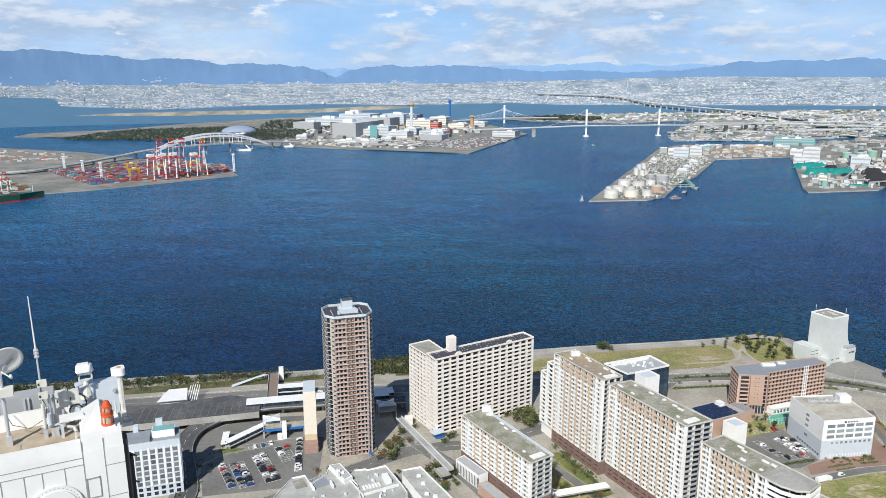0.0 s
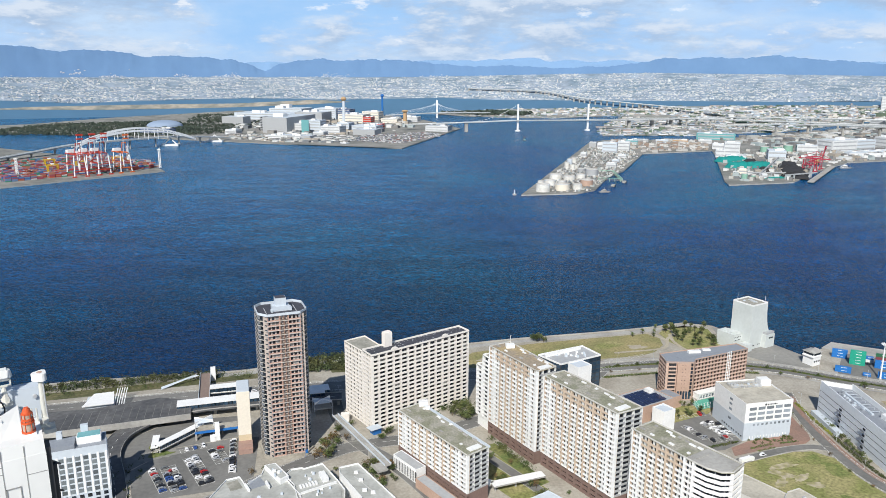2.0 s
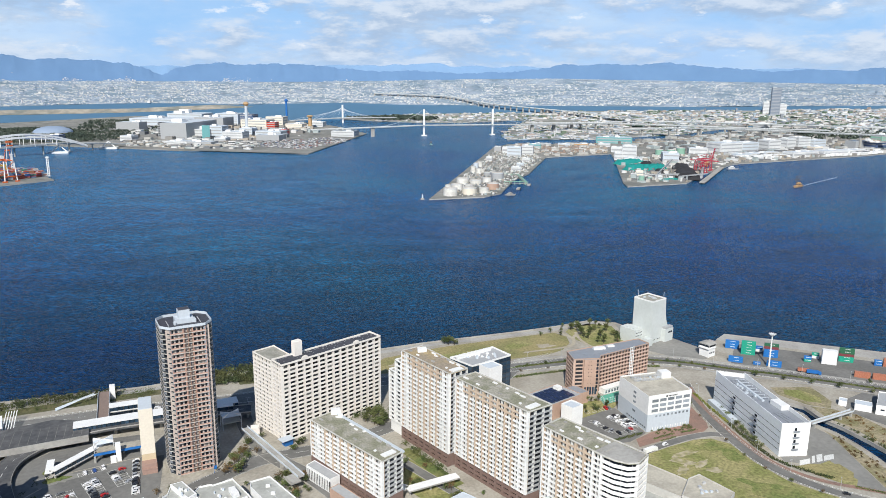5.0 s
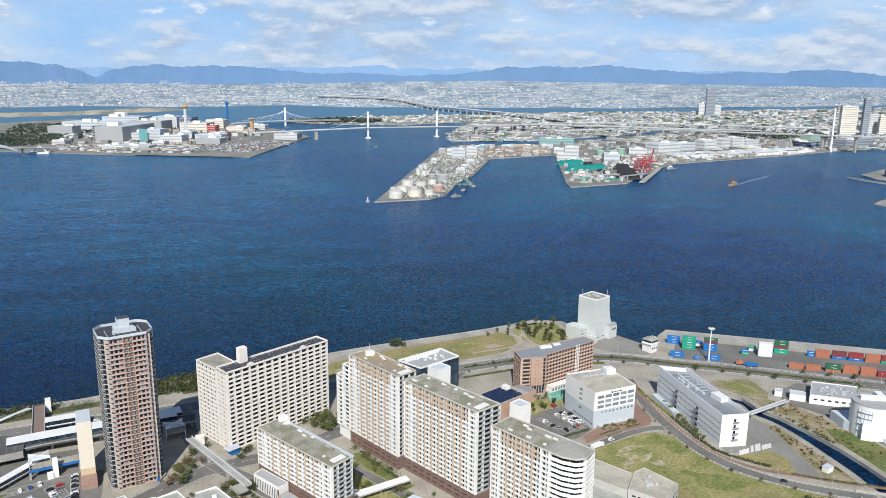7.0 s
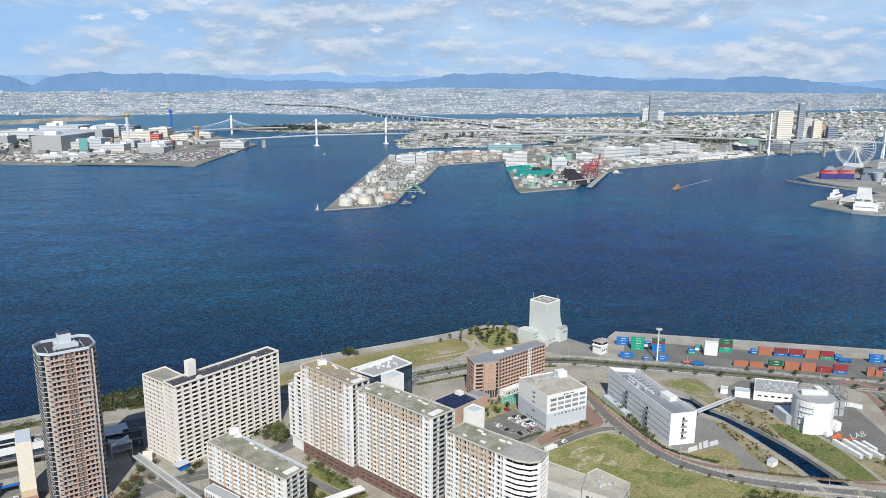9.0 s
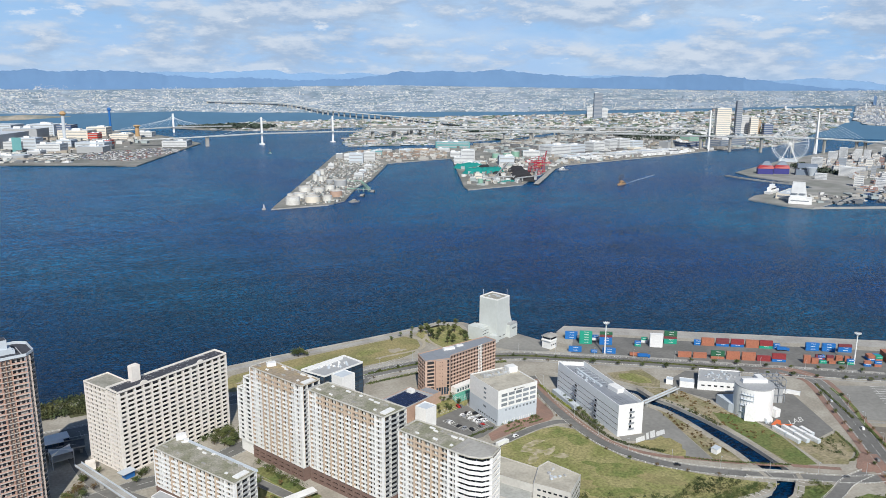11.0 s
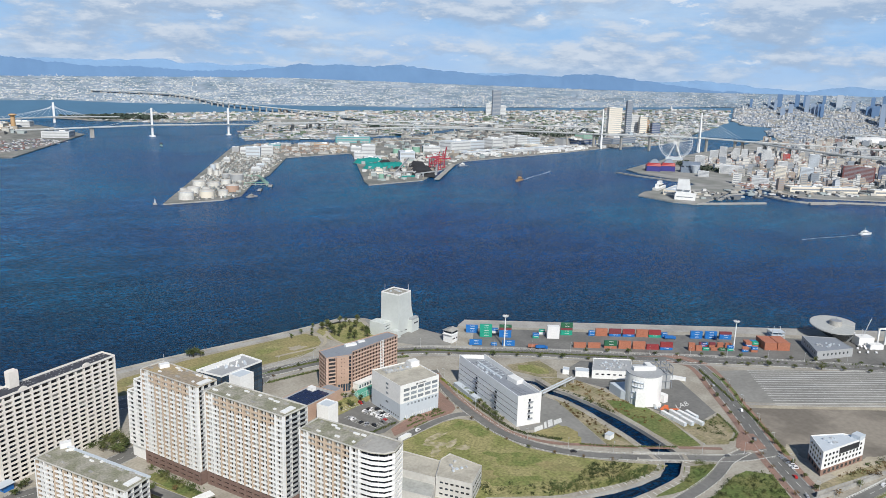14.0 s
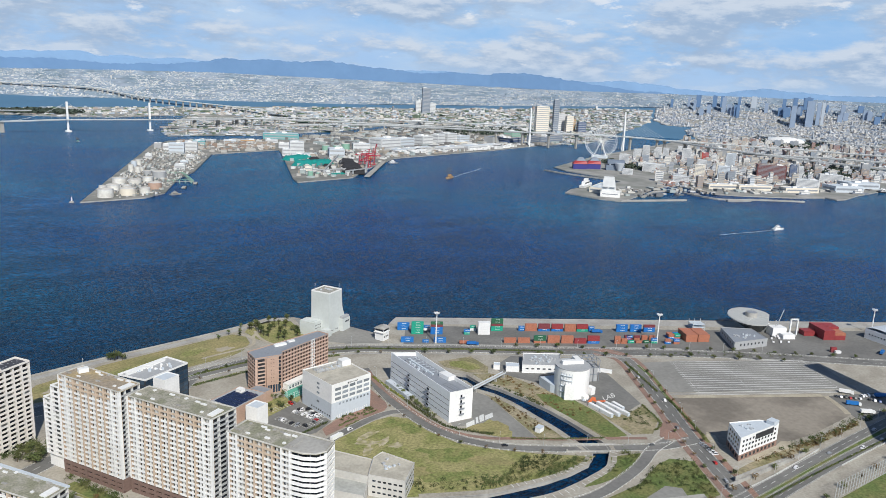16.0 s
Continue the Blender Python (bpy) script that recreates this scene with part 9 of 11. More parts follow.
def boat(x, y, l, w, turn, hull, deck, label, masts=False):
    ob = thing("boat", label, "boat", (x, y, SEA), turn, group="boats")
    h = l * 0.09
    base = [(-l / 2, -w / 2), (l * 0.3, -w / 2), (l / 2, 0), (l * 0.3, w / 2), (-l / 2, w / 2)]
    part("hull", Mesh().prism([(a * 0.94, b * 0.8) for a, b in base], -0.8, h, shrink=base), hull, ob)
    part("cabin", Mesh().box(-l * 0.35, -w * 0.32, h, l * 0.1, w * 0.32, h + l * 0.1).box(-l * 0.2, -w * 0.26, h + l * 0.1, 0, w * 0.26, h + l * 0.17), deck, ob)
    part("window_band", Mesh().box(-l * 0.34, -w * 0.325, h + l * 0.04, l * 0.105, w * 0.325, h + l * 0.07), DARK, ob)
    if masts:
        for a in (-0.28, 0.02, 0.28):
            part("mast", Mesh().tube((a * l, 0, h), (a * l, 0, h + l * 0.62), 0.4, 0.2, 6).beam((a * l, -w * 0.6, h + l * 0.35), (a * l, w * 0.6, h + l * 0.35), 0.4, 0.4).beam((a * l, -w * 0.45, h + l * 0.5), (a * l, w * 0.45, h + l * 0.5), 0.4, 0.4), BARK, ob)
        rig = Mesh()
        for a, b in ((0.5, 0.28), (0.28, 0.02), (0.02, -0.28), (-0.28, -0.5)):
            rig.tube((a * l, 0, h + 2), (b * l, 0, h + l * 0.6), 0.12, n=3).tube((a * l, 0, h + l * 0.6 if a != 0.5 else h + 3), (b * l, 0, h + 2), 0.12, n=3)
        part("rigging", rig, BARK, ob)
    else:
        part("mast", Mesh().tube((-l * 0.1, 0, h + l * 0.17), (-l * 0.1, 0, h + l * 0.32), 0.25, 0.15, 5), STEEL, ob)


boat(1240, 1518, 42, 11, -150, HUES["o"], HUES["o"], "brown three-masted replica sightseeing ship under way", True)
boat(1392, 687, 34, 7, -8, WHITE, WHITE, "white patrol boat under way with a wake")
boat(593, 2693, 22, 7, 100, MIDGREY, GREENPAINT, "small dark tender in the fairway", True)
boat(512, 1510, 26, 10, 12, CONCRETE, CONCRETE, "flat moored barge off the pier")
boat(-60, 2570, 38, 9, -22, MIDGREY, WHITE, "white work boat at the island quay")
boat(1488, 1255, 90, 15, 25, WHITE, WHITE, "white ferry with a yellow funnel at its berth")
boat(1225, 1880, 90, 18, 52, BLUE, HUES["o"], "blue and red bulk carrier at the coal berth")
boat(1290, 1850, 40, 9, 5, MIDGREY, WHITE, "dark tug moored near the carrier")
boat(2150, 850, 60, 13, -25, MIDGREY, WHITE, "grey freighter at the warehouse quay")
boat(1960, 905, 60, 12, -25, MIDGREY, WHITE, "coaster at the warehouse quay")
boat(2280, 840, 44, 14, -20, DARK, WHITE, "dark tug at the district quay")
m = Mesh()
ribbon(m, [(1374 - k * 11, 690 + k * 1.9 + 1.2 * math.sin(k * 0.9)) for k in range(14)], 2.2, SEA + 0.05)
ribbon(m, [(1262 + k * 22, 1527 + k * 14 + 3 * math.sin(k * 0.6)) for k in range(11)], 2.4, SEA + 0.05)
tagged(part("wake", m, mat("foam", (0.24, 0.32, 0.38), 0.6, 0.5, 0.25)), "broken white wake behind the boats", "wake", kind="stuff")
bc = thing("beacon", "small white harbour beacon on a plinth", "beacon", (311, 1489, SEA))
part("plinth", Mesh().tube((0, 0, -1), (0, 0, 3), 4.5, 3.6, 10), CONCRETE, bc)
part("tower", Mesh().tube((0, 0, 3), (0, 0, 9), 1.4, 1.0, 10).tube((0, 0, 9), (0, 0, 11.5), 0.7, 0.5, 8), PALEGREY, bc)

# ---- coal pier ----
def heap(x, y, l, w, h, turn, material, label):
    rg = random.Random(int(x + y))
    m, nx, ny = Mesh(), 14, 8
    verts = []
    for j in range(ny + 1):
        for i in range(nx + 1):
            a, b = i / nx * 2 - 1, j / ny * 2 - 1
            z = h * max(0, min(1, 2.2 * (1 - abs(b)))) * max(0, min(1, 3.5 * (1 - abs(a)))) * rg.uniform(0.85, 1.1)
            verts.append((a * l / 2, b * w / 2, z - 0.2))
    m.add(verts, [(j * (nx + 1) + i, j * (nx + 1) + i + 1, (j + 1) * (nx + 1) + i + 1, (j + 1) * (nx + 1) + i) for j in range(ny) for i in range(nx)])
    ob = thing("stockpile", label, "mound", (x, y, 0), turn, group="stockpiles")
    part("mound", m, material, ob, smooth=True)


for x, y, l, w, h, mt in ((1051, 2012, 110, 46, 14, TEAL), (998, 1872, 72, 44, 15, TEAL), (1048, 1862, 76, 46, 16, TEAL), (985, 1668, 60, 18, 4, TEAL), (1065, 1940, 120, 40, 11, COAL), (1078, 1745, 200, 66, 13, COAL), (1030, 1800, 60, 30, 9, COAL), (1250, 2105, 130, 50, 14, COAL), (1128, 1850, 140, 54, 13, COAL)):
    heap(x, y, l, w, h, 60 if mt is COAL else 20, mt, "long black coal heap on the pier" if mt is COAL else "stockpile under a bright teal tarpaulin")
for r in [(1097, 2108, 44, 31, 44, "w"), (1072, 2033, 53, 32, 14, "w"), (1322, 2673, 137, 55, 22, "t"), (1397, 2206, 60, 36, 24, "w"), (1206, 2051, 48, 58, 26, "p"), (1171, 2340, 40, 32, 16, "w"), (950, 1761, 18, 18, 11, "y"), (963, 1678, 12, 12, 9, "w"), (1065, 2115, 25, 20, 22, "w"), (1217, 2536, 43, 35, 11, "w"), (1069, 2565, 43, 34, 9, "p"), (1132, 2553, 51, 41, 9, "o"), (1000, 2600, 60, 30, 8, "g")]:
    mid_building(*r, -24, "plant_building", "coal pier buildings")
for x, y, d, h in ((1271, 2231, 26, 18), (1310, 2225, 26, 18), (1352, 2235, 29, 22), (902, 1659, 14, 14), (927, 1664, 11, 9)):
    tank(x, y, d, h, "c", "pale green tanks")
speckle("pier_clutter", "conveyors and small plant on the coal pier", [(850, 1630), (985, 1620), (1130, 1770), (1350, 1960), (1380, 2250), (1130, 2280), (1080, 2150)], 200, (4, 18), (2, 9), CLUTTER, 42, -24)
speckle("pier_clutter", "scrap heaps and sheds behind the basin", [(880, 2240), (1120, 2300), (1260, 2640), (900, 2640)], 300, (4, 22), (2, 8), palette("scrap", [(0.33, 0.28, 0.23), (0.4, 0.39, 0.37), (0.27, 0.2, 0.16), (0.52, 0.51, 0.49), (0.24, 0.23, 0.22)]), 43, -24)
for k, (a, b) in enumerate((((960, 1690), (1190, 2010)), ((1080, 1680), (1230, 1900)), ((930, 1700), (1060, 1690)), ((1000, 1650), (1105, 1690)))):
    cv = thing("conveyor", "raised grey coal conveyor on trestles", "conveyor", (*a, 0), math.degrees(math.atan2(b[1] - a[1], b[0] - a[0])), group="conveyors")
    ln = math.dist(a, b)
    part("gallery", Mesh().box(0, -1.6, 9, ln, 1.6, 11.6), GREY, cv)
    for i in range(int(ln / 30) + 1):
        part("trestle", Mesh().box(i * 30, -2, -0.5, i * 30 + 1.5, 2, 9), STEEL, cv)


def gantry(x, y, turn, h, legs, boom, label, up=False, group="quay cranes"):
    """A quay crane: portal legs, upper frame, boom raised or out over the water, machine house."""
    ob = thing("quay_crane", label, "crane", (x, y, 0), turn, group=group)
    g, s = h * 0.22, h * 0.15
    for sx in (-1, 1):
        for sy in (-1, 1):
            part("leg", Mesh().beam((sx * s, sy * g, -0.3), (sx * s * 0.8, sy * g * 0.9, h * 0.52), h * 0.022, h * 0.022), boom, ob)
            part("bogie", Mesh().box(sx * s - 5, sy * g - 1.6, -0.3, sx * s + 5, sy * g + 1.6, 3), legs, ob)
    for sy in (-1, 1):
        part("sill_beam", Mesh().beam((-s, sy * g, h * 0.14), (s, sy * g, h * 0.14), 1.5, h * 0.025), legs, ob)
    for sx in (-1, 1):
        part("portal_beam", Mesh().beam((sx * s, -g, h * 0.3), (sx * s, g, h * 0.3), 1.4, h * 0.022), legs, ob)
        part("brace", Mesh().beam((sx * s, -g, h * 0.3), (sx * s * 0.8, g * 0.9, h * 0.52), 0.9, 0.9), legs, ob)
    part("girder", Mesh().box(-s * 0.5, -g * 1.9, h * 0.52, -s * 0.4, g * 1.1, h * 0.55).box(s * 0.4, -g * 1.9, h * 0.52, s * 0.5, g * 1.1, h * 0.55), legs, ob)
    part("machine_house", Mesh().box(-s * 0.6, -g * 1.5, h * 0.55, s * 0.6, -g * 0.9, h * 0.62), WHITE, ob)
    part("apex_frame", Mesh().beam((-s * 0.5, g * 0.6, h * 0.55), (-s * 0.3, g * 0.9, h * 0.8), 0.9, 0.9).beam((s * 0.5, g * 0.6, h * 0.55), (s * 0.3, g * 0.9, h * 0.8), 0.9, 0.9).box(-s * 0.4, g * 0.85, h * 0.78, s * 0.4, g * 0.95, h * 0.81), legs, ob)
    if up:
        part("boom", Mesh().beam((-s * 0.38, g * 1.1, h * 0.55), (-s * 0.38, g * 1.5, h * 1.02), 1.0, 1.3).beam((s * 0.38, g * 1.1, h * 0.55), (s * 0.38, g * 1.5, h * 1.02), 1.0, 1.3), boom, ob)
        part("boom_tip", Mesh().box(-s * 0.5, g * 1.4, h * 0.9, s * 0.5, g * 1.6, h * 0.93).box(-s * 0.5, g * 1.44, h * 0.99, s * 0.5, g * 1.62, h * 1.03), legs, ob)
    else:
        part("boom", Mesh().box(-s * 0.5, g * 1.1, h * 0.52, -s * 0.4, g * 3.2, h * 0.55).box(s * 0.4, g * 1.1, h * 0.52, s * 0.5, g * 3.2, h * 0.55), boom, ob)
        part("stay", Mesh().tube((0, g * 0.9, h * 0.8), (0, g * 3.1, h * 0.57), 0.5, n=4).tube((0, g * 0.9, h * 0.8), (0, -g * 1.8, h * 0.57), 0.5, n=4), legs, ob)
    return ob


dock = thing("crane_dock", "long narrow concrete crane dock beside the coal pier", "dock", (1035, 1602, 0), math.degrees(math.atan2(277, 238)))
part("deck", Mesh().box(0, -7, -0.6, 365, 7, 1.6), CONCRETE, dock)
for i in range(13):
    part("pile", Mesh().box(8 + i * 29, -6, SEA - 1.5, 12 + i * 29, 6, -0.6), CONCRETE, dock)
    part("fender", Mesh().box(8 + i * 29, -7.6, -1.6, 12 + i * 29, -7, 1.4), BLACK, dock)
PINK = mat("crane_crimson", (0.42, 0.03, 0.06), 0.5, 0.1)
gantry(1138, 1775, -140, 66, PINK, PINK, "crimson coal unloader beside the berth", False, "coal unloaders")
gantry(1190, 1830, -140, 60, PINK, PINK, "crimson coal unloader beside the berth", True, "coal unloaders")
# ---- warehouses and towers on the river bank ----
SAKU = [(1532, 2257, 105, 63, 36, "w"), (1640, 2301, 86, 52, 32, "p"), (1768, 2337, 63, 50, 36, "w"), (1864, 2364, 46, 37, 38, "w"), (1941, 2396, 66, 46, 40, "w"), (2009, 2393, 67, 40, 30, "p"), (1911, 2275, 45, 32, 16, "y"), (1727, 2120, 125, 43, 16, "w"), (1868, 2148, 130, 45, 16, "w"), (2158, 2355, 74, 44, 27, "g"),
        (2239, 2339, 124, 75, 23, "b"), (2346, 2499, 79, 47, 16, "o"), (2477, 2569, 82, 49, 31, "c")]
for r in SAKU + [(2449, 2330, 200, 70, 30, "d"), (1550, 2166, 142, 51, 8, "p"), (2558, 3407, 131, 79, 20, "w"), (2510, 2859, 117, 70, 12, "w"), (1630, 2180, 120, 30, 9, "w"), (2000, 2200, 100, 36, 12, "w")]:
    mid_building(*r, 14, "warehouse", "river bank warehouses")
for r in [(3514, 4628, 62, 50, 192, "d"), (3570, 4790, 55, 44, 83, "w"), (3665, 4781, 92, 74, 74, "w"), (2963, 2853, 70, 42, 139, "y"), (3055, 2838, 29, 29, 176, "d"), (3160, 2896, 53, 42, 99, "w"), (3152, 2822, 39, 31, 91, "y"), (3290, 2930, 40, 40, 70, "o"), (3230, 2800, 45, 35, 60, "b")]:
    mid_building(*r, -30, "tower_block", "river bank towers")
speckle("bank_clutter", "sheds and yards along the river bank", [(1400, 2020), (1940, 2120), (2560, 2290), (2700, 2900), (2300, 3050), (1500, 2700)], 620, (8, 40), (3, 11), CLUTTER, 44, 14)
speckle("bank_clutter", "low plant buildings beside the channel", [(1280, 2640), (1500, 2740), (2100, 3080), (2400, 3200), (2300, 2900), (1400, 2300)], 360, (8, 40), (3, 12), CLUTTER, 46, 14)
speckle("quay_sheds", "row of low white sheds along the river bank quay", [(1500, 2062), (1940, 2128), (2250, 2228), (2235, 2262), (1930, 2172), (1480, 2112)], 170, (10, 26), (5, 9), WHITE, 57, 14)
m = Mesh()
for i in range(60):       # roller coaster lattice
    a = i * 0.11
    x, y, z = 2560 + 2.6 * i, 2960 - 2.4 * i, 14 + 16 * math.sin(a * 2.1) ** 2
    m.beam((x, y, 0), (x, y, z), 1.0, 1.0).beam((x, y, z), (x + 2.6, y - 2.4, 14 + 16 * math.sin((a + 0.11) * 2.1) ** 2), 1.6, 1.2)
tagged(part("roller_coaster", m, WHITE), "white lattice roller coaster", "ride")

# dense shore planting along the promenade
SHOREWOOD = mat("shore_leaves", (0.045, 0.062, 0.024), 0.9, 0.3, 0.5, 0.05, second=(0.075, 0.08, 0.03), islands=0.5)
woods("shore_wood", "dense dark green planting along the promenade", [(-420, 545), (-337, 556), (-250, 568), (-171, 578), (-120, 586), (-118, 598), (-152, 594), (-255, 580), (-420, 560)], 420, (2.6, 5.0), 91, SHOREWOOD, 22, (0.07, 0.19))
woods("shore_wood", "dense green wood on the shore beside the block", [(-58, 590), (-19, 589), (30, 596), (60, 606), (52, 632), (-19, 626), (-56, 618)], 520, (2.6, 5.0), 92, SHOREWOOD, 22, (0.07, 0.19))

speckle("pipe_racks", "dense grey pipework and small plant on the oil pier", [(360, 1500), (470, 1500), (640, 1800), (850, 2200), (780, 2420), (560, 1990)], 1000, (2, 6.5), (1.5, 4.5), CLUTTER, 71, turn=-32)

speckle("plant_clutter", "small plant, hoppers and sheds on the coal pier", [(1000, 1620), (1130, 1760), (1360, 1970), (1900, 2110), (1700, 2250), (1150, 2200), (860, 1650)], 420, (4, 16), (2, 9), CLUTTER, 72, turn=-40)

# ---- bridges and elevated roads ----
DECKGREY = mat("weathered_deck", (0.34, 0.36, 0.365), 0.8, 0.12, 0.1, 0.01, second=(0.28, 0.30, 0.31))
RAILGREY = mat("pale_parapet", (0.60, 0.615, 0.62), 0.7, 0.1, 0.1, 0.01)


def deck_line(name, label, pts, width, thick, material=None, rail=True, piers=90.0, pier_w=5.0, first=0.0):
    """An elevated road through points (x, y, z), with piers down to the water."""
    sm = smooth_line([p[:2] for p in pts], 25)
    run = [0.0]
    for a, b in zip(sm, sm[1:]):
        run.append(run[-1] + math.dist(a, b))
    knots = [0.0]
    for a, b in zip(pts, pts[1:]):
        knots.append(knots[-1] + math.dist(a[:2], b[:2]))
    zs = [float(np.interp(r / run[-1] * knots[-1], knots, [p[2] for p in pts])) for r in run]
    out = []
    for (x, y), z in zip(sm, zs):
        a, b, g, k = settle(x, y)
        out.append((a, b, g + z * k))
    ob = thing(name, label, "bridge")
    m = Mesh()
    for a, b in zip(out, out[1:]):
        m.beam(a, b, width, thick)
    part("deck", m, material or DECKGREY, ob)
    if rail:
        m = Mesh()
        for e in strip([p[:2] for p in out], width):
            for (p, q), (za, zb) in zip(zip(e, e[1:]), zip([p[2] for p in out], [p[2] for p in out][1:])):
                m.beam((*p, za + thick / 2 + 0.4), (*q, zb + thick / 2 + 0.4), 0.4, 1.1)
        part("parapet", m, RAILGREY, ob)
    last = -1e9
    for (x, y, z), r in zip(out, run):
        if piers and r - last > piers and r >= first:
            last = r
            g = settle(x, y)[2] if math.hypot(x, y) < FLAT else z - 30
            part("pier", Mesh().box(x - pier_w / 2, y - pier_w / 2, min(g, 0) - 3, x + pier_w / 2, y + pier_w / 2, z - thick / 2).box(x - pier_w * 1.2, y - pier_w * 0.6, z - thick / 2 - 3, x + pier_w * 1.2, y + pier_w * 0.6, z - thick / 2), CONCRETE, ob)
    return ob


CABLE = mat("white_cable", (0.72, 0.74, 0.75), 0.5, 0.03)
# suspension bridge to the island
kb = deck_line("suspension_bridge", "white self-anchored suspension bridge with two masts", [(180, 3160, 22), (431, 3085, 36), (628, 3100, 42), (960, 3130, 42), (1200, 3220, 36), (1500, 3400, 26)], 22, 3.0, piers=0)
for x, y in ((653, 3103), (966, 3132)):
    part("mast", Mesh().beam((x, y, -3), (x, y, 110), 7, 7).box(x - 10, y - 8, -3, x + 10, y + 8, 2), WHITE, kb)
main = Mesh()
cps = [(431, 3085, 38), (653, 3103, 108), (810, 3117, 50), (966, 3132, 102), (1170, 3210, 40)]
sag = []
for i in range(len(cps) - 1):
    for j in range(8):
        t = j / 8
        a, b = cps[i], cps[i + 1]
        z = a[2] + (b[2] - a[2]) * (t * t if b[2] > a[2] else 1 - (1 - t) ** 2)
        sag.append((a[0] + (b[0] - a[0]) * t, a[1] + (b[1] - a[1]) * t, z))
for a, b in zip(sag, sag[1:]):
    main.tube(a, b, 0.35, n=5)
part("main_cable", main, CABLE, kb)
hg = Mesh()
for p in sag[2::1]:
    hg.tube(p, (p[0], p[1], 42), 0.12, n=3)
part("hanger", hg, CABLE, kb)
for x, y in ((431, 3085), (300, 3120), (1180, 3212), (1320, 3300), (1440, 3370)):
    part("pier", Mesh().box(x - 7, y - 5, -3, x + 7, y + 5, 36), CONCRETE, kb)
# cable-stayed bridge behind
cb = deck_line("cable_stayed_bridge", "white cable-stayed bridge with one mast", [(120, 3900, 16), (398, 3992, 24), (700, 4080, 20)], 18, 4, piers=0)
part("mast", Mesh().beam((398, 3992, -3), (398, 3992, 92), 9, 8), WHITE, cb)
for i in range(1, 9):
    part("stay", Mesh().tube((398, 3992, 90 - i * 3), (398 - i * 31, 3992 - i * 10, 24), 0.4, n=3), CABLE, cb)
    part("stay", Mesh().tube((398, 3992, 90 - i * 3), (398 + i * 22, 3992 + i * 6.4, 24), 0.4, n=3), CABLE, cb)
# tall cable-stayed bridge by the wheel
TB = [(1500, 3050, 22), (1700, 2960, 34), (1850, 2780, 44), (2020, 2520, 50), (2150, 2330, 53), (2222, 2202, 56), (2380, 2085, 57), (2541, 1967, 56), (2650, 1840, 50), (2640, 1600, 42), (2680, 1350, 32), (2730, 1150, 26), (2790, 900, 22), (2900, 500, 20)]
tb = deck_line("tall_stayed_bridge", "tall pale cable-stayed bridge with two masts", TB, 24, 4, piers=110, pier_w=8)
for (x, y), way in (((2222, 2202), 1), ((2541, 1967), 1)):
    d = Vector((0.805, -0.593)) if way else None
    for s in (-1, 1):
        off = Vector((0.593, 0.805)) * s * 13
        part("mast_leg", Mesh().beam((x + off.x, y + off.y, -3), (x + off.x * 0.25, y + off.y * 0.25, 120), 5.5, 5.5), WHITE, tb)
        part("mast_head", Mesh().beam((x + off.x * 0.25, y + off.y * 0.25, 118), (x, y, 158), 4.5, 4.5), WHITE, tb)
    for i in range(1, 10):
        for s in (-1, 1):
            e = Vector((x, y)) + d * s * i * 19
            part("stay", Mesh().tube((x, y, 150 - (10 - i) * 5), (e.x, e.y, 58), 0.28, n=3), CABLE, tb)
# elevated expressway and river bridges, decks one above another
deck_line("elevated_road", "long elevated expressway on pale piers", [(1240, 3420, 30), (1560, 3330, 34), (1850, 3100, 36), (2180, 2960, 30), (2500, 2900, 24)], 22, 4, piers=85, pier_w=6)
deck_line("elevated_road", "elevated ramp curving across the channel", [(1500, 3400, 26), (1800, 3500, 30), (2150, 3450, 28), (2520, 3330, 24), (2980, 3000, 22)], 18, 4, piers=95, pier_w=6)
deck_line("elevated_road", "double-deck expressway through the district", [(2650, 1500, 30), (2760, 1250, 38), (2850, 1020, 40), (2980, 700, 40), (3100, 400, 40)], 24, 4, piers=95, pier_w=8)
deck_line("elevated_road", "far expressway deck over the inner city", [(4203, 2281, 26), (4250, 2220, 26), (4290, 2120, 26), (4115, 1875, 24), (4060, 1500, 24), (4150, 1000, 24)], 22, 4, piers=120, pier_w=7)
deck_line("elevated_road", "expressway deck curving from the bridge", [(2650, 1840, 50), (2900, 1650, 42), (3150, 1350, 36), (3350, 900, 34)], 20, 4, piers=110, pier_w=8)
lb = deck_line("river_bridge", "long low river bridge on many piers", [(1300, 9100, 30), (1900, 8000, 32), (1750, 6000, 34), (1800, 5000, 36), (1900, 4300, 36), (1950, 3700, 34)], 16, 4, piers=0)
for i in range(34):
    t = i / 33
    knots = [(1300, 9100), (1900, 8000), (1750, 6000), (1800, 5000), (1900, 4300)]
    u = t * 3.999
    a, b = knots[int(u)], knots[int(u) + 1]
    x, y = a[0] + (b[0] - a[0]) * (u % 1), a[1] + (b[1] - a[1]) * (u % 1)
    px_, py_, pz_, k = settle(x, y)
    part("pier", Mesh().box(px_ - 4, py_ - 3, pz_ - 3, px_ + 4, py_ + 3, pz_ + 34 * k), CONCRETE, lb)
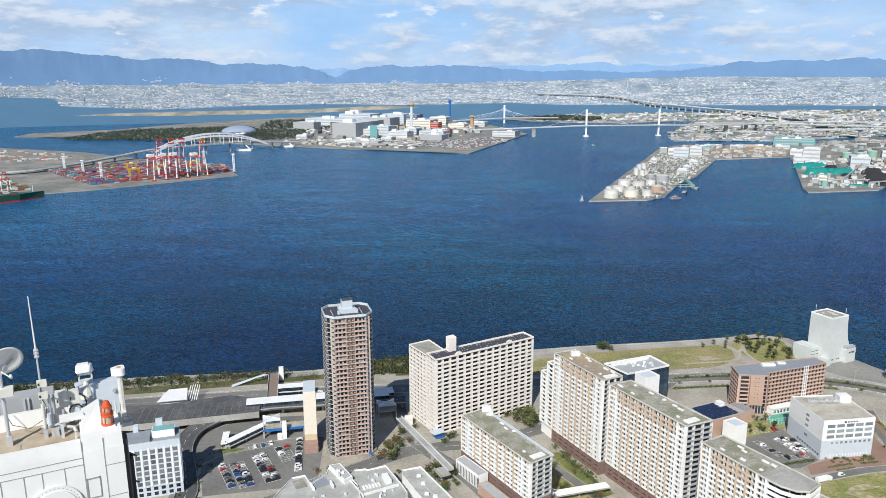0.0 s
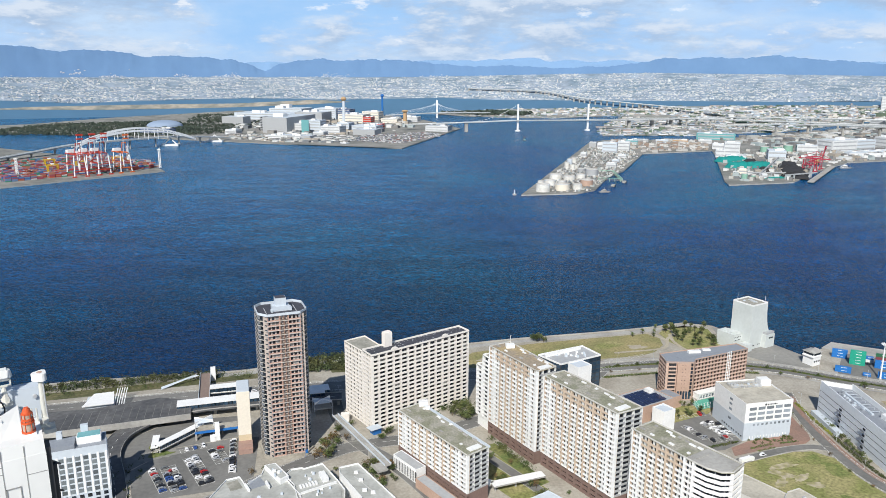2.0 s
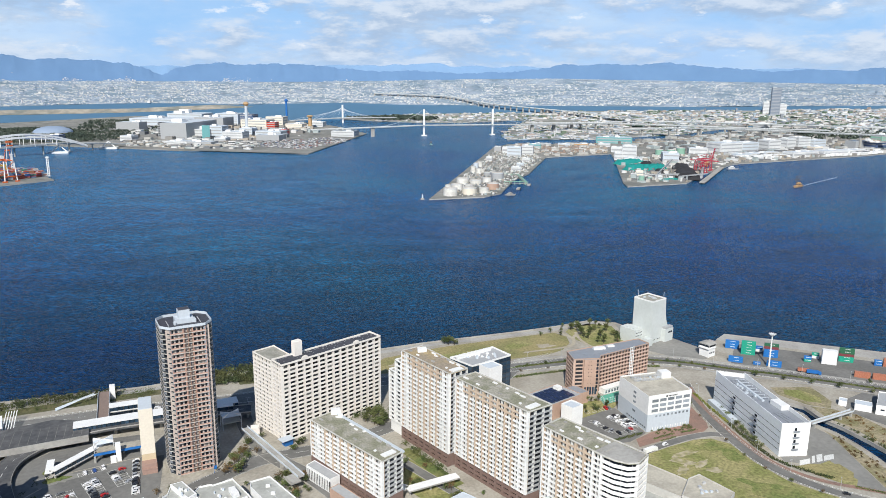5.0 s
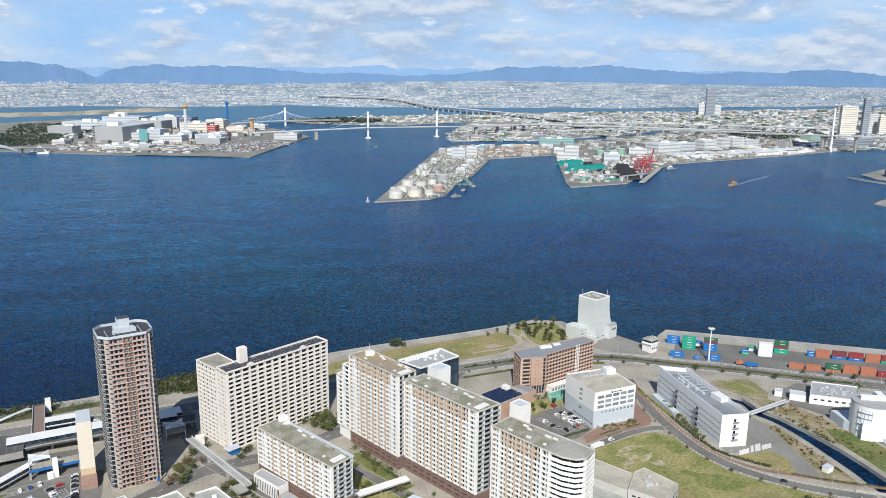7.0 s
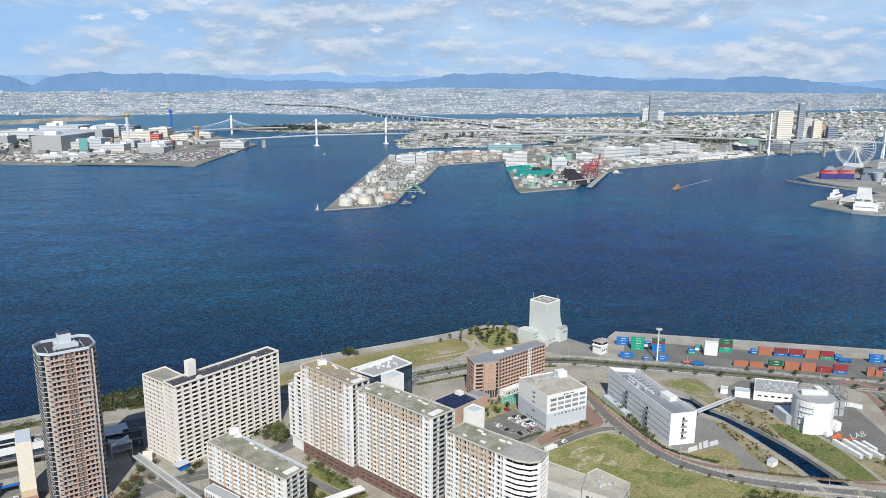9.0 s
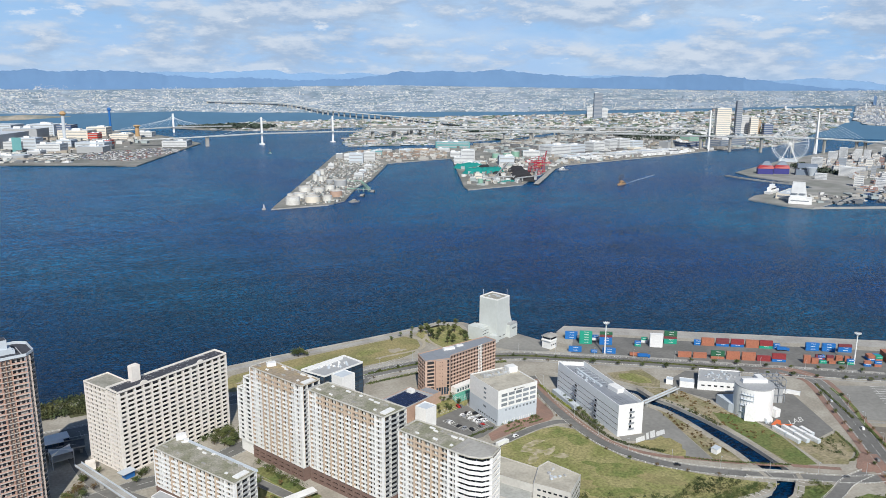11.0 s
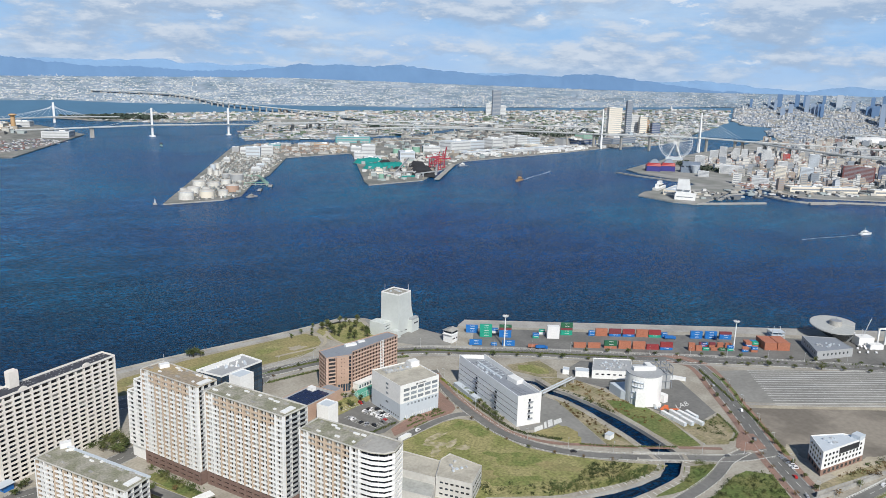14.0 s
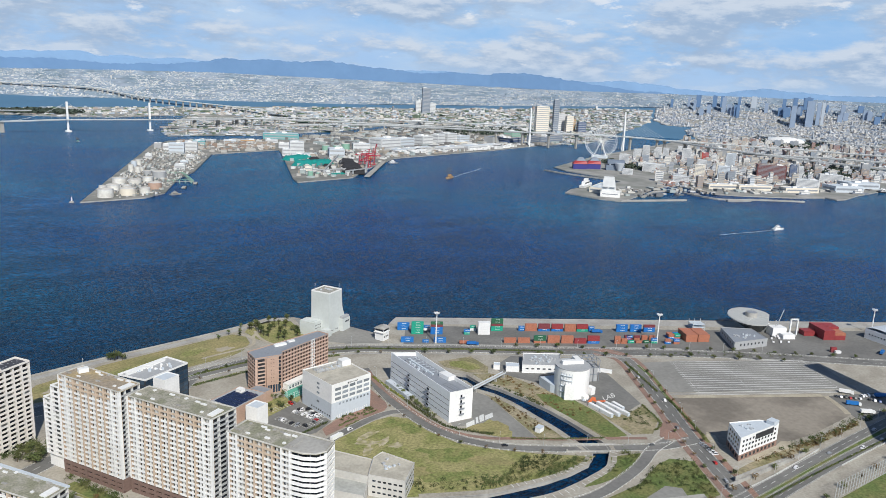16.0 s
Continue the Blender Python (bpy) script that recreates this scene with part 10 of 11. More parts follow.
# arched floating bridge to the container island
ab = deck_line("arch_bridge", "white twin-arch movable bridge", [(-1160, 1900, 3), (-1050, 1960, 5), (-984, 2119, 8), (-930, 2240, 14), (-872, 2339, 22), (-760, 2440, 27), (-640, 2560, 27), (-560, 2640, 20), (-480, 2740, 8)], 20, 3.5, piers=60, pier_w=4)
for s in (-1, 1):
    upper, lower = Mesh(), Mesh()
    a, b = Vector((-872, 2345)), Vector((-575, 2615))
    off = Vector((0.673, -0.74)) * s * 12
    prev = None
    for i in range(25):
        t = i / 24
        p = a + (b - a) * t + off
        z = 16 + 46 * (1 - (2 * t - 1) ** 2)
        for dz in (0, -7 * (1 - (2 * t - 1) ** 2) - 2):
            if prev:
                (upper if dz == 0 else lower).beam((*prev[0], prev[1] + (0 if dz == 0 else prev[2])), (p.x, p.y, z + dz), 3.2, 3.4)
        if i % 2 == 0 and 0 < i < 24:
            part("hanger", Mesh().beam((p.x, p.y, z - 2), (p.x, p.y, 24), 1.5, 1.5), WHITE, ab)
        prev = ((p.x, p.y), z, -7 * (1 - (2 * t - 1) ** 2) - 2)
    part("arch", upper, WHITE, ab)
    part("lower_chord", lower, WHITE, ab)
for x, y in ((-860, 2350), (-640, 2560), (-520, 2690)):
    part("pontoon", Mesh().box(x - 28, y - 16, SEA - 1, x + 28, y + 16, 3).beam((x - 20, y, 3), (x, y, 22), 3, 3).beam((x + 20, y, 3), (x, y, 22), 3, 3), WHITE, ab, "white pontoon with struts")

# ---- container island ----
rg = random.Random(14)
m = Mesh()
ux, uy = Vector((0.745, 0.667)), Vector((-0.667, 0.745))
base = Vector((-790, 1700))
for row in range(20):
    for col in range(28):
        p = base + ux * (col * 13.4 + 20) + uy * (22 + row * 17)
        if rg.random() < 0.1 or not inside(CONT_ISLAND, p.x, p.y) :
            continue
        tiers = rg.choice((3, 4, 4, 5, 5))
        for k in range(tiers):
            for j in range(rg.choice((2, 4, 5))):
                q = p + uy * j * 2.7
                turned_box(m, q.x, q.y, 0.1 + k * 2.6, 12.2, 2.44, 2.58, math.atan2(ux.y, ux.x))
tagged(part("container_stacks", m, PORTBOX), "thousands of stacked red and blue containers", "containers", kind="stuff")
m = Mesh()
base = Vector((-1050, 1500))
for row in range(12):
    for col in range(17):
        p = base + ux * (col * 13.4) + uy * (20 + row * 19)
        if rg.random() < 0.18 or not inside(CONT_ISLAND, p.x, p.y) or p.x > -800 - row * 3:
            continue
        for k in range(rg.choice((1, 2, 3))):
            for j in range(4):
                q = p + uy * j * 2.7
                turned_box(m, q.x, q.y, 0.1 + k * 2.6, 12.2, 2.44, 2.58, math.atan2(ux.y, ux.x))
tagged(part("container_stacks", m, palette("green_port_boxes", [(0.05, 0.22, 0.12), (0.07, 0.28, 0.2), (0.3, 0.07, 0.06), (0.55, 0.56, 0.55), (0.05, 0.15, 0.1), (0.4, 0.15, 0.09)])), "stacked green and red containers", "containers", kind="stuff")
speckle("yard_clutter", "site huts and vehicles on the open ground", [(-1500, 2560), (-1240, 2480), (-1100, 2300), (-1300, 2150), (-1700, 2300)], 220, (5, 16), (2, 5), palette("site_huts", [(0.6, 0.6, 0.58), (0.4, 0.2, 0.12), (0.5, 0.5, 0.5), (0.3, 0.3, 0.3)]), 47, 40)
quay_turn = math.degrees(math.atan2(ux.y, ux.x)) - 180
for x, y in ((-672, 1815), (-650, 1834), (-630, 1851)):
    gantry(x, y, quay_turn, 98, RED, WHITE, "red and white container crane with raised boom", True, "container cranes")
gantry(-590, 1886, quay_turn, 92, ORANGE, WHITE, "orange and white container crane with raised boom", True, "container cranes")
gantry(-905, 1570, quay_turn, 66, RED, WHITE, "red and white container crane over the ship", False, "container cranes")
for x, y in ((-790, 1960), (-740, 1850), (-640, 2010), (-700, 1920)):
    g = thing("yard_gantry", "yellow rubber-tyred yard gantry crane", "crane", (x, y, 0), quay_turn, group="yard gantries")
    for sx in (-1, 1):
        part("frame", Mesh().box(sx * 11 - 1, -5, 0, sx * 11 + 1, -3, 22).box(sx * 11 - 1, 3, 0, sx * 11 + 1, 5, 22), YELLOW, g)
    part("girder", Mesh().box(-13, -5, 22, 13, -3, 24.5).box(-13, 3, 22, 13, 5, 24.5), YELLOW, g)
    part("trolley", Mesh().box(-3, -4, 24.5, 3, 4, 27), WHITE, g)
for x, y, h in ((-619, 2030, 46), (-520, 1960, 46), (-960, 1950, 42), (-880, 1880, 40), (-795, 1790, 44)):
    g = thing("lattice_mast", "white lattice lighting mast on the terminal", "mast", (x, y, 0), group="lattice masts")
    mm = Mesh()
    for sx in (-1, 1):
        for sy in (-1, 1):
            mm.beam((sx * 2, sy * 2, 0), (sx * 2, sy * 2, h), 0.8, 0.8)
    for z in range(0, int(h), 5):
        mm.beam((-2, -2, z), (2, -2, z + 5), 0.5, 0.5).beam((2, -2, z), (2, 2, z + 5), 0.5, 0.5).beam((2, 2, z), (-2, 2, z + 5), 0.5, 0.5)
    part("lattice", mm, WHITE, g)
    part("lamp_head", Mesh().box(-4, -3, h, 4, 3, h + 2), WHITE, g)
sp = thing("container_ship", "dark green container ship at the terminal quay", "ship", (-900, 1490, SEA), 42)
hull = [(-150, -16), (60, -16), (110, 0), (60, 16), (-150, 16)]
part("hull", Mesh().prism([(a * 0.97, b * 0.8) for a, b in hull], -1, 15, shrink=hull), mat("ship_green", (0.03, 0.1, 0.07), 0.5, 0.1), sp)
part("boot_top", Mesh().prism([(a * 0.975, b * 0.82) for a, b in hull], -1.1, 2.5, shrink=[(a * 0.98, b * 0.85) for a, b in hull]), RED, sp, "red lower hull")
mm = Mesh()
for i in range(15):
    for j in range(9):
        for k in range(rg.choice((1, 2, 3))):
            mm.box(-140 + i * 13, -14 + j * 3.1, 15 + k * 2.6, -128 + i * 13, -11.6 + j * 3.1, 17.5 + k * 2.6)
part("deck_cargo", mm, MATS["green_port_boxes"], sp, "stacked green deck containers")
part("mast", Mesh().tube((88, 0, 15), (88, 0, 30), 0.6, 0.4), WHITE, sp)
# ---- the district with the big wheel ----
TEMB = [(2005, 1541, 43, 26, 47, "w"), (2274, 1690, 39, 20, 43, "w"), (2331, 1694, 35, 18, 57, "w"), (2390, 1680, 31, 15, 49, "w"), (2365, 1630, 30, 15, 52, "w"), (2382, 1584, 22, 13, 65, "w"), (2376, 1550, 43, 21, 58, "w"), (1986, 1409, 93, 37, 28, "w"), (1832, 1390, 42, 21, 18, "w"), (1794, 1179, 59, 24, 26, "w"), (1921, 1204, 38, 23, 55, "y"), (2440, 1514, 31, 25, 44, "r"), (2001, 1175, 46, 28, 50, "p")]
TEMC = [(2192, 1132, 83, 42, 50, "m"), (2241, 1088, 27, 21, 55, "b"), (2275, 1080, 19, 15, 52, "w"), (2111, 979, 82, 33, 28, "w"), (2334, 1015, 90, 36, 28, "w"), (2360, 1367, 42, 33, 60, "p"), (1879, 1068, 33, 33, 18, "w"), (2643, 1042, 35, 28, 50, "g"), (2687, 1201, 45, 27, 32, "g"), (2740, 1627, 49, 39, 44, "g"), (2164, 1352, 39, 27, 43, "w"), (2060, 1210, 40, 26, 34, "o"), (2120, 1260, 30, 26, 46, "y")]
for x, y, w, d, h, c in TEMB + TEMC:
    k = 1.0 if c in "m" else 0.72
    mid_building(x, y, w * k, d * k, h * (0.85 if c != "m" else 0.9), c, -55, "apartment_house", "district buildings", floors=max(3, int(h / 4)))
for r in [(1833, 1078, 92, 30, 12, "y"), (1905, 1028, 100, 30, 12, "y"), (1995, 945, 101, 30, 12, "y"), (2155, 900, 90, 54, 16, "p"), (2290, 915, 97, 58, 16, "p")]:
    mid_building(*r, -27, "quay_warehouse", "quay warehouses", floors=1)
DISTRICT = palette("district_walls", [(0.60, 0.60, 0.59), (0.42, 0.40, 0.37), (0.68, 0.68, 0.67), (0.33, 0.27, 0.23), (0.52, 0.48, 0.42), (0.36, 0.38, 0.41), (0.64, 0.62, 0.58), (0.28, 0.32, 0.37), (0.45, 0.36, 0.29), (0.50, 0.52, 0.55), (0.30, 0.18, 0.15), (0.57, 0.57, 0.57)])


def flats(name, label, poly, count, size, high, seed, turn):
    """Small houses and blocks of flats, each with its window ribbons and roof hut, over level land given in metres."""
    rg = random.Random(seed)
    m = Mesh()
    x0, x1, y0, y1 = min(p[0] for p in poly), max(p[0] for p in poly), min(p[1] for p in poly), max(p[1] for p in poly)
    while count:
        x, y = rg.uniform(x0, x1), rg.uniform(y0, y1)
        if not inside(poly, x, y) or noise.fractal(Vector((x * 0.006, y * 0.006, seed)), 0.9, 2.2, 3) + 0.55 < rg.random():
            continue
        count -= 1
        w = rg.uniform(*size)
        d, h = w * rg.uniform(0.45, 0.9), rg.uniform(*high) * rg.choice((0.5, 0.6, 0.7, 0.9, 1.9))
        px_, py_, pz_, k = settle(x, y)
        w, d, h = w * k, d * k, h * k
        way = radians(turn + rg.choice((0, 0, 0, 90, 24)) + rg.uniform(-4, 4))
        turned_box(m, px_, py_, pz_ - 0.3, w, d, h, way)
        turned_box(m, px_ + rg.uniform(-0.2, 0.2) * w, py_ + rg.uniform(-0.2, 0.2) * d, pz_ + h - 0.4, w * 0.3, d * 0.35, 3.0 * k, way)
        n = max(1, int(h / k / 4.5))
        for i in range(n):
            turned_box(m, px_, py_, pz_ + h * (i + 0.4) / n, w * 0.86, d + 0.4, h / n * 0.36, way, 1)
            turned_box(m, px_, py_, pz_ + h * (i + 0.4) / n, w + 0.4, d * 0.8, h / n * 0.36, way, 1)
    return tagged(part(name, m, [DISTRICT, MIDGREY]), label, "buildings", kind="stuff")


flats("district_blocks", "dense small houses and flats of the harbour district", [(1700, 1180), (1950, 1010), (2350, 960), (2900, 900), (3300, 1500), (3000, 1900), (2500, 1800), (2100, 1640), (1900, 1350)], 1500, (9, 24), (6, 17), 48, -55)
flats("district_blocks", "dense flats behind the elevated road", [(2800, 700), (4050, 560), (4080, 1000), (3950, 1500), (3650, 2150), (3300, 2200), (3000, 1700), (3000, 1200)], 2300, (10, 30), (7, 20), 49, -55)
woods("woods", "park trees round the arena", [(3672, 2019), (3950, 2120), (4064, 1821), (3673, 1669), (3473, 1878)], 420, (9, 16), 38)
woods("woods", "street trees among the district flats", [(2500, 1144), (2683, 1300), (2830, 1206), (2573, 1047)], 260, (8, 14), 39)
sa_ = settle(3960, 1985)
so = thing("sports_arena", "large white shell-roofed sports arena among trees", "arena", sa_[:3], -62)
part("wall", Mesh().tube((0, 0, -2), (0, 0, 12), 88 * sa_[3], n=28), PALEGREY, so)
part("roof", Mesh().dome((0, 0, 12), 94 * sa_[3], 26 * sa_[3], 28, 6), WHITE, so)
part("roof_ridge", Mesh().box(-90 * sa_[3], -5, 20, 90 * sa_[3], 5, 34 * sa_[3]), PALEGREY, so)
speckle("district_clutter", "low sheds and lorries on the quays", [(1400, 1200), (1450, 1090), (1700, 1000), (2280, 860), (2300, 900), (1800, 1060), (1560, 1230)], 160, (5, 20), (2, 6), CLUTTER, 50, -27)
# aquarium: dark blue blocks with red sloped upper walls
for x, y in ((1790, 1545), (1838, 1530)):
    aq = thing("aquarium", "dark blue and red block with a glass crown", "aquarium", (x, y, 0), -40, group="aquarium halls")
    part("base", Mesh().box(-21, -14, 0, 21, 14, 16), mat("aquarium_blue", (0.05, 0.05, 0.22), 0.5, 0.1) if "aquarium_blue" not in MATS else MATS["aquarium_blue"], aq)
    part("red_wall", Mesh().prism([(-22, -15), (22, -15), (22, 15), (-22, 15)], 16, 25, shrink=[(-14, -6), (20, -10), (20, 12), (-14, 12)]), mat("dark_red_panel", (0.32, 0.035, 0.04), 0.5, 0.1) if "dark_red_panel" not in MATS else MATS["dark_red_panel"], aq, "dark red sloping upper wall")
    part("crown", Mesh().prism([(-12, -4), (18, -8), (18, 11), (-12, 11)], 25, 36, shrink=[(-2, 0), (10, -2), (10, 8), (-2, 8)]), HUES["d"], aq, "slate glass crown")
mu = thing("theatre", "dark block with an inverted glass cone", "theatre", (1880, 1475, 0), -45)
part("block", Mesh().box(-30, -14, 0, 26, 18, 16).box(-26, -10, 20, 26, 14, 32), HUES["d"], mu)
part("cone", Mesh().tube((10, -18, 0), (10, -18, 24), 6, 15, 20), PALEGREY, mu)
part("column", Mesh().box(-20, -8, 16, -16, -4, 20).box(18, 6, 16, 22, 10, 20), PALEGREY, mu)


def ferris_wheel(x, y, r, hub, turn):
    ob = thing("ferris_wheel", "giant white observation wheel with round cabins", "wheel", (x, y, 0), turn)
    n = 60
    for rr, t in ((r, 0.6), (r * 0.9, 0.42)):
        for s in (-3, 3):
            m = Mesh()
            for i in range(n):
                a, b = 2 * math.pi * i / n, 2 * math.pi * (i + 1) / n
                m.tube((rr * math.cos(a), s, hub + rr * math.sin(a)), (rr * math.cos(b), s, hub + rr * math.sin(b)), t, n=4)
            part("rim", m, WHITE, ob)
    m = Mesh()
    for i in range(30):
        a = 2 * math.pi * i / 30
        for s in (-3, 3):
            m.tube((0, s * 1.6, hub), (r * math.cos(a), s, hub + r * math.sin(a)), 0.34, n=3)
    part("spoke", m, WHITE, ob)
    m = Mesh()
    for i in range(n):
        a = 2 * math.pi * (i + 0.5) / n
        m.tube((r * 0.9 * math.cos(a), -3, hub + r * 0.9 * math.sin(a)), (r * math.cos(a + 0.05), 3, hub + r * math.sin(a + 0.05)), 0.15, n=3)
    part("lacing", m, WHITE, ob)
    cab = Mesh().tube((0, -1.4, -1.6), (0, 1.4, -1.6), 1.3, n=8).data("cabin", PALEGREY)
    for i in range(n):
        a = 2 * math.pi * i / n
        part("cabin", cab, None, ob, at=Matrix.Translation(((r + 2.2) * math.cos(a), 0, hub + (r + 2.2) * math.sin(a))))
    part("hub", Mesh().tube((0, -6, hub), (0, 6, hub), 2.6, n=14), WHITE, ob)
    for s in (-1, 1):
        for e in (-1, 1):
            part("leg", Mesh().beam((0, s * 5, hub), (e * 26, s * 16, -0.5), 1.7, 1.7), WHITE, ob)
    part("station", Mesh().box(-30, -14, 0, 30, 14, 9), PALEGREY, ob)


ferris_wheel(2155, 1767, 56.5, 61, -52)
vt = thing("vent_tower", "white tapering ventilation tower on the pier", "tower", (1402, 1112, 0), -50)
part("wall", Mesh().prism([(-19, -13), (19, -13), (19, 13), (-19, 13)], -0.5, 46, shrink=[(-15, -5), (10, -5), (10, 10), (-15, 10)]), HUES["w"], vt)
part("foot", Mesh().box(-20, -16, -0.5, 26, 14, 13), WHITE, vt)
part("slot", Mesh().box(-16, -13.4, 22, -4, -10, 23.2).box(0, -13.4, 22, 12, -10, 23.2).box(-16, -16.2, 6, 20, -16, 8), MIDGREY, vt)
mid_building(1470, 1190, 110, 34, 11, "y", 25, "ferry_terminal", "", 1)
for pts, w in (([(1647, 1556), (1645, 1473), (1669, 1323)], 7), ([(1378, 1055), (1460, 1024), (1544, 994)], 8), ([(1476, 1068), (1594, 1117), (1656, 1092)], 7), ([(1656, 1092), (1643, 971), (1745, 911), (1828, 848)], 6), ([(1640, 945), (1700, 918)], 8)):
    m = Mesh()
    sm = smooth_line(pts, 20)
    for a, b in zip(sm, sm[1:]):
        m.beam((*a, -1.2), (*b, -1.2), w, 4.4)
    tagged(part("breakwater", m, CONCRETE), "low grey concrete breakwater", "breakwater", kind="structure")
# ---- towers of the far centre ----
HIGH = [(10583, 7286, 68, 135, "k"), (11369, 7488, 73, 190, "h"), (11837, 7608, 151, 215, "k"), (12733, 7839, 137, 216, "k"), (13184, 7955, 129, 211, "k"), (9300, 5580, 99, 209, "h"), (13989, 7761, 196, 227, "l"), (15716, 9062, 111, 198, "k"), (9883, 5050, 85, 223, "k"), (6217, 3084, 74, 185, "h"),
        (14864, 7370, 152, 242, "k"), (6613, 3136, 112, 228, "h"), (15787, 7558, 308, 254, "k"), (7188, 3331, 60, 214, "h"), (7278, 3330, 49, 215, "l"), (11120, 4813, 111, 181, "h"), (10876, 5826, 94, 150, "h"), (13911, 6300, 70, 139, "k"), (16165, 6652, 201, 134, "k")]
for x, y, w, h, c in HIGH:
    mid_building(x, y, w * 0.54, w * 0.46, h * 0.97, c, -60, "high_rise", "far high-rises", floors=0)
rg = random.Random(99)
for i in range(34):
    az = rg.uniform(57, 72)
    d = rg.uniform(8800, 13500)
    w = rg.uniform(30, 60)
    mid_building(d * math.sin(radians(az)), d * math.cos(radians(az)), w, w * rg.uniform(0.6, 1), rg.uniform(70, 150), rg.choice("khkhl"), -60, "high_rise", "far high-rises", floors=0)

# ---- the near roof shoulder with its aerials, below the eye ----
C = Vector((-11.255, 24.745))
A, B = Vector((-0.8955, -0.4451)), Vector((-0.4451, 0.8955))
ANG = math.degrees(math.atan2(-A.y, -A.x))        # the front wall's line
PANEL = mat("white_wall_panel", (0.76, 0.76, 0.74), 0.5, 0.04, 1.5, 0.3, second=(0.70, 0.70, 0.68))
JOINT = mat("panel_joint", (0.28, 0.28, 0.27), 0.8, 0.1)
DECKSTAIN = mat("stained_deck", (0.44, 0.37, 0.28), 0.9, 0.16, 2.5, 0.5, second=(0.33, 0.27, 0.2))
OFFWHITE = mat("aged_white_plastic", (0.62, 0.61, 0.55), 0.5, 0.08, 4.0, 0.8)
CAGE = mat("orange_red_cage", (0.62, 0.10, 0.03), 0.45, 0.08, 6.0)
LENS = mat("ribbed_lens_glass", (0.42, 0.33, 0.26), 0.15, 0.2, 12.0, spec=0.8)
CABLEBLACK = mat("black_cable", (0.02, 0.02, 0.022), 0.5, 0.1)


def rr(a, b):
    p = C + A * a + B * b
    return (p.x, p.y)


def abox(m, a0, b0, z0, a1, b1, z1):
    """Box in the roof's own frame: a runs along the front wall, b back from it."""
    return m.box(-max(a0, a1), min(b0, b1), z0, -min(a0, a1), max(b0, b1), z1)


rs = thing("roof_shoulder", "white panelled roof shoulder with a stained deck", "roof", (C.x, C.y, 0), ANG)
part("wall", abox(abox(Mesh(), 0, 0, 175, 14, 4.2, 236.6), 0, 0, 236.6, 14, 0.3, 236.9), PANEL, rs)
part("deck", abox(Mesh(), 1.2, 0.3, 236.6, 14, 3.4, 236.93), DECKSTAIN, rs, "beige stained roof deck")
part("front_parapet", Mesh().prism([(-14, 0.0), (-1.38, 0.0), (-1.38, 0.42), (-14, 0.42)], 236.9, 237.3, shrink=[(-14, 0.03), (-1.38, 0.03), (-1.38, 0.34), (-14, 0.34)]), PANEL, rs)
part("corner_block", Mesh().prism([(-1.38, 0), (0, 0), (0, 2.2), (-1.38, 2.2)], 236.6, 237.4, shrink=[(-1.36, 0.02), (-0.02, 0.02), (-0.02, 2.18), (-1.36, 2.18)]), PANEL, rs)
part("sloped_hood", Mesh().add([(-1.3, 0.5, 237.4), (-0.62, 0.75, 237.4), (-0.55, 2.9, 237.4), (-1.3, 2.9, 237.4), (-0.62, 2.45, 237.85), (-1.2, 1.85, 237.8)], [(0, 1, 4, 5), (1, 2, 4), (2, 3, 5, 4), (3, 0, 5), (0, 3, 2, 1)]), PANEL, rs, "white sloped hood")
part("beam", Mesh().prism([(-14, 3.0), (-1.35, 3.0), (-1.35, 3.35), (-14, 3.35)], 236.9, 237.52, shrink=[(-14, 3.12), (-1.35, 3.12), (-1.35, 3.25), (-14, 3.25)]), PANEL, rs, "bright white beam behind the deck")
part("duct", abox(Mesh(), 2.15, 3.7, 236.6, 14, 4.4, 237.93), GREY, rs, "grey duct behind the beam")
rib = Mesh()
for a in (2.2, 2.38, 3.0, 3.14, 3.9, 4.6, 5.4):
    abox(rib, a, 3.62, 236.7, a + 0.07, 3.7, 237.85)
part("duct_rib", rib, STEEL, rs)
part("plant_box", Mesh().prism([(-1.45, 3.5), (0.35, 3.45), (0.35, 4.1), (-1.45, 4.1)], 236.6, 238.02, shrink=[(-1.4, 3.55), (0.33, 3.5), (0.33, 4.05), (-1.4, 4.05)]), PALEGREY, rs, "pale grey plant box with a rusty edge")
part("port", Mesh().tube((0.0, 3.49, 237.65), (0.0, 3.4, 237.65), 0.08, n=14), STEEL, rs)
for x in (-0.66, -1.36, -1.98, -2.69, -3.25, -3.95, -4.6):
    part("panel_joint", Mesh().box(x - 0.014, -0.012, 228, x + 0.014, 0.02, 236.42 if x < -1.5 else 237.3), JOINT, rs)
for z in (236.42, 236.68):
    part("panel_joint", Mesh().box(-14, -0.012, z, -1.36, 0.02, z + 0.022), JOINT, rs)
for z in (236.2, 234.95, 233.7):
    part("panel_joint", Mesh().box(-0.66, -0.012, z, -0.02, 0.02, z + 0.022), JOINT, rs)
hatch = Mesh()
for x0, x1, z0, z1 in ((-1.34, -1.31, 235.05, 235.85), (-0.91, -0.88, 235.05, 235.85), (-1.34, -0.88, 235.05, 235.08), (-1.34, -0.88, 235.82, 235.85)):
    hatch.box(x0, -0.03, z0, x1, 0.02, z1)
part("hatch_frame", hatch, JOINT, rs)
ring = Mesh().tube((-2.36, -0.1, 235.0), (-2.36, 0.0, 235.0), 0.87, n=48).tube((-2.36, -0.16, 235.0), (-2.36, -0.09, 235.0), 0.7, n=48)
part("round_cover", ring, PANEL, rs, "round bolted cover on the wall")
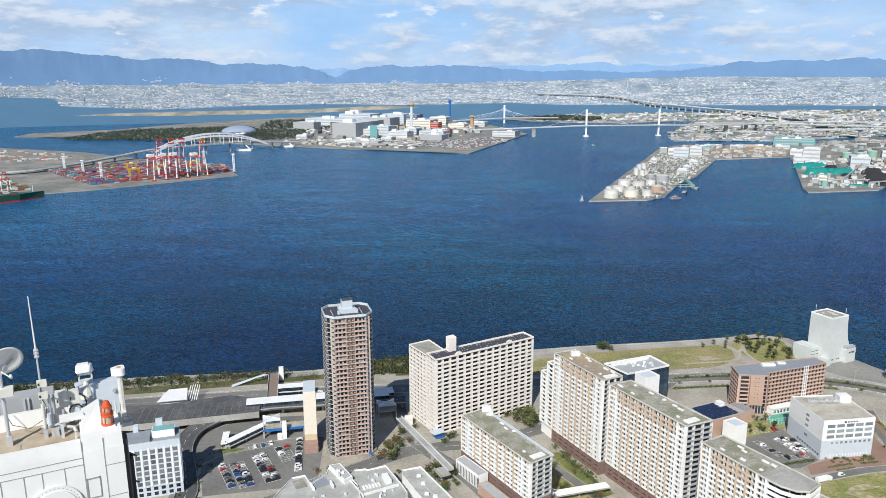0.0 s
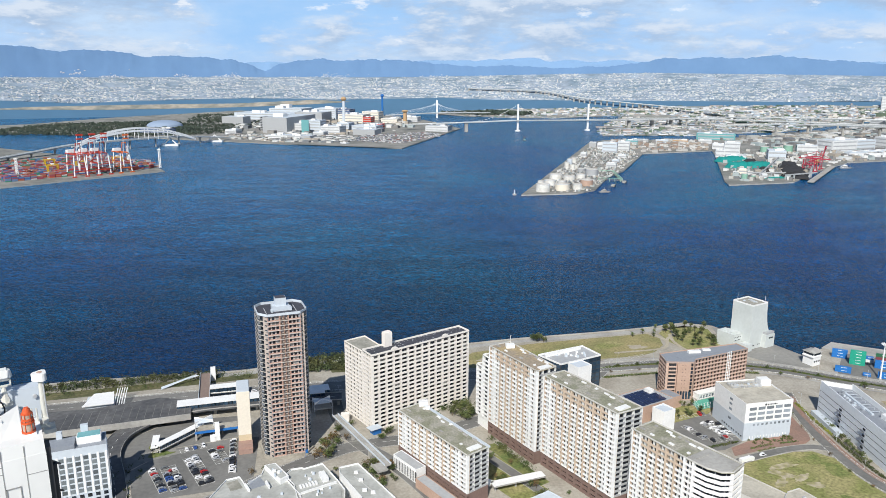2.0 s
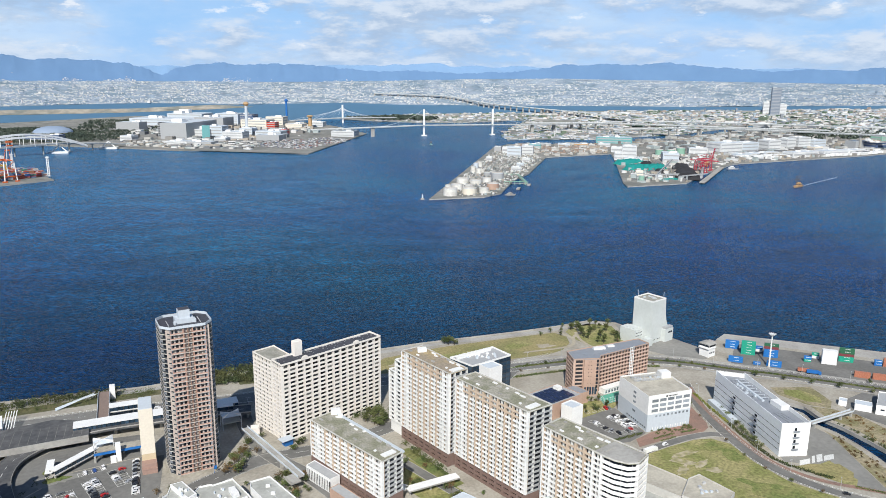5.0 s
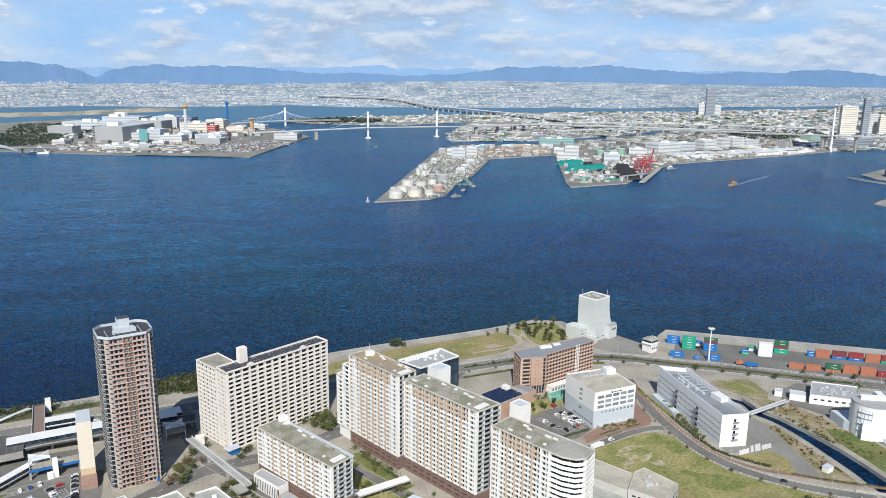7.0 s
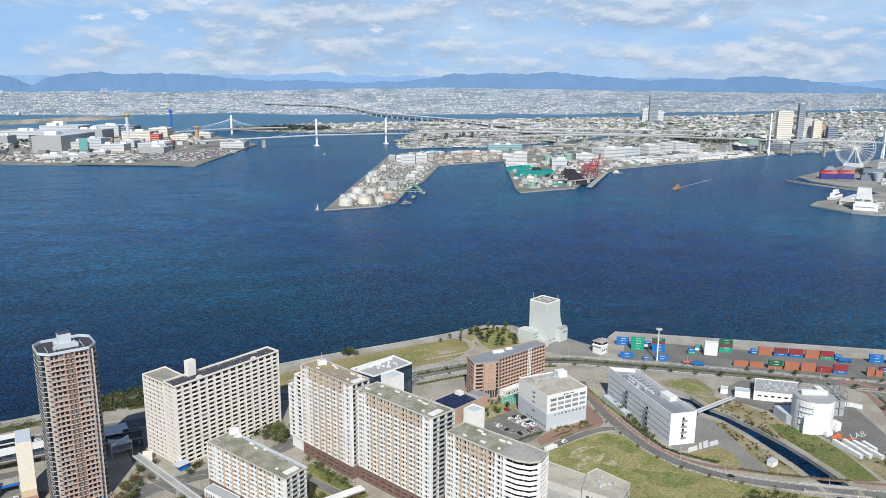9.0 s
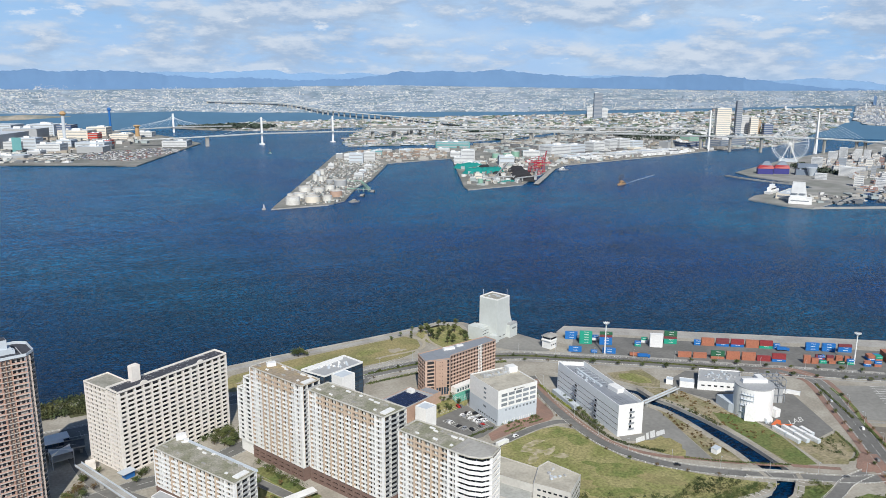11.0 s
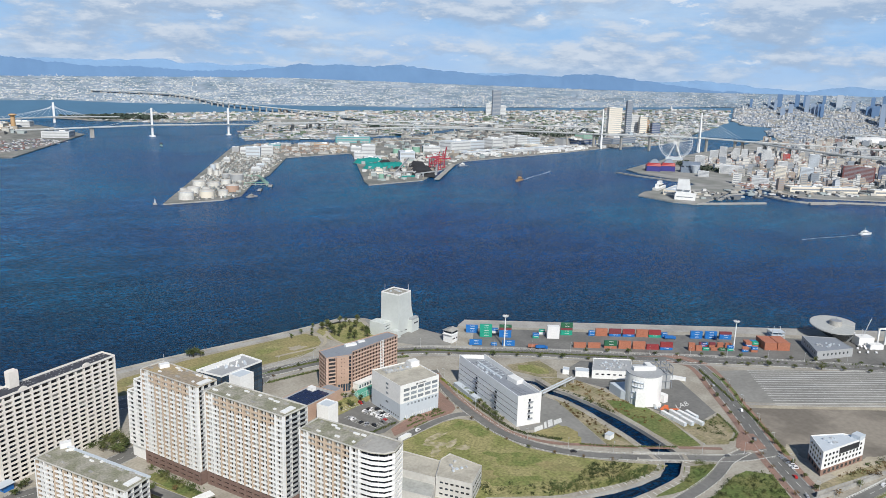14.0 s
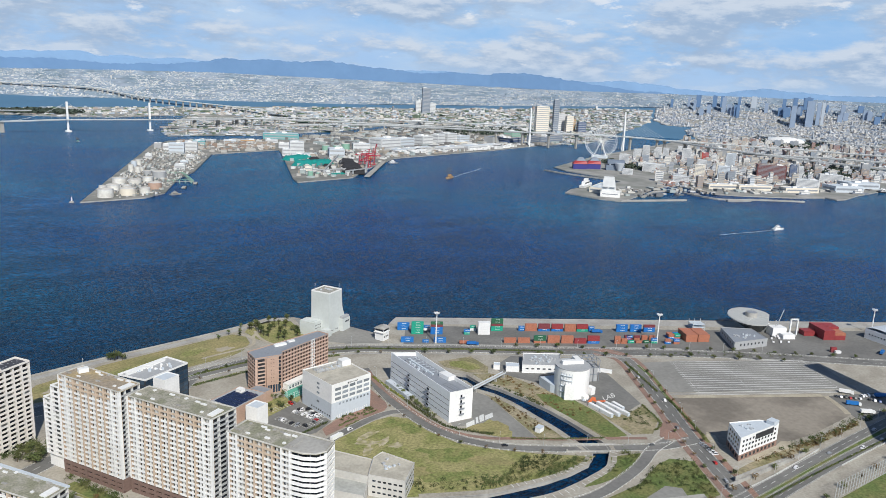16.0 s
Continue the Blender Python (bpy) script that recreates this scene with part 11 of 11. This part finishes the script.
for i in range(36):
    t_ = 2 * math.pi * i / 36
    x, z = -2.36 + 0.78 * math.cos(t_), 235.0 + 0.78 * math.sin(t_)
    part("bolt", Mesh().tube((x, -0.115, z), (x, -0.095, z), 0.018, n=6), JOINT, rs)
part("side_gutter", Mesh().box(0.0, 0.12, 222, 0.16, 0.75, 237.0).box(0.16, 0.3, 222, 0.3, 0.5, 236.2), DARK, rs, "dark gutter down the side")
for z in (236.5, 235.4, 234.3, 233.2):
    part("strut", Mesh().beam((0.05, 0.2, z), (0.42, 0.75, z - 0.55), 0.06, 0.06), DARK, rs)
part("deck_joint", abox(Mesh(), 3.3, 0.42, 236.93, 3.33, 1.6, 236.945), JOINT, rs)
part("kerb_rail", Mesh().tube((-14, 0.95, 237.0), (-1.42, 0.82, 237.0), 0.025, n=6), JOINT, rs)

# white bent stand on the deck
cs = thing("cable_stand", "white bent metal stand on the deck", "stand", (C.x, C.y, 0), ANG)
part("top", Mesh().box(-2.0, 1.45, 237.55, -1.18, 1.75, 237.74), PANEL, cs)
for x in (-1.93, -1.24):
    part("leg", Mesh().box(x - 0.05, 1.5, 236.93, x + 0.05, 1.68, 237.55), PALEGREY, cs)
pipe = Mesh()
for p0, p1 in zip([(-1.5, 1.15, 236.95), (-1.48, 1.2, 237.2), (-1.55, 1.4, 237.32)], [(-1.48, 1.2, 237.2), (-1.55, 1.4, 237.32), (-1.75, 1.6, 237.3)]):
    pipe.tube(p0, p1, 0.06, n=8)
part("pipe", pipe, STEEL, cs)

# obstruction light in its orange cage
ol = thing("obstruction_light", "orange-red caged aviation obstruction light", "lamp", (*rr(0.41, 0.75), 237.4), ANG)
ol.scale = (0.78, 0.78, 0.88)
part("base", Mesh().box(-0.3, -0.3, 0, 0.3, 0.3, 0.07), PANEL, ol)
part("lens", Mesh().tube((0, 0, 0.1), (0, 0, 0.50), 0.235, n=20).tube((0, 0, 0.5), (0, 0, 0.88), 0.2, n=20), LENS, ol, "ribbed amber glass lenses")
for z, r in ((0.07, 0.29), (0.47, 0.28), (0.60, 0.25), (0.84, 0.22)):
    part("cage_ring", Mesh().tube((0, 0, z), (0, 0, z + 0.075), r, n=20), CAGE, ol)
for i in range(6):
    a = 2 * math.pi * i / 6
    part("cage_bar", Mesh().tube((0.27 * math.cos(a), 0.27 * math.sin(a), 0.05), (0.22 * math.cos(a), 0.22 * math.sin(a), 0.9), 0.02, n=5), CAGE, ol)
part("cap", Mesh().tube((0, 0, 0.9), (0, 0, 1.06), 0.2, 0.15, 16).tube((0, 0, 1.06), (0, 0, 1.13), 0.13, 0.1, 12), CAGE, ol)

# wind sensor on a mast with a three-cornered head
ws = thing("sensor_mast", "white sensor mast with a rounded triangular head", "mast", (*rr(-0.18, 1.85), 237.4), ANG)
part("pole", Mesh().tube((0, 0, -0.5), (0, 0, 1.5), 0.1, 0.085, 14), OFFWHITE, ws)
part("conduit", Mesh().tube((0.09, -0.09, -0.3), (0.07, -0.07, 1.48), 0.025, n=6), STEEL, ws)
part("head", Mesh().prism([(0.24 * math.cos(a) * (1 - 0.16 * math.cos(3 * a)), 0.24 * math.sin(a) * (1 - 0.16 * math.cos(3 * a))) for a in [2 * math.pi * i / 24 for i in range(24)]], 1.5, 1.78), PANEL, ws)
part("top_plate", Mesh().tube((0, 0, 1.78), (0, 0, 1.8), 0.09, n=12), HOTELTILE, ws)
part("bracket", Mesh().box(-0.1, -0.35, -0.1, 0.1, 0.25, 0.04).box(-0.4, -0.12, -0.35, 0.3, 0.0, -0.25).tube((-0.25, -0.2, -0.3), (-0.25, -0.2, 0.5), 0.03).tube((-0.4, 0.1, -0.3), (-0.4, 0.1, 0.4), 0.03).box(-0.1, -0.4, -0.5, 0.3, -0.1, -0.35), OFFWHITE, ws)

# camera on a pan head
cm_ = thing("weather_camera", "white weatherproof camera on a stepped stand", "camera", (*rr(0.98, 3.6), 237.5), ANG)
part("stand", Mesh().tube((0, 0, 0), (0, 0, 0.12), 0.3, 0.26, 8).tube((0, 0, 0.12), (0, 0, 0.3), 0.22, 0.18, 8).tube((0, 0, 0.3), (0, 0, 0.72), 0.16, 0.06, 8), OFFWHITE, cm_)
part("yoke", Mesh().box(-0.26, -0.06, 0.72, 0.26, 0.06, 0.77).box(-0.26, -0.06, 0.95, 0.26, 0.06, 1.0).box(0.2, -0.06, 0.77, 0.26, 0.06, 0.95).box(-0.26, -0.06, 0.77, -0.2, 0.06, 0.95), OFFWHITE, cm_)
part("housing", Mesh().prism([(-0.29, -0.17), (0.27, -0.17), (0.33, 0), (0.27, 0.17), (-0.29, 0.17), (-0.34, 0)], 1.1, 1.38, shrink=[(-0.26, -0.12), (0.22, -0.12), (0.28, 0), (0.22, 0.12), (-0.26, 0.12), (-0.3, 0)]).box(-0.2, -0.1, 1.0, 0.2, 0.1, 1.1).box(-0.24, -0.1, 1.38, 0.16, 0.1, 1.44), PANEL, cm_)
cable = Mesh()
pts = [(-0.22, -0.05, 0.98), (-0.38, -0.1, 0.9), (-0.45, -0.2, 0.66), (-0.34, -0.3, 0.4), (-0.12, -0.35, 0.2), (-0.06, -0.4, 0.0), (-0.12, -0.9, -0.2), (-0.3, -1.2, -0.3)]
for a, b in zip(pts, pts[1:]):
    cable.tube(a, b, 0.028, n=6)
part("cable", cable, CABLEBLACK, cm_)

# junction boxes on posts
for k, (a, b, w, h) in enumerate(((1.86, 2.55, 0.42, 0.56), (1.45, 2.62, 0.34, 0.5))):
    jb = thing("junction_box", "aged cream junction box on a post", "box", (*rr(a, b), 236.93), ANG, group="junction boxes")
    part("box", Mesh().box(-w / 2, -0.14, 0.87, w / 2, 0.14, 0.87 + h), OFFWHITE, jb)
    part("lid", Mesh().box(-w / 2 - 0.015, -0.17, 0.855, w / 2 + 0.015, -0.14, 0.885 + h), OFFWHITE, jb)
    part("latch", Mesh().box(-w / 2 + 0.04, -0.185, 1.05, -w / 2 + 0.08, -0.17, 1.15), DARK, jb)
    part("post", Mesh().box(-0.05, -0.05, 0, 0.05, 0.05, 0.87).box(-0.18, -0.04, 0.76, 0.18, 0.04, 0.87), STEEL, jb)
lp = thing("cable_coil", "black coil of cable beside the junction boxes", "cable", (*rr(1.42, 2.4), 237.55), ANG)
coil = Mesh()
for i in range(20):
    t0, t1 = 2 * math.pi * i / 20, 2 * math.pi * (i + 1) / 20
    coil.tube((0.22 * math.cos(t0), 0, 0.22 * math.sin(t0)), (0.22 * math.cos(t1), 0, 0.22 * math.sin(t1)), 0.026, n=6)
part("coil", coil, CABLEBLACK, lp)
part("drum", Mesh().tube((0, 0.02, -0.02), (0, 0.12, -0.02), 0.13, n=14), PALEGREY, lp)

# whip aerial with its boxes
wa = thing("whip_aerial", "tall white whip aerial clamped to a grey pole", "aerial", (*rr(2.46, 1.85), 236.93), ANG)
part("pole", Mesh().tube((0, 0, 0), (0, 0, 3.5), 0.038, 0.03, 10), STEEL, wa)
part("whip", Mesh().tube((0, -0.03, 3.2), (-0.02, 0, 5.45), 0.032, 0.014, 8), PANEL, wa)
for z in (3.15, 3.28, 3.4):
    part("clamp", Mesh().box(-0.08, -0.08, z, 0.08, 0.08, z + 0.05), STEEL, wa)
for z, w in ((2.05, 0.32), (1.58, 0.3)):
    part("relay_box", Mesh().box(-w / 2 + 0.05, -0.2, z, w / 2 + 0.05, -0.04, z + 0.24), OFFWHITE, wa)
    part("relay_lid", Mesh().box(-0.08, -0.215, z + 0.07, -0.02, -0.2, z + 0.16), DARK, wa)
for k, (dx, dy, z0, z1, r) in enumerate(((0.2, 0.05, 0.2, 1.6, 0.05), (0.33, 0.02, 0.3, 1.5, 0.045), (-0.02, -0.1, 0.4, 1.35, 0.06), (0.15, -0.12, 0.5, 0.95, 0.08))):
    part("aerial_tube", Mesh().tube((dx, dy, z0), (dx, dy, z1), r, r, 10), (STEEL, GREY, OFFWHITE, PALEGREY)[k], wa)
for dx in (-0.03, 0.22, 0.34):
    part("foot", Mesh().box(dx - 0.07, -0.1, 0, dx + 0.07, 0.08, 0.34), STEEL, wa)
part("rail", Mesh().box(-0.15, -0.1, 0.42, 0.5, -0.05, 0.48), PALEGREY, wa)
lead = Mesh()
for a, b in zip([(0, -0.06, 2.05), (-0.06, -0.1, 1.7), (0.1, -0.15, 1.3), (0.05, -0.12, 0.8), (-0.5, -0.1, 0.5), (-1.1, 0.6, 0.45)], [(-0.06, -0.1, 1.7), (0.1, -0.15, 1.3), (0.05, -0.12, 0.8), (-0.5, -0.1, 0.5), (-1.1, 0.6, 0.45), (-1.35, 1.0, 0.9)]):
    lead.tube(a, b, 0.012, n=5)
part("lead", lead, CABLEBLACK, wa)

# satellite dish on its pole
sd_ = thing("satellite_dish", "white satellite dish on a pole with feed arm", "dish", (*rr(3.66, 1.75), 236.93), ANG)
part("pole", Mesh().tube((0, 0, 0), (0, 0, 2.75), 0.065, 0.06, 10), STEEL, sd_)
part("foot", Mesh().box(-0.1, -0.1, 0, 0.1, 0.1, 0.38), STEEL, sd_)
dish, n = Mesh(), 32
unturn = Matrix.Rotation(-radians(ANG), 3, "Z")
aim = (unturn @ Vector((0.587, -0.694, -0.415))).normalized()
q = aim.to_track_quat("Z", "Y")
ctr = Vector((0.24, -0.08, 3.3))
rings = [(0.0, 0.0), (0.18, 0.008), (0.34, 0.028), (0.47, 0.055), (0.56, 0.08)]
vs = [ctr + q @ Vector((r * math.cos(2 * math.pi * i / n), r * 1.08 * math.sin(2 * math.pi * i / n), z)) for r, z in rings[1:] for i in range(n)] + [ctr]
vs += [v - q @ Vector((0, 0, 0.03)) for v in vs]
fs = [(j * n + i, j * n + (i + 1) % n, (j + 1) * n + (i + 1) % n, (j + 1) * n + i) for j in range(3) for i in range(n)] + [((i + 1) % n, i, 4 * n) for i in range(n)]
fs += [tuple(v + 4 * n + 1 for v in reversed(f)) for f in fs] + [(3 * n + i, 3 * n + (i + 1) % n, 7 * n + 1 + (i + 1) % n, 7 * n + 1 + i) for i in range(n)]
part("reflector", Mesh().add(vs, fs), PANEL, sd_, smooth=True)
along = (unturn @ Vector((0.700, -0.064, 0.648))).normalized()
across = aim.cross(along)
part("lettering_bar", Mesh().add([ctr + aim * 0.06 + along * x + across * y for x, y in ((-0.2, -0.20), (0.2, -0.20), (0.2, -0.11), (-0.2, -0.11))], [(0, 1, 2, 3)]), GREY, sd_)
arm_a, arm_b = ctr + unturn @ Vector((-0.113, -0.146, -0.407)), ctr + unturn @ Vector((0.440, -0.531, -0.473))
part("feed_arm", Mesh().tube(arm_a, arm_b, 0.022, n=6), PANEL, sd_)
part("feed_horn", Mesh().tube(arm_b, arm_b + (ctr - arm_b).normalized() * 0.14, 0.055, 0.04, 8), OFFWHITE, sd_)
part("mount_box", Mesh().box(-0.15, -0.25, 1.95, 0.35, 0.1, 2.25), OFFWHITE, sd_)
part("bracket", Mesh().beam((0, 0, 2.7), ctr - aim * 0.12, 0.1, 0.1).box(-0.14, -0.08, 2.9, 0.05, 0.08, 3.1), STEEL, sd_)

# a tall hotel just outside the view throws the long shadow over the car park
tn = thing("tall_neighbour", "tall pale hotel slab beyond the avenue", "hotel", (644, 135.5, 0), -20)
part("wall", Mesh().box(-10, -8, 0, 10, 8, 146), PALEGREY, tn)
part("roof", Mesh().box(-9.5, -7.5, 146, 9.5, 7.5, 146.5), CONCRETE, tn)
for i in range(30):
    part("window_band", Mesh().box(-9.4, -8.1, 4 + i * 4.7, 9.4, -8, 6.2 + i * 4.7), GLASS, tn)

shell("neighbour_podium", "broad pale lower block of the tall hotel", [(567, 140), (600, 161), (634, 152), (628, 112), (580, 112)], 50, PALEGREY, ROOFGREY, 1.0, category="hotel")

# ---- finishing touches on the near ground ----
def blob(name, label, x, y, rx, ry, turn, z, material, seed, category="ground"):
    """A worn or planted patch with a ragged outline."""
    c, s = math.cos(radians(turn)), math.sin(radians(turn))
    pts = []
    for i in range(28):
        a = 2 * math.pi * i / 28
        k = 1 + 0.55 * noise.fractal(Vector((math.cos(a) * 1.3, math.sin(a) * 1.3, seed)), 0.7, 2.2, 4)
        u, v = rx * k * math.cos(a), ry * k * math.sin(a)
        pts.append((x + c * u - s * v, y + s * u + c * v))
    return ground_patch(name, label, pts, z, material)


line = smooth_line([(434, 218), (459, 216.5), (485, 214), (509, 211), (530, 208.5)], 4)
m = Mesh()
for i, (a, b) in enumerate(zip(line, line[1:])):
    h = 4.2 * (1 - i / len(line)) + 0.5
    m.beam((*a, h / 2 - 0.2), (*b, h / 2 - 0.2), 0.6, h)
tagged(part("retaining_wall", m, CONCRETE), "pale concrete retaining wall beside the avenue", "wall", kind="structure")
ground_patch("embankment", "dry planted bank above the avenue", [(440, 226), (467, 226), (505, 222), (545, 217), (608, 213), (600, 209), (548, 211), (522, 212.5), (490, 217), (449, 220.5)], 0.3, BANK)
shrubs([(470, 226), (545, 216), (606, 213), (600, 209), (545, 211), (490, 217)], 70, (0.5, 1.2), "brown dry shrubs on the avenue bank", 81, LEAFDRY)
shrubs([(500, 224), (560, 219), (606, 214), (600, 211), (545, 213)], 40, (0.5, 1.3), "green shrubs on the avenue bank", 82)
for pts in ([(434, 208.6), (472, 207.2), (530, 207.4)], [(520, 186.5), (560, 184.5), (600, 182), (640, 179.5)]):
    m = Mesh()
    sm_ = smooth_line(pts, 2.4)
    for a, b in zip(sm_, sm_[1:]):
        m.box(a[0] - 0.5, a[1] - 0.25, 0.1, a[0] + 0.5, a[1] + 0.25, 1.2)
        m.beam((*a, 0.95), (*b, 0.95), 0.16, 0.3)
    tagged(part("barrier", m, LINE), "white segmented crash barrier beside the avenue", "barrier", kind="structure")
ground_patch("car_park", "small staff car park with lorries", [(634, 251), (677, 232), (687, 222), (640, 205), (612, 208), (611, 215)], 0.09, ASPHALT)
truck(636, 228, -50, WHITE, BOX_COLORS["b"], "blue articulated lorry in the staff car park")
truck(657, 243, -58, WHITE, WHITE, "white lorry at the edge of the car park")
truck(629, 214, -40, WHITE, WHITE, "white box lorry beside the lot")
for x, y in ((642, 245), (644, 242), (647, 239), (649, 236), (652, 233.5), (655, 230.5), (660, 225), (661.5, 221.5), (663, 218)):
    car(x, y, 35)
ground_patch("plaza", "pale plaza behind the wedge office", [(472, 224), (508, 221), (518, 220), (515, 229.2), (509.5, 228.8), (472, 231)], 0.12, SANDPATH)
blob("sand", "pale sandy patch beside the wedge office", 514, 226, 14, 4, -5, 0.13, SANDPATH, 3)
blob("sand", "bare pale sand at the lot's edge", 478, 262, 9, 4, 57, 0.11, SANDPATH, 5)
# white bars across the paved canal walks
for side in (CANAL_N, CANAL_S):
    out_ = strip(smooth_line([p for p in side if p[1] < 300], 5), 7.0)[0]
    for a, b in zip(out_, out_[1:]):
        w = Vector((b[0] - a[0], b[1] - a[1])).normalized()
        if Vector((b[0] - a[0], b[1] - a[1])).length < 1.5:
            continue
        n_ = Vector((-w.y, w.x)) * 1.9
        part("paving_bar", ribbon(Mesh(), [(a[0] - n_.x, a[1] - n_.y), (a[0] + n_.x, a[1] + n_.y)], 0.55, 0.225), LINE, bpy.data.objects["canal_path"])
# wear on the lawns
for k, (x, y, rx, ry, tn, mt) in enumerate(((268, 407, 11, 3.2, 12, BAREGRASS), (262, 398, 9, 3, -30, BAREGRASS), (272, 392, 8, 2.6, 30, BAREGRASS), (276, 384, 6, 3, -20, BAREGRASS), (256, 388, 7, 3, 40, BAREGRASS), (292, 412, 10, 5, 10, OLIVE), (300, 398, 6, 10, -5, OLIVE), (300, 352, 20, 8, -40, OLIVE), (262, 350, 16, 8, -30, DRYGRASS), (318, 330, 14, 6, -40, DRYGRASS), (280, 330, 20, 7, -25, OLIVE), (340, 305, 16, 5, -35, DRYGRASS),
                                             (246, 366, 9, 6, 70, DRYGRASS), (160, 615, 22, 7, 10, GRASS), (225, 628, 16, 7, 20, GRASS), (110, 604, 14, 6, 10, SANDPATH), (190, 604, 16, 4, 5, GRASS), (250, 622, 8, 5, 0, SANDPATH))):
    blob("worn_patch", "uneven worn patch in the lawn", x, y, rx, ry, tn, 0.112 + 0.004 * k, mt, 20 + k)
shrubs([(330, 323), (354, 316), (363, 304), (337, 300), (318, 310)], 80, (0.6, 1.4), "rough green shrubs below the road", 83)
shrubs([(411, 262), (430, 258), (434, 248), (412, 218), (400, 224), (398, 244), (378, 246), (360, 252)], 130, (0.4, 1.1), "rough green undergrowth on the triangle", 86)
shrubs([(300, 318), (330, 306), (320, 300), (290, 308)], 50, (0.5, 1.2), "rough green shrubs on the lawn's edge", 84)
ground_patch("lawn", "yellow dry grass triangle before the laboratory", [(340, 378), (363, 373), (364, 361), (355, 351), (339, 364), (332, 376)], 0.135, DRYGRASS)
ground_patch("gravel", "grey gravel apron by the ramp road", [(368, 240), (391, 242), (398, 234), (391, 224), (360, 232)], 0.13, ASPHALTPALE)
# red bus by the low roofs, kiosks and clutter by the station
bs = thing("bus", "red and white coach parked behind the apartments", "bus", (198, 512, 0.1), -60)
part("body", Mesh().box(-5.5, -1.25, 0.5, 5.5, 1.25, 3.1), WHITE, bs)
part("red_band", Mesh().box(-5.52, -1.27, 0.9, 5.52, 1.27, 1.7), RED, bs, "red side band")
part("window_strip", Mesh().box(-5.3, -1.28, 1.8, 5.3, 1.28, 2.6), GLASS, bs)
for x in (-3.5, 3.5):
    part("wheel", Mesh().tube((x, -1.2, 0.5), (x, 1.2, 0.5), 0.5, n=10), BLACK, bs)

# the station car park: double rows of bays, and the planted island of the turning loop
station_bays = [((-140.5, 440.2), (-126.0, 412.4), 1, 0.75), ((-133.8, 442.7), (-118.5, 411.3), 2, 0.6), ((-121.9, 453.4), (-104.2, 419.0), 2, 0.75), ((-108.8, 464.4), (-98.9, 444.5), 2, 0.5), ((-95.4, 476.5), (-89.0, 432.0), 1, 0.9), ((-124.8, 461.5), (-109.5, 468.2), 1, 0.6)]
for a, b, cols, fill in station_bays:
    bays(a, b, cols, fill)
blob("planted_island", "kerbed oval island of dark grass in the turning loop", -138.5, 461.2, 7.6, 3.4, 17, 0.2, LUSH, 4)
blob("turning_loop", "worn dark oval of the turning loop", -138.5, 461.2, 13, 7, 17, 0.1, ASPHALTPALE, 4)
# planting between the apartment blocks
ground_patch("courtyard_lawn", "dry courtyard lawn between the apartment blocks", [(79, 452), (86, 455), (101, 424), (112, 403), (104, 399), (92, 424)], 0.12, LUSH)
shrubs([(82, 462), (86, 463), (105, 421), (103, 415), (92, 437)], 60, (0.6, 1.4), "clipped green shrubs along the apartment foot", 91)
shrubs([(45, 508), (50, 504), (80, 519), (76, 525)], 40, (0.8, 1.8), "dark shrubs behind the slab block", 92)
for x, y, k in ((88, 446, 0.55), (94, 433, 0.6), (99, 421, 0.5), (56, 509, 0.8), (66, 514, 0.9), (73, 518, 0.7), (108, 408, 0.5), (120, 388, 0.55), (126, 376, 0.5)):
    tree(x, y, "round", k, "courtyard trees")

for x, y, k in ((-26.4, 471.3, 0.8), (-32.5, 455.8, 0.75), (-12, 490.9, 0.7), (12.6, 474.1, 0.85), (13.8, 417.5, 0.7), (8.2, 422.9, 0.65), (-21.5, 429.1, 0.6), (15.9, 413.9, 0.6), (4.5, 418, 0.55)):
    tree(x, y, "round", k, "junction trees")
m = Mesh()
for i in range(8):
    a = Vector((-19.6, 451.1)) + Vector((0.908, 0.419)) * i * 1.15
    ribbon(m, [tuple(a), tuple(a + Vector((-0.419, 0.908)) * 4)], 0.5, 0.135)
tagged(part("crossing", m, LINE), "worn white zebra crossing at the junction", "markings", kind="stuff")

# shoreside bays beside the waterfront road
m = Mesh()
for o, w, n in (((194, 570.5), (0.97, 0.24), 20), ((196, 583), (0.96, 0.28), 20)):
    w = Vector(w).normalized()
    s = Vector((-w.y, w.x))
    for i in range(n):
        p = Vector(o) + w * 2.9 * i
        ribbon(m, [tuple(p), tuple(p + s * 5)], 0.25, SURF + 0.12)
    ribbon(m, [tuple(Vector(o) + s * 5), tuple(Vector(o) + s * 5 + w * 2.9 * n)], 0.25, SURF + 0.125)
tagged(part("parking_line", m, LINE), "white bay lines beside the waterfront road", "markings", kind="stuff")

# pieces that belong to a part rather than to the whole thing
BELONGS = {"parapet": "roof", "skylight": "roof", "roof_plant": "roof", "landing_mark": "roof", "roof_patch": "roof", "glazing": "body", "window_band": "wall", "panel_joint": "wall"}
for ob in list(bpy.data.objects):
    top = ob.parent
    if top is None or top.type != "EMPTY" or ob.name.split(".")[0] not in BELONGS:
        continue
    want = BELONGS[ob.name.split(".")[0]]
    for kin in top.children:
        if kin.name.split(".")[0] == want and kin.type == "MESH" and kin.matrix_basis == Matrix.Identity(4) and kin.matrix_parent_inverse == Matrix.Identity(4) and not ob.children:
            ob.parent = kin
            break
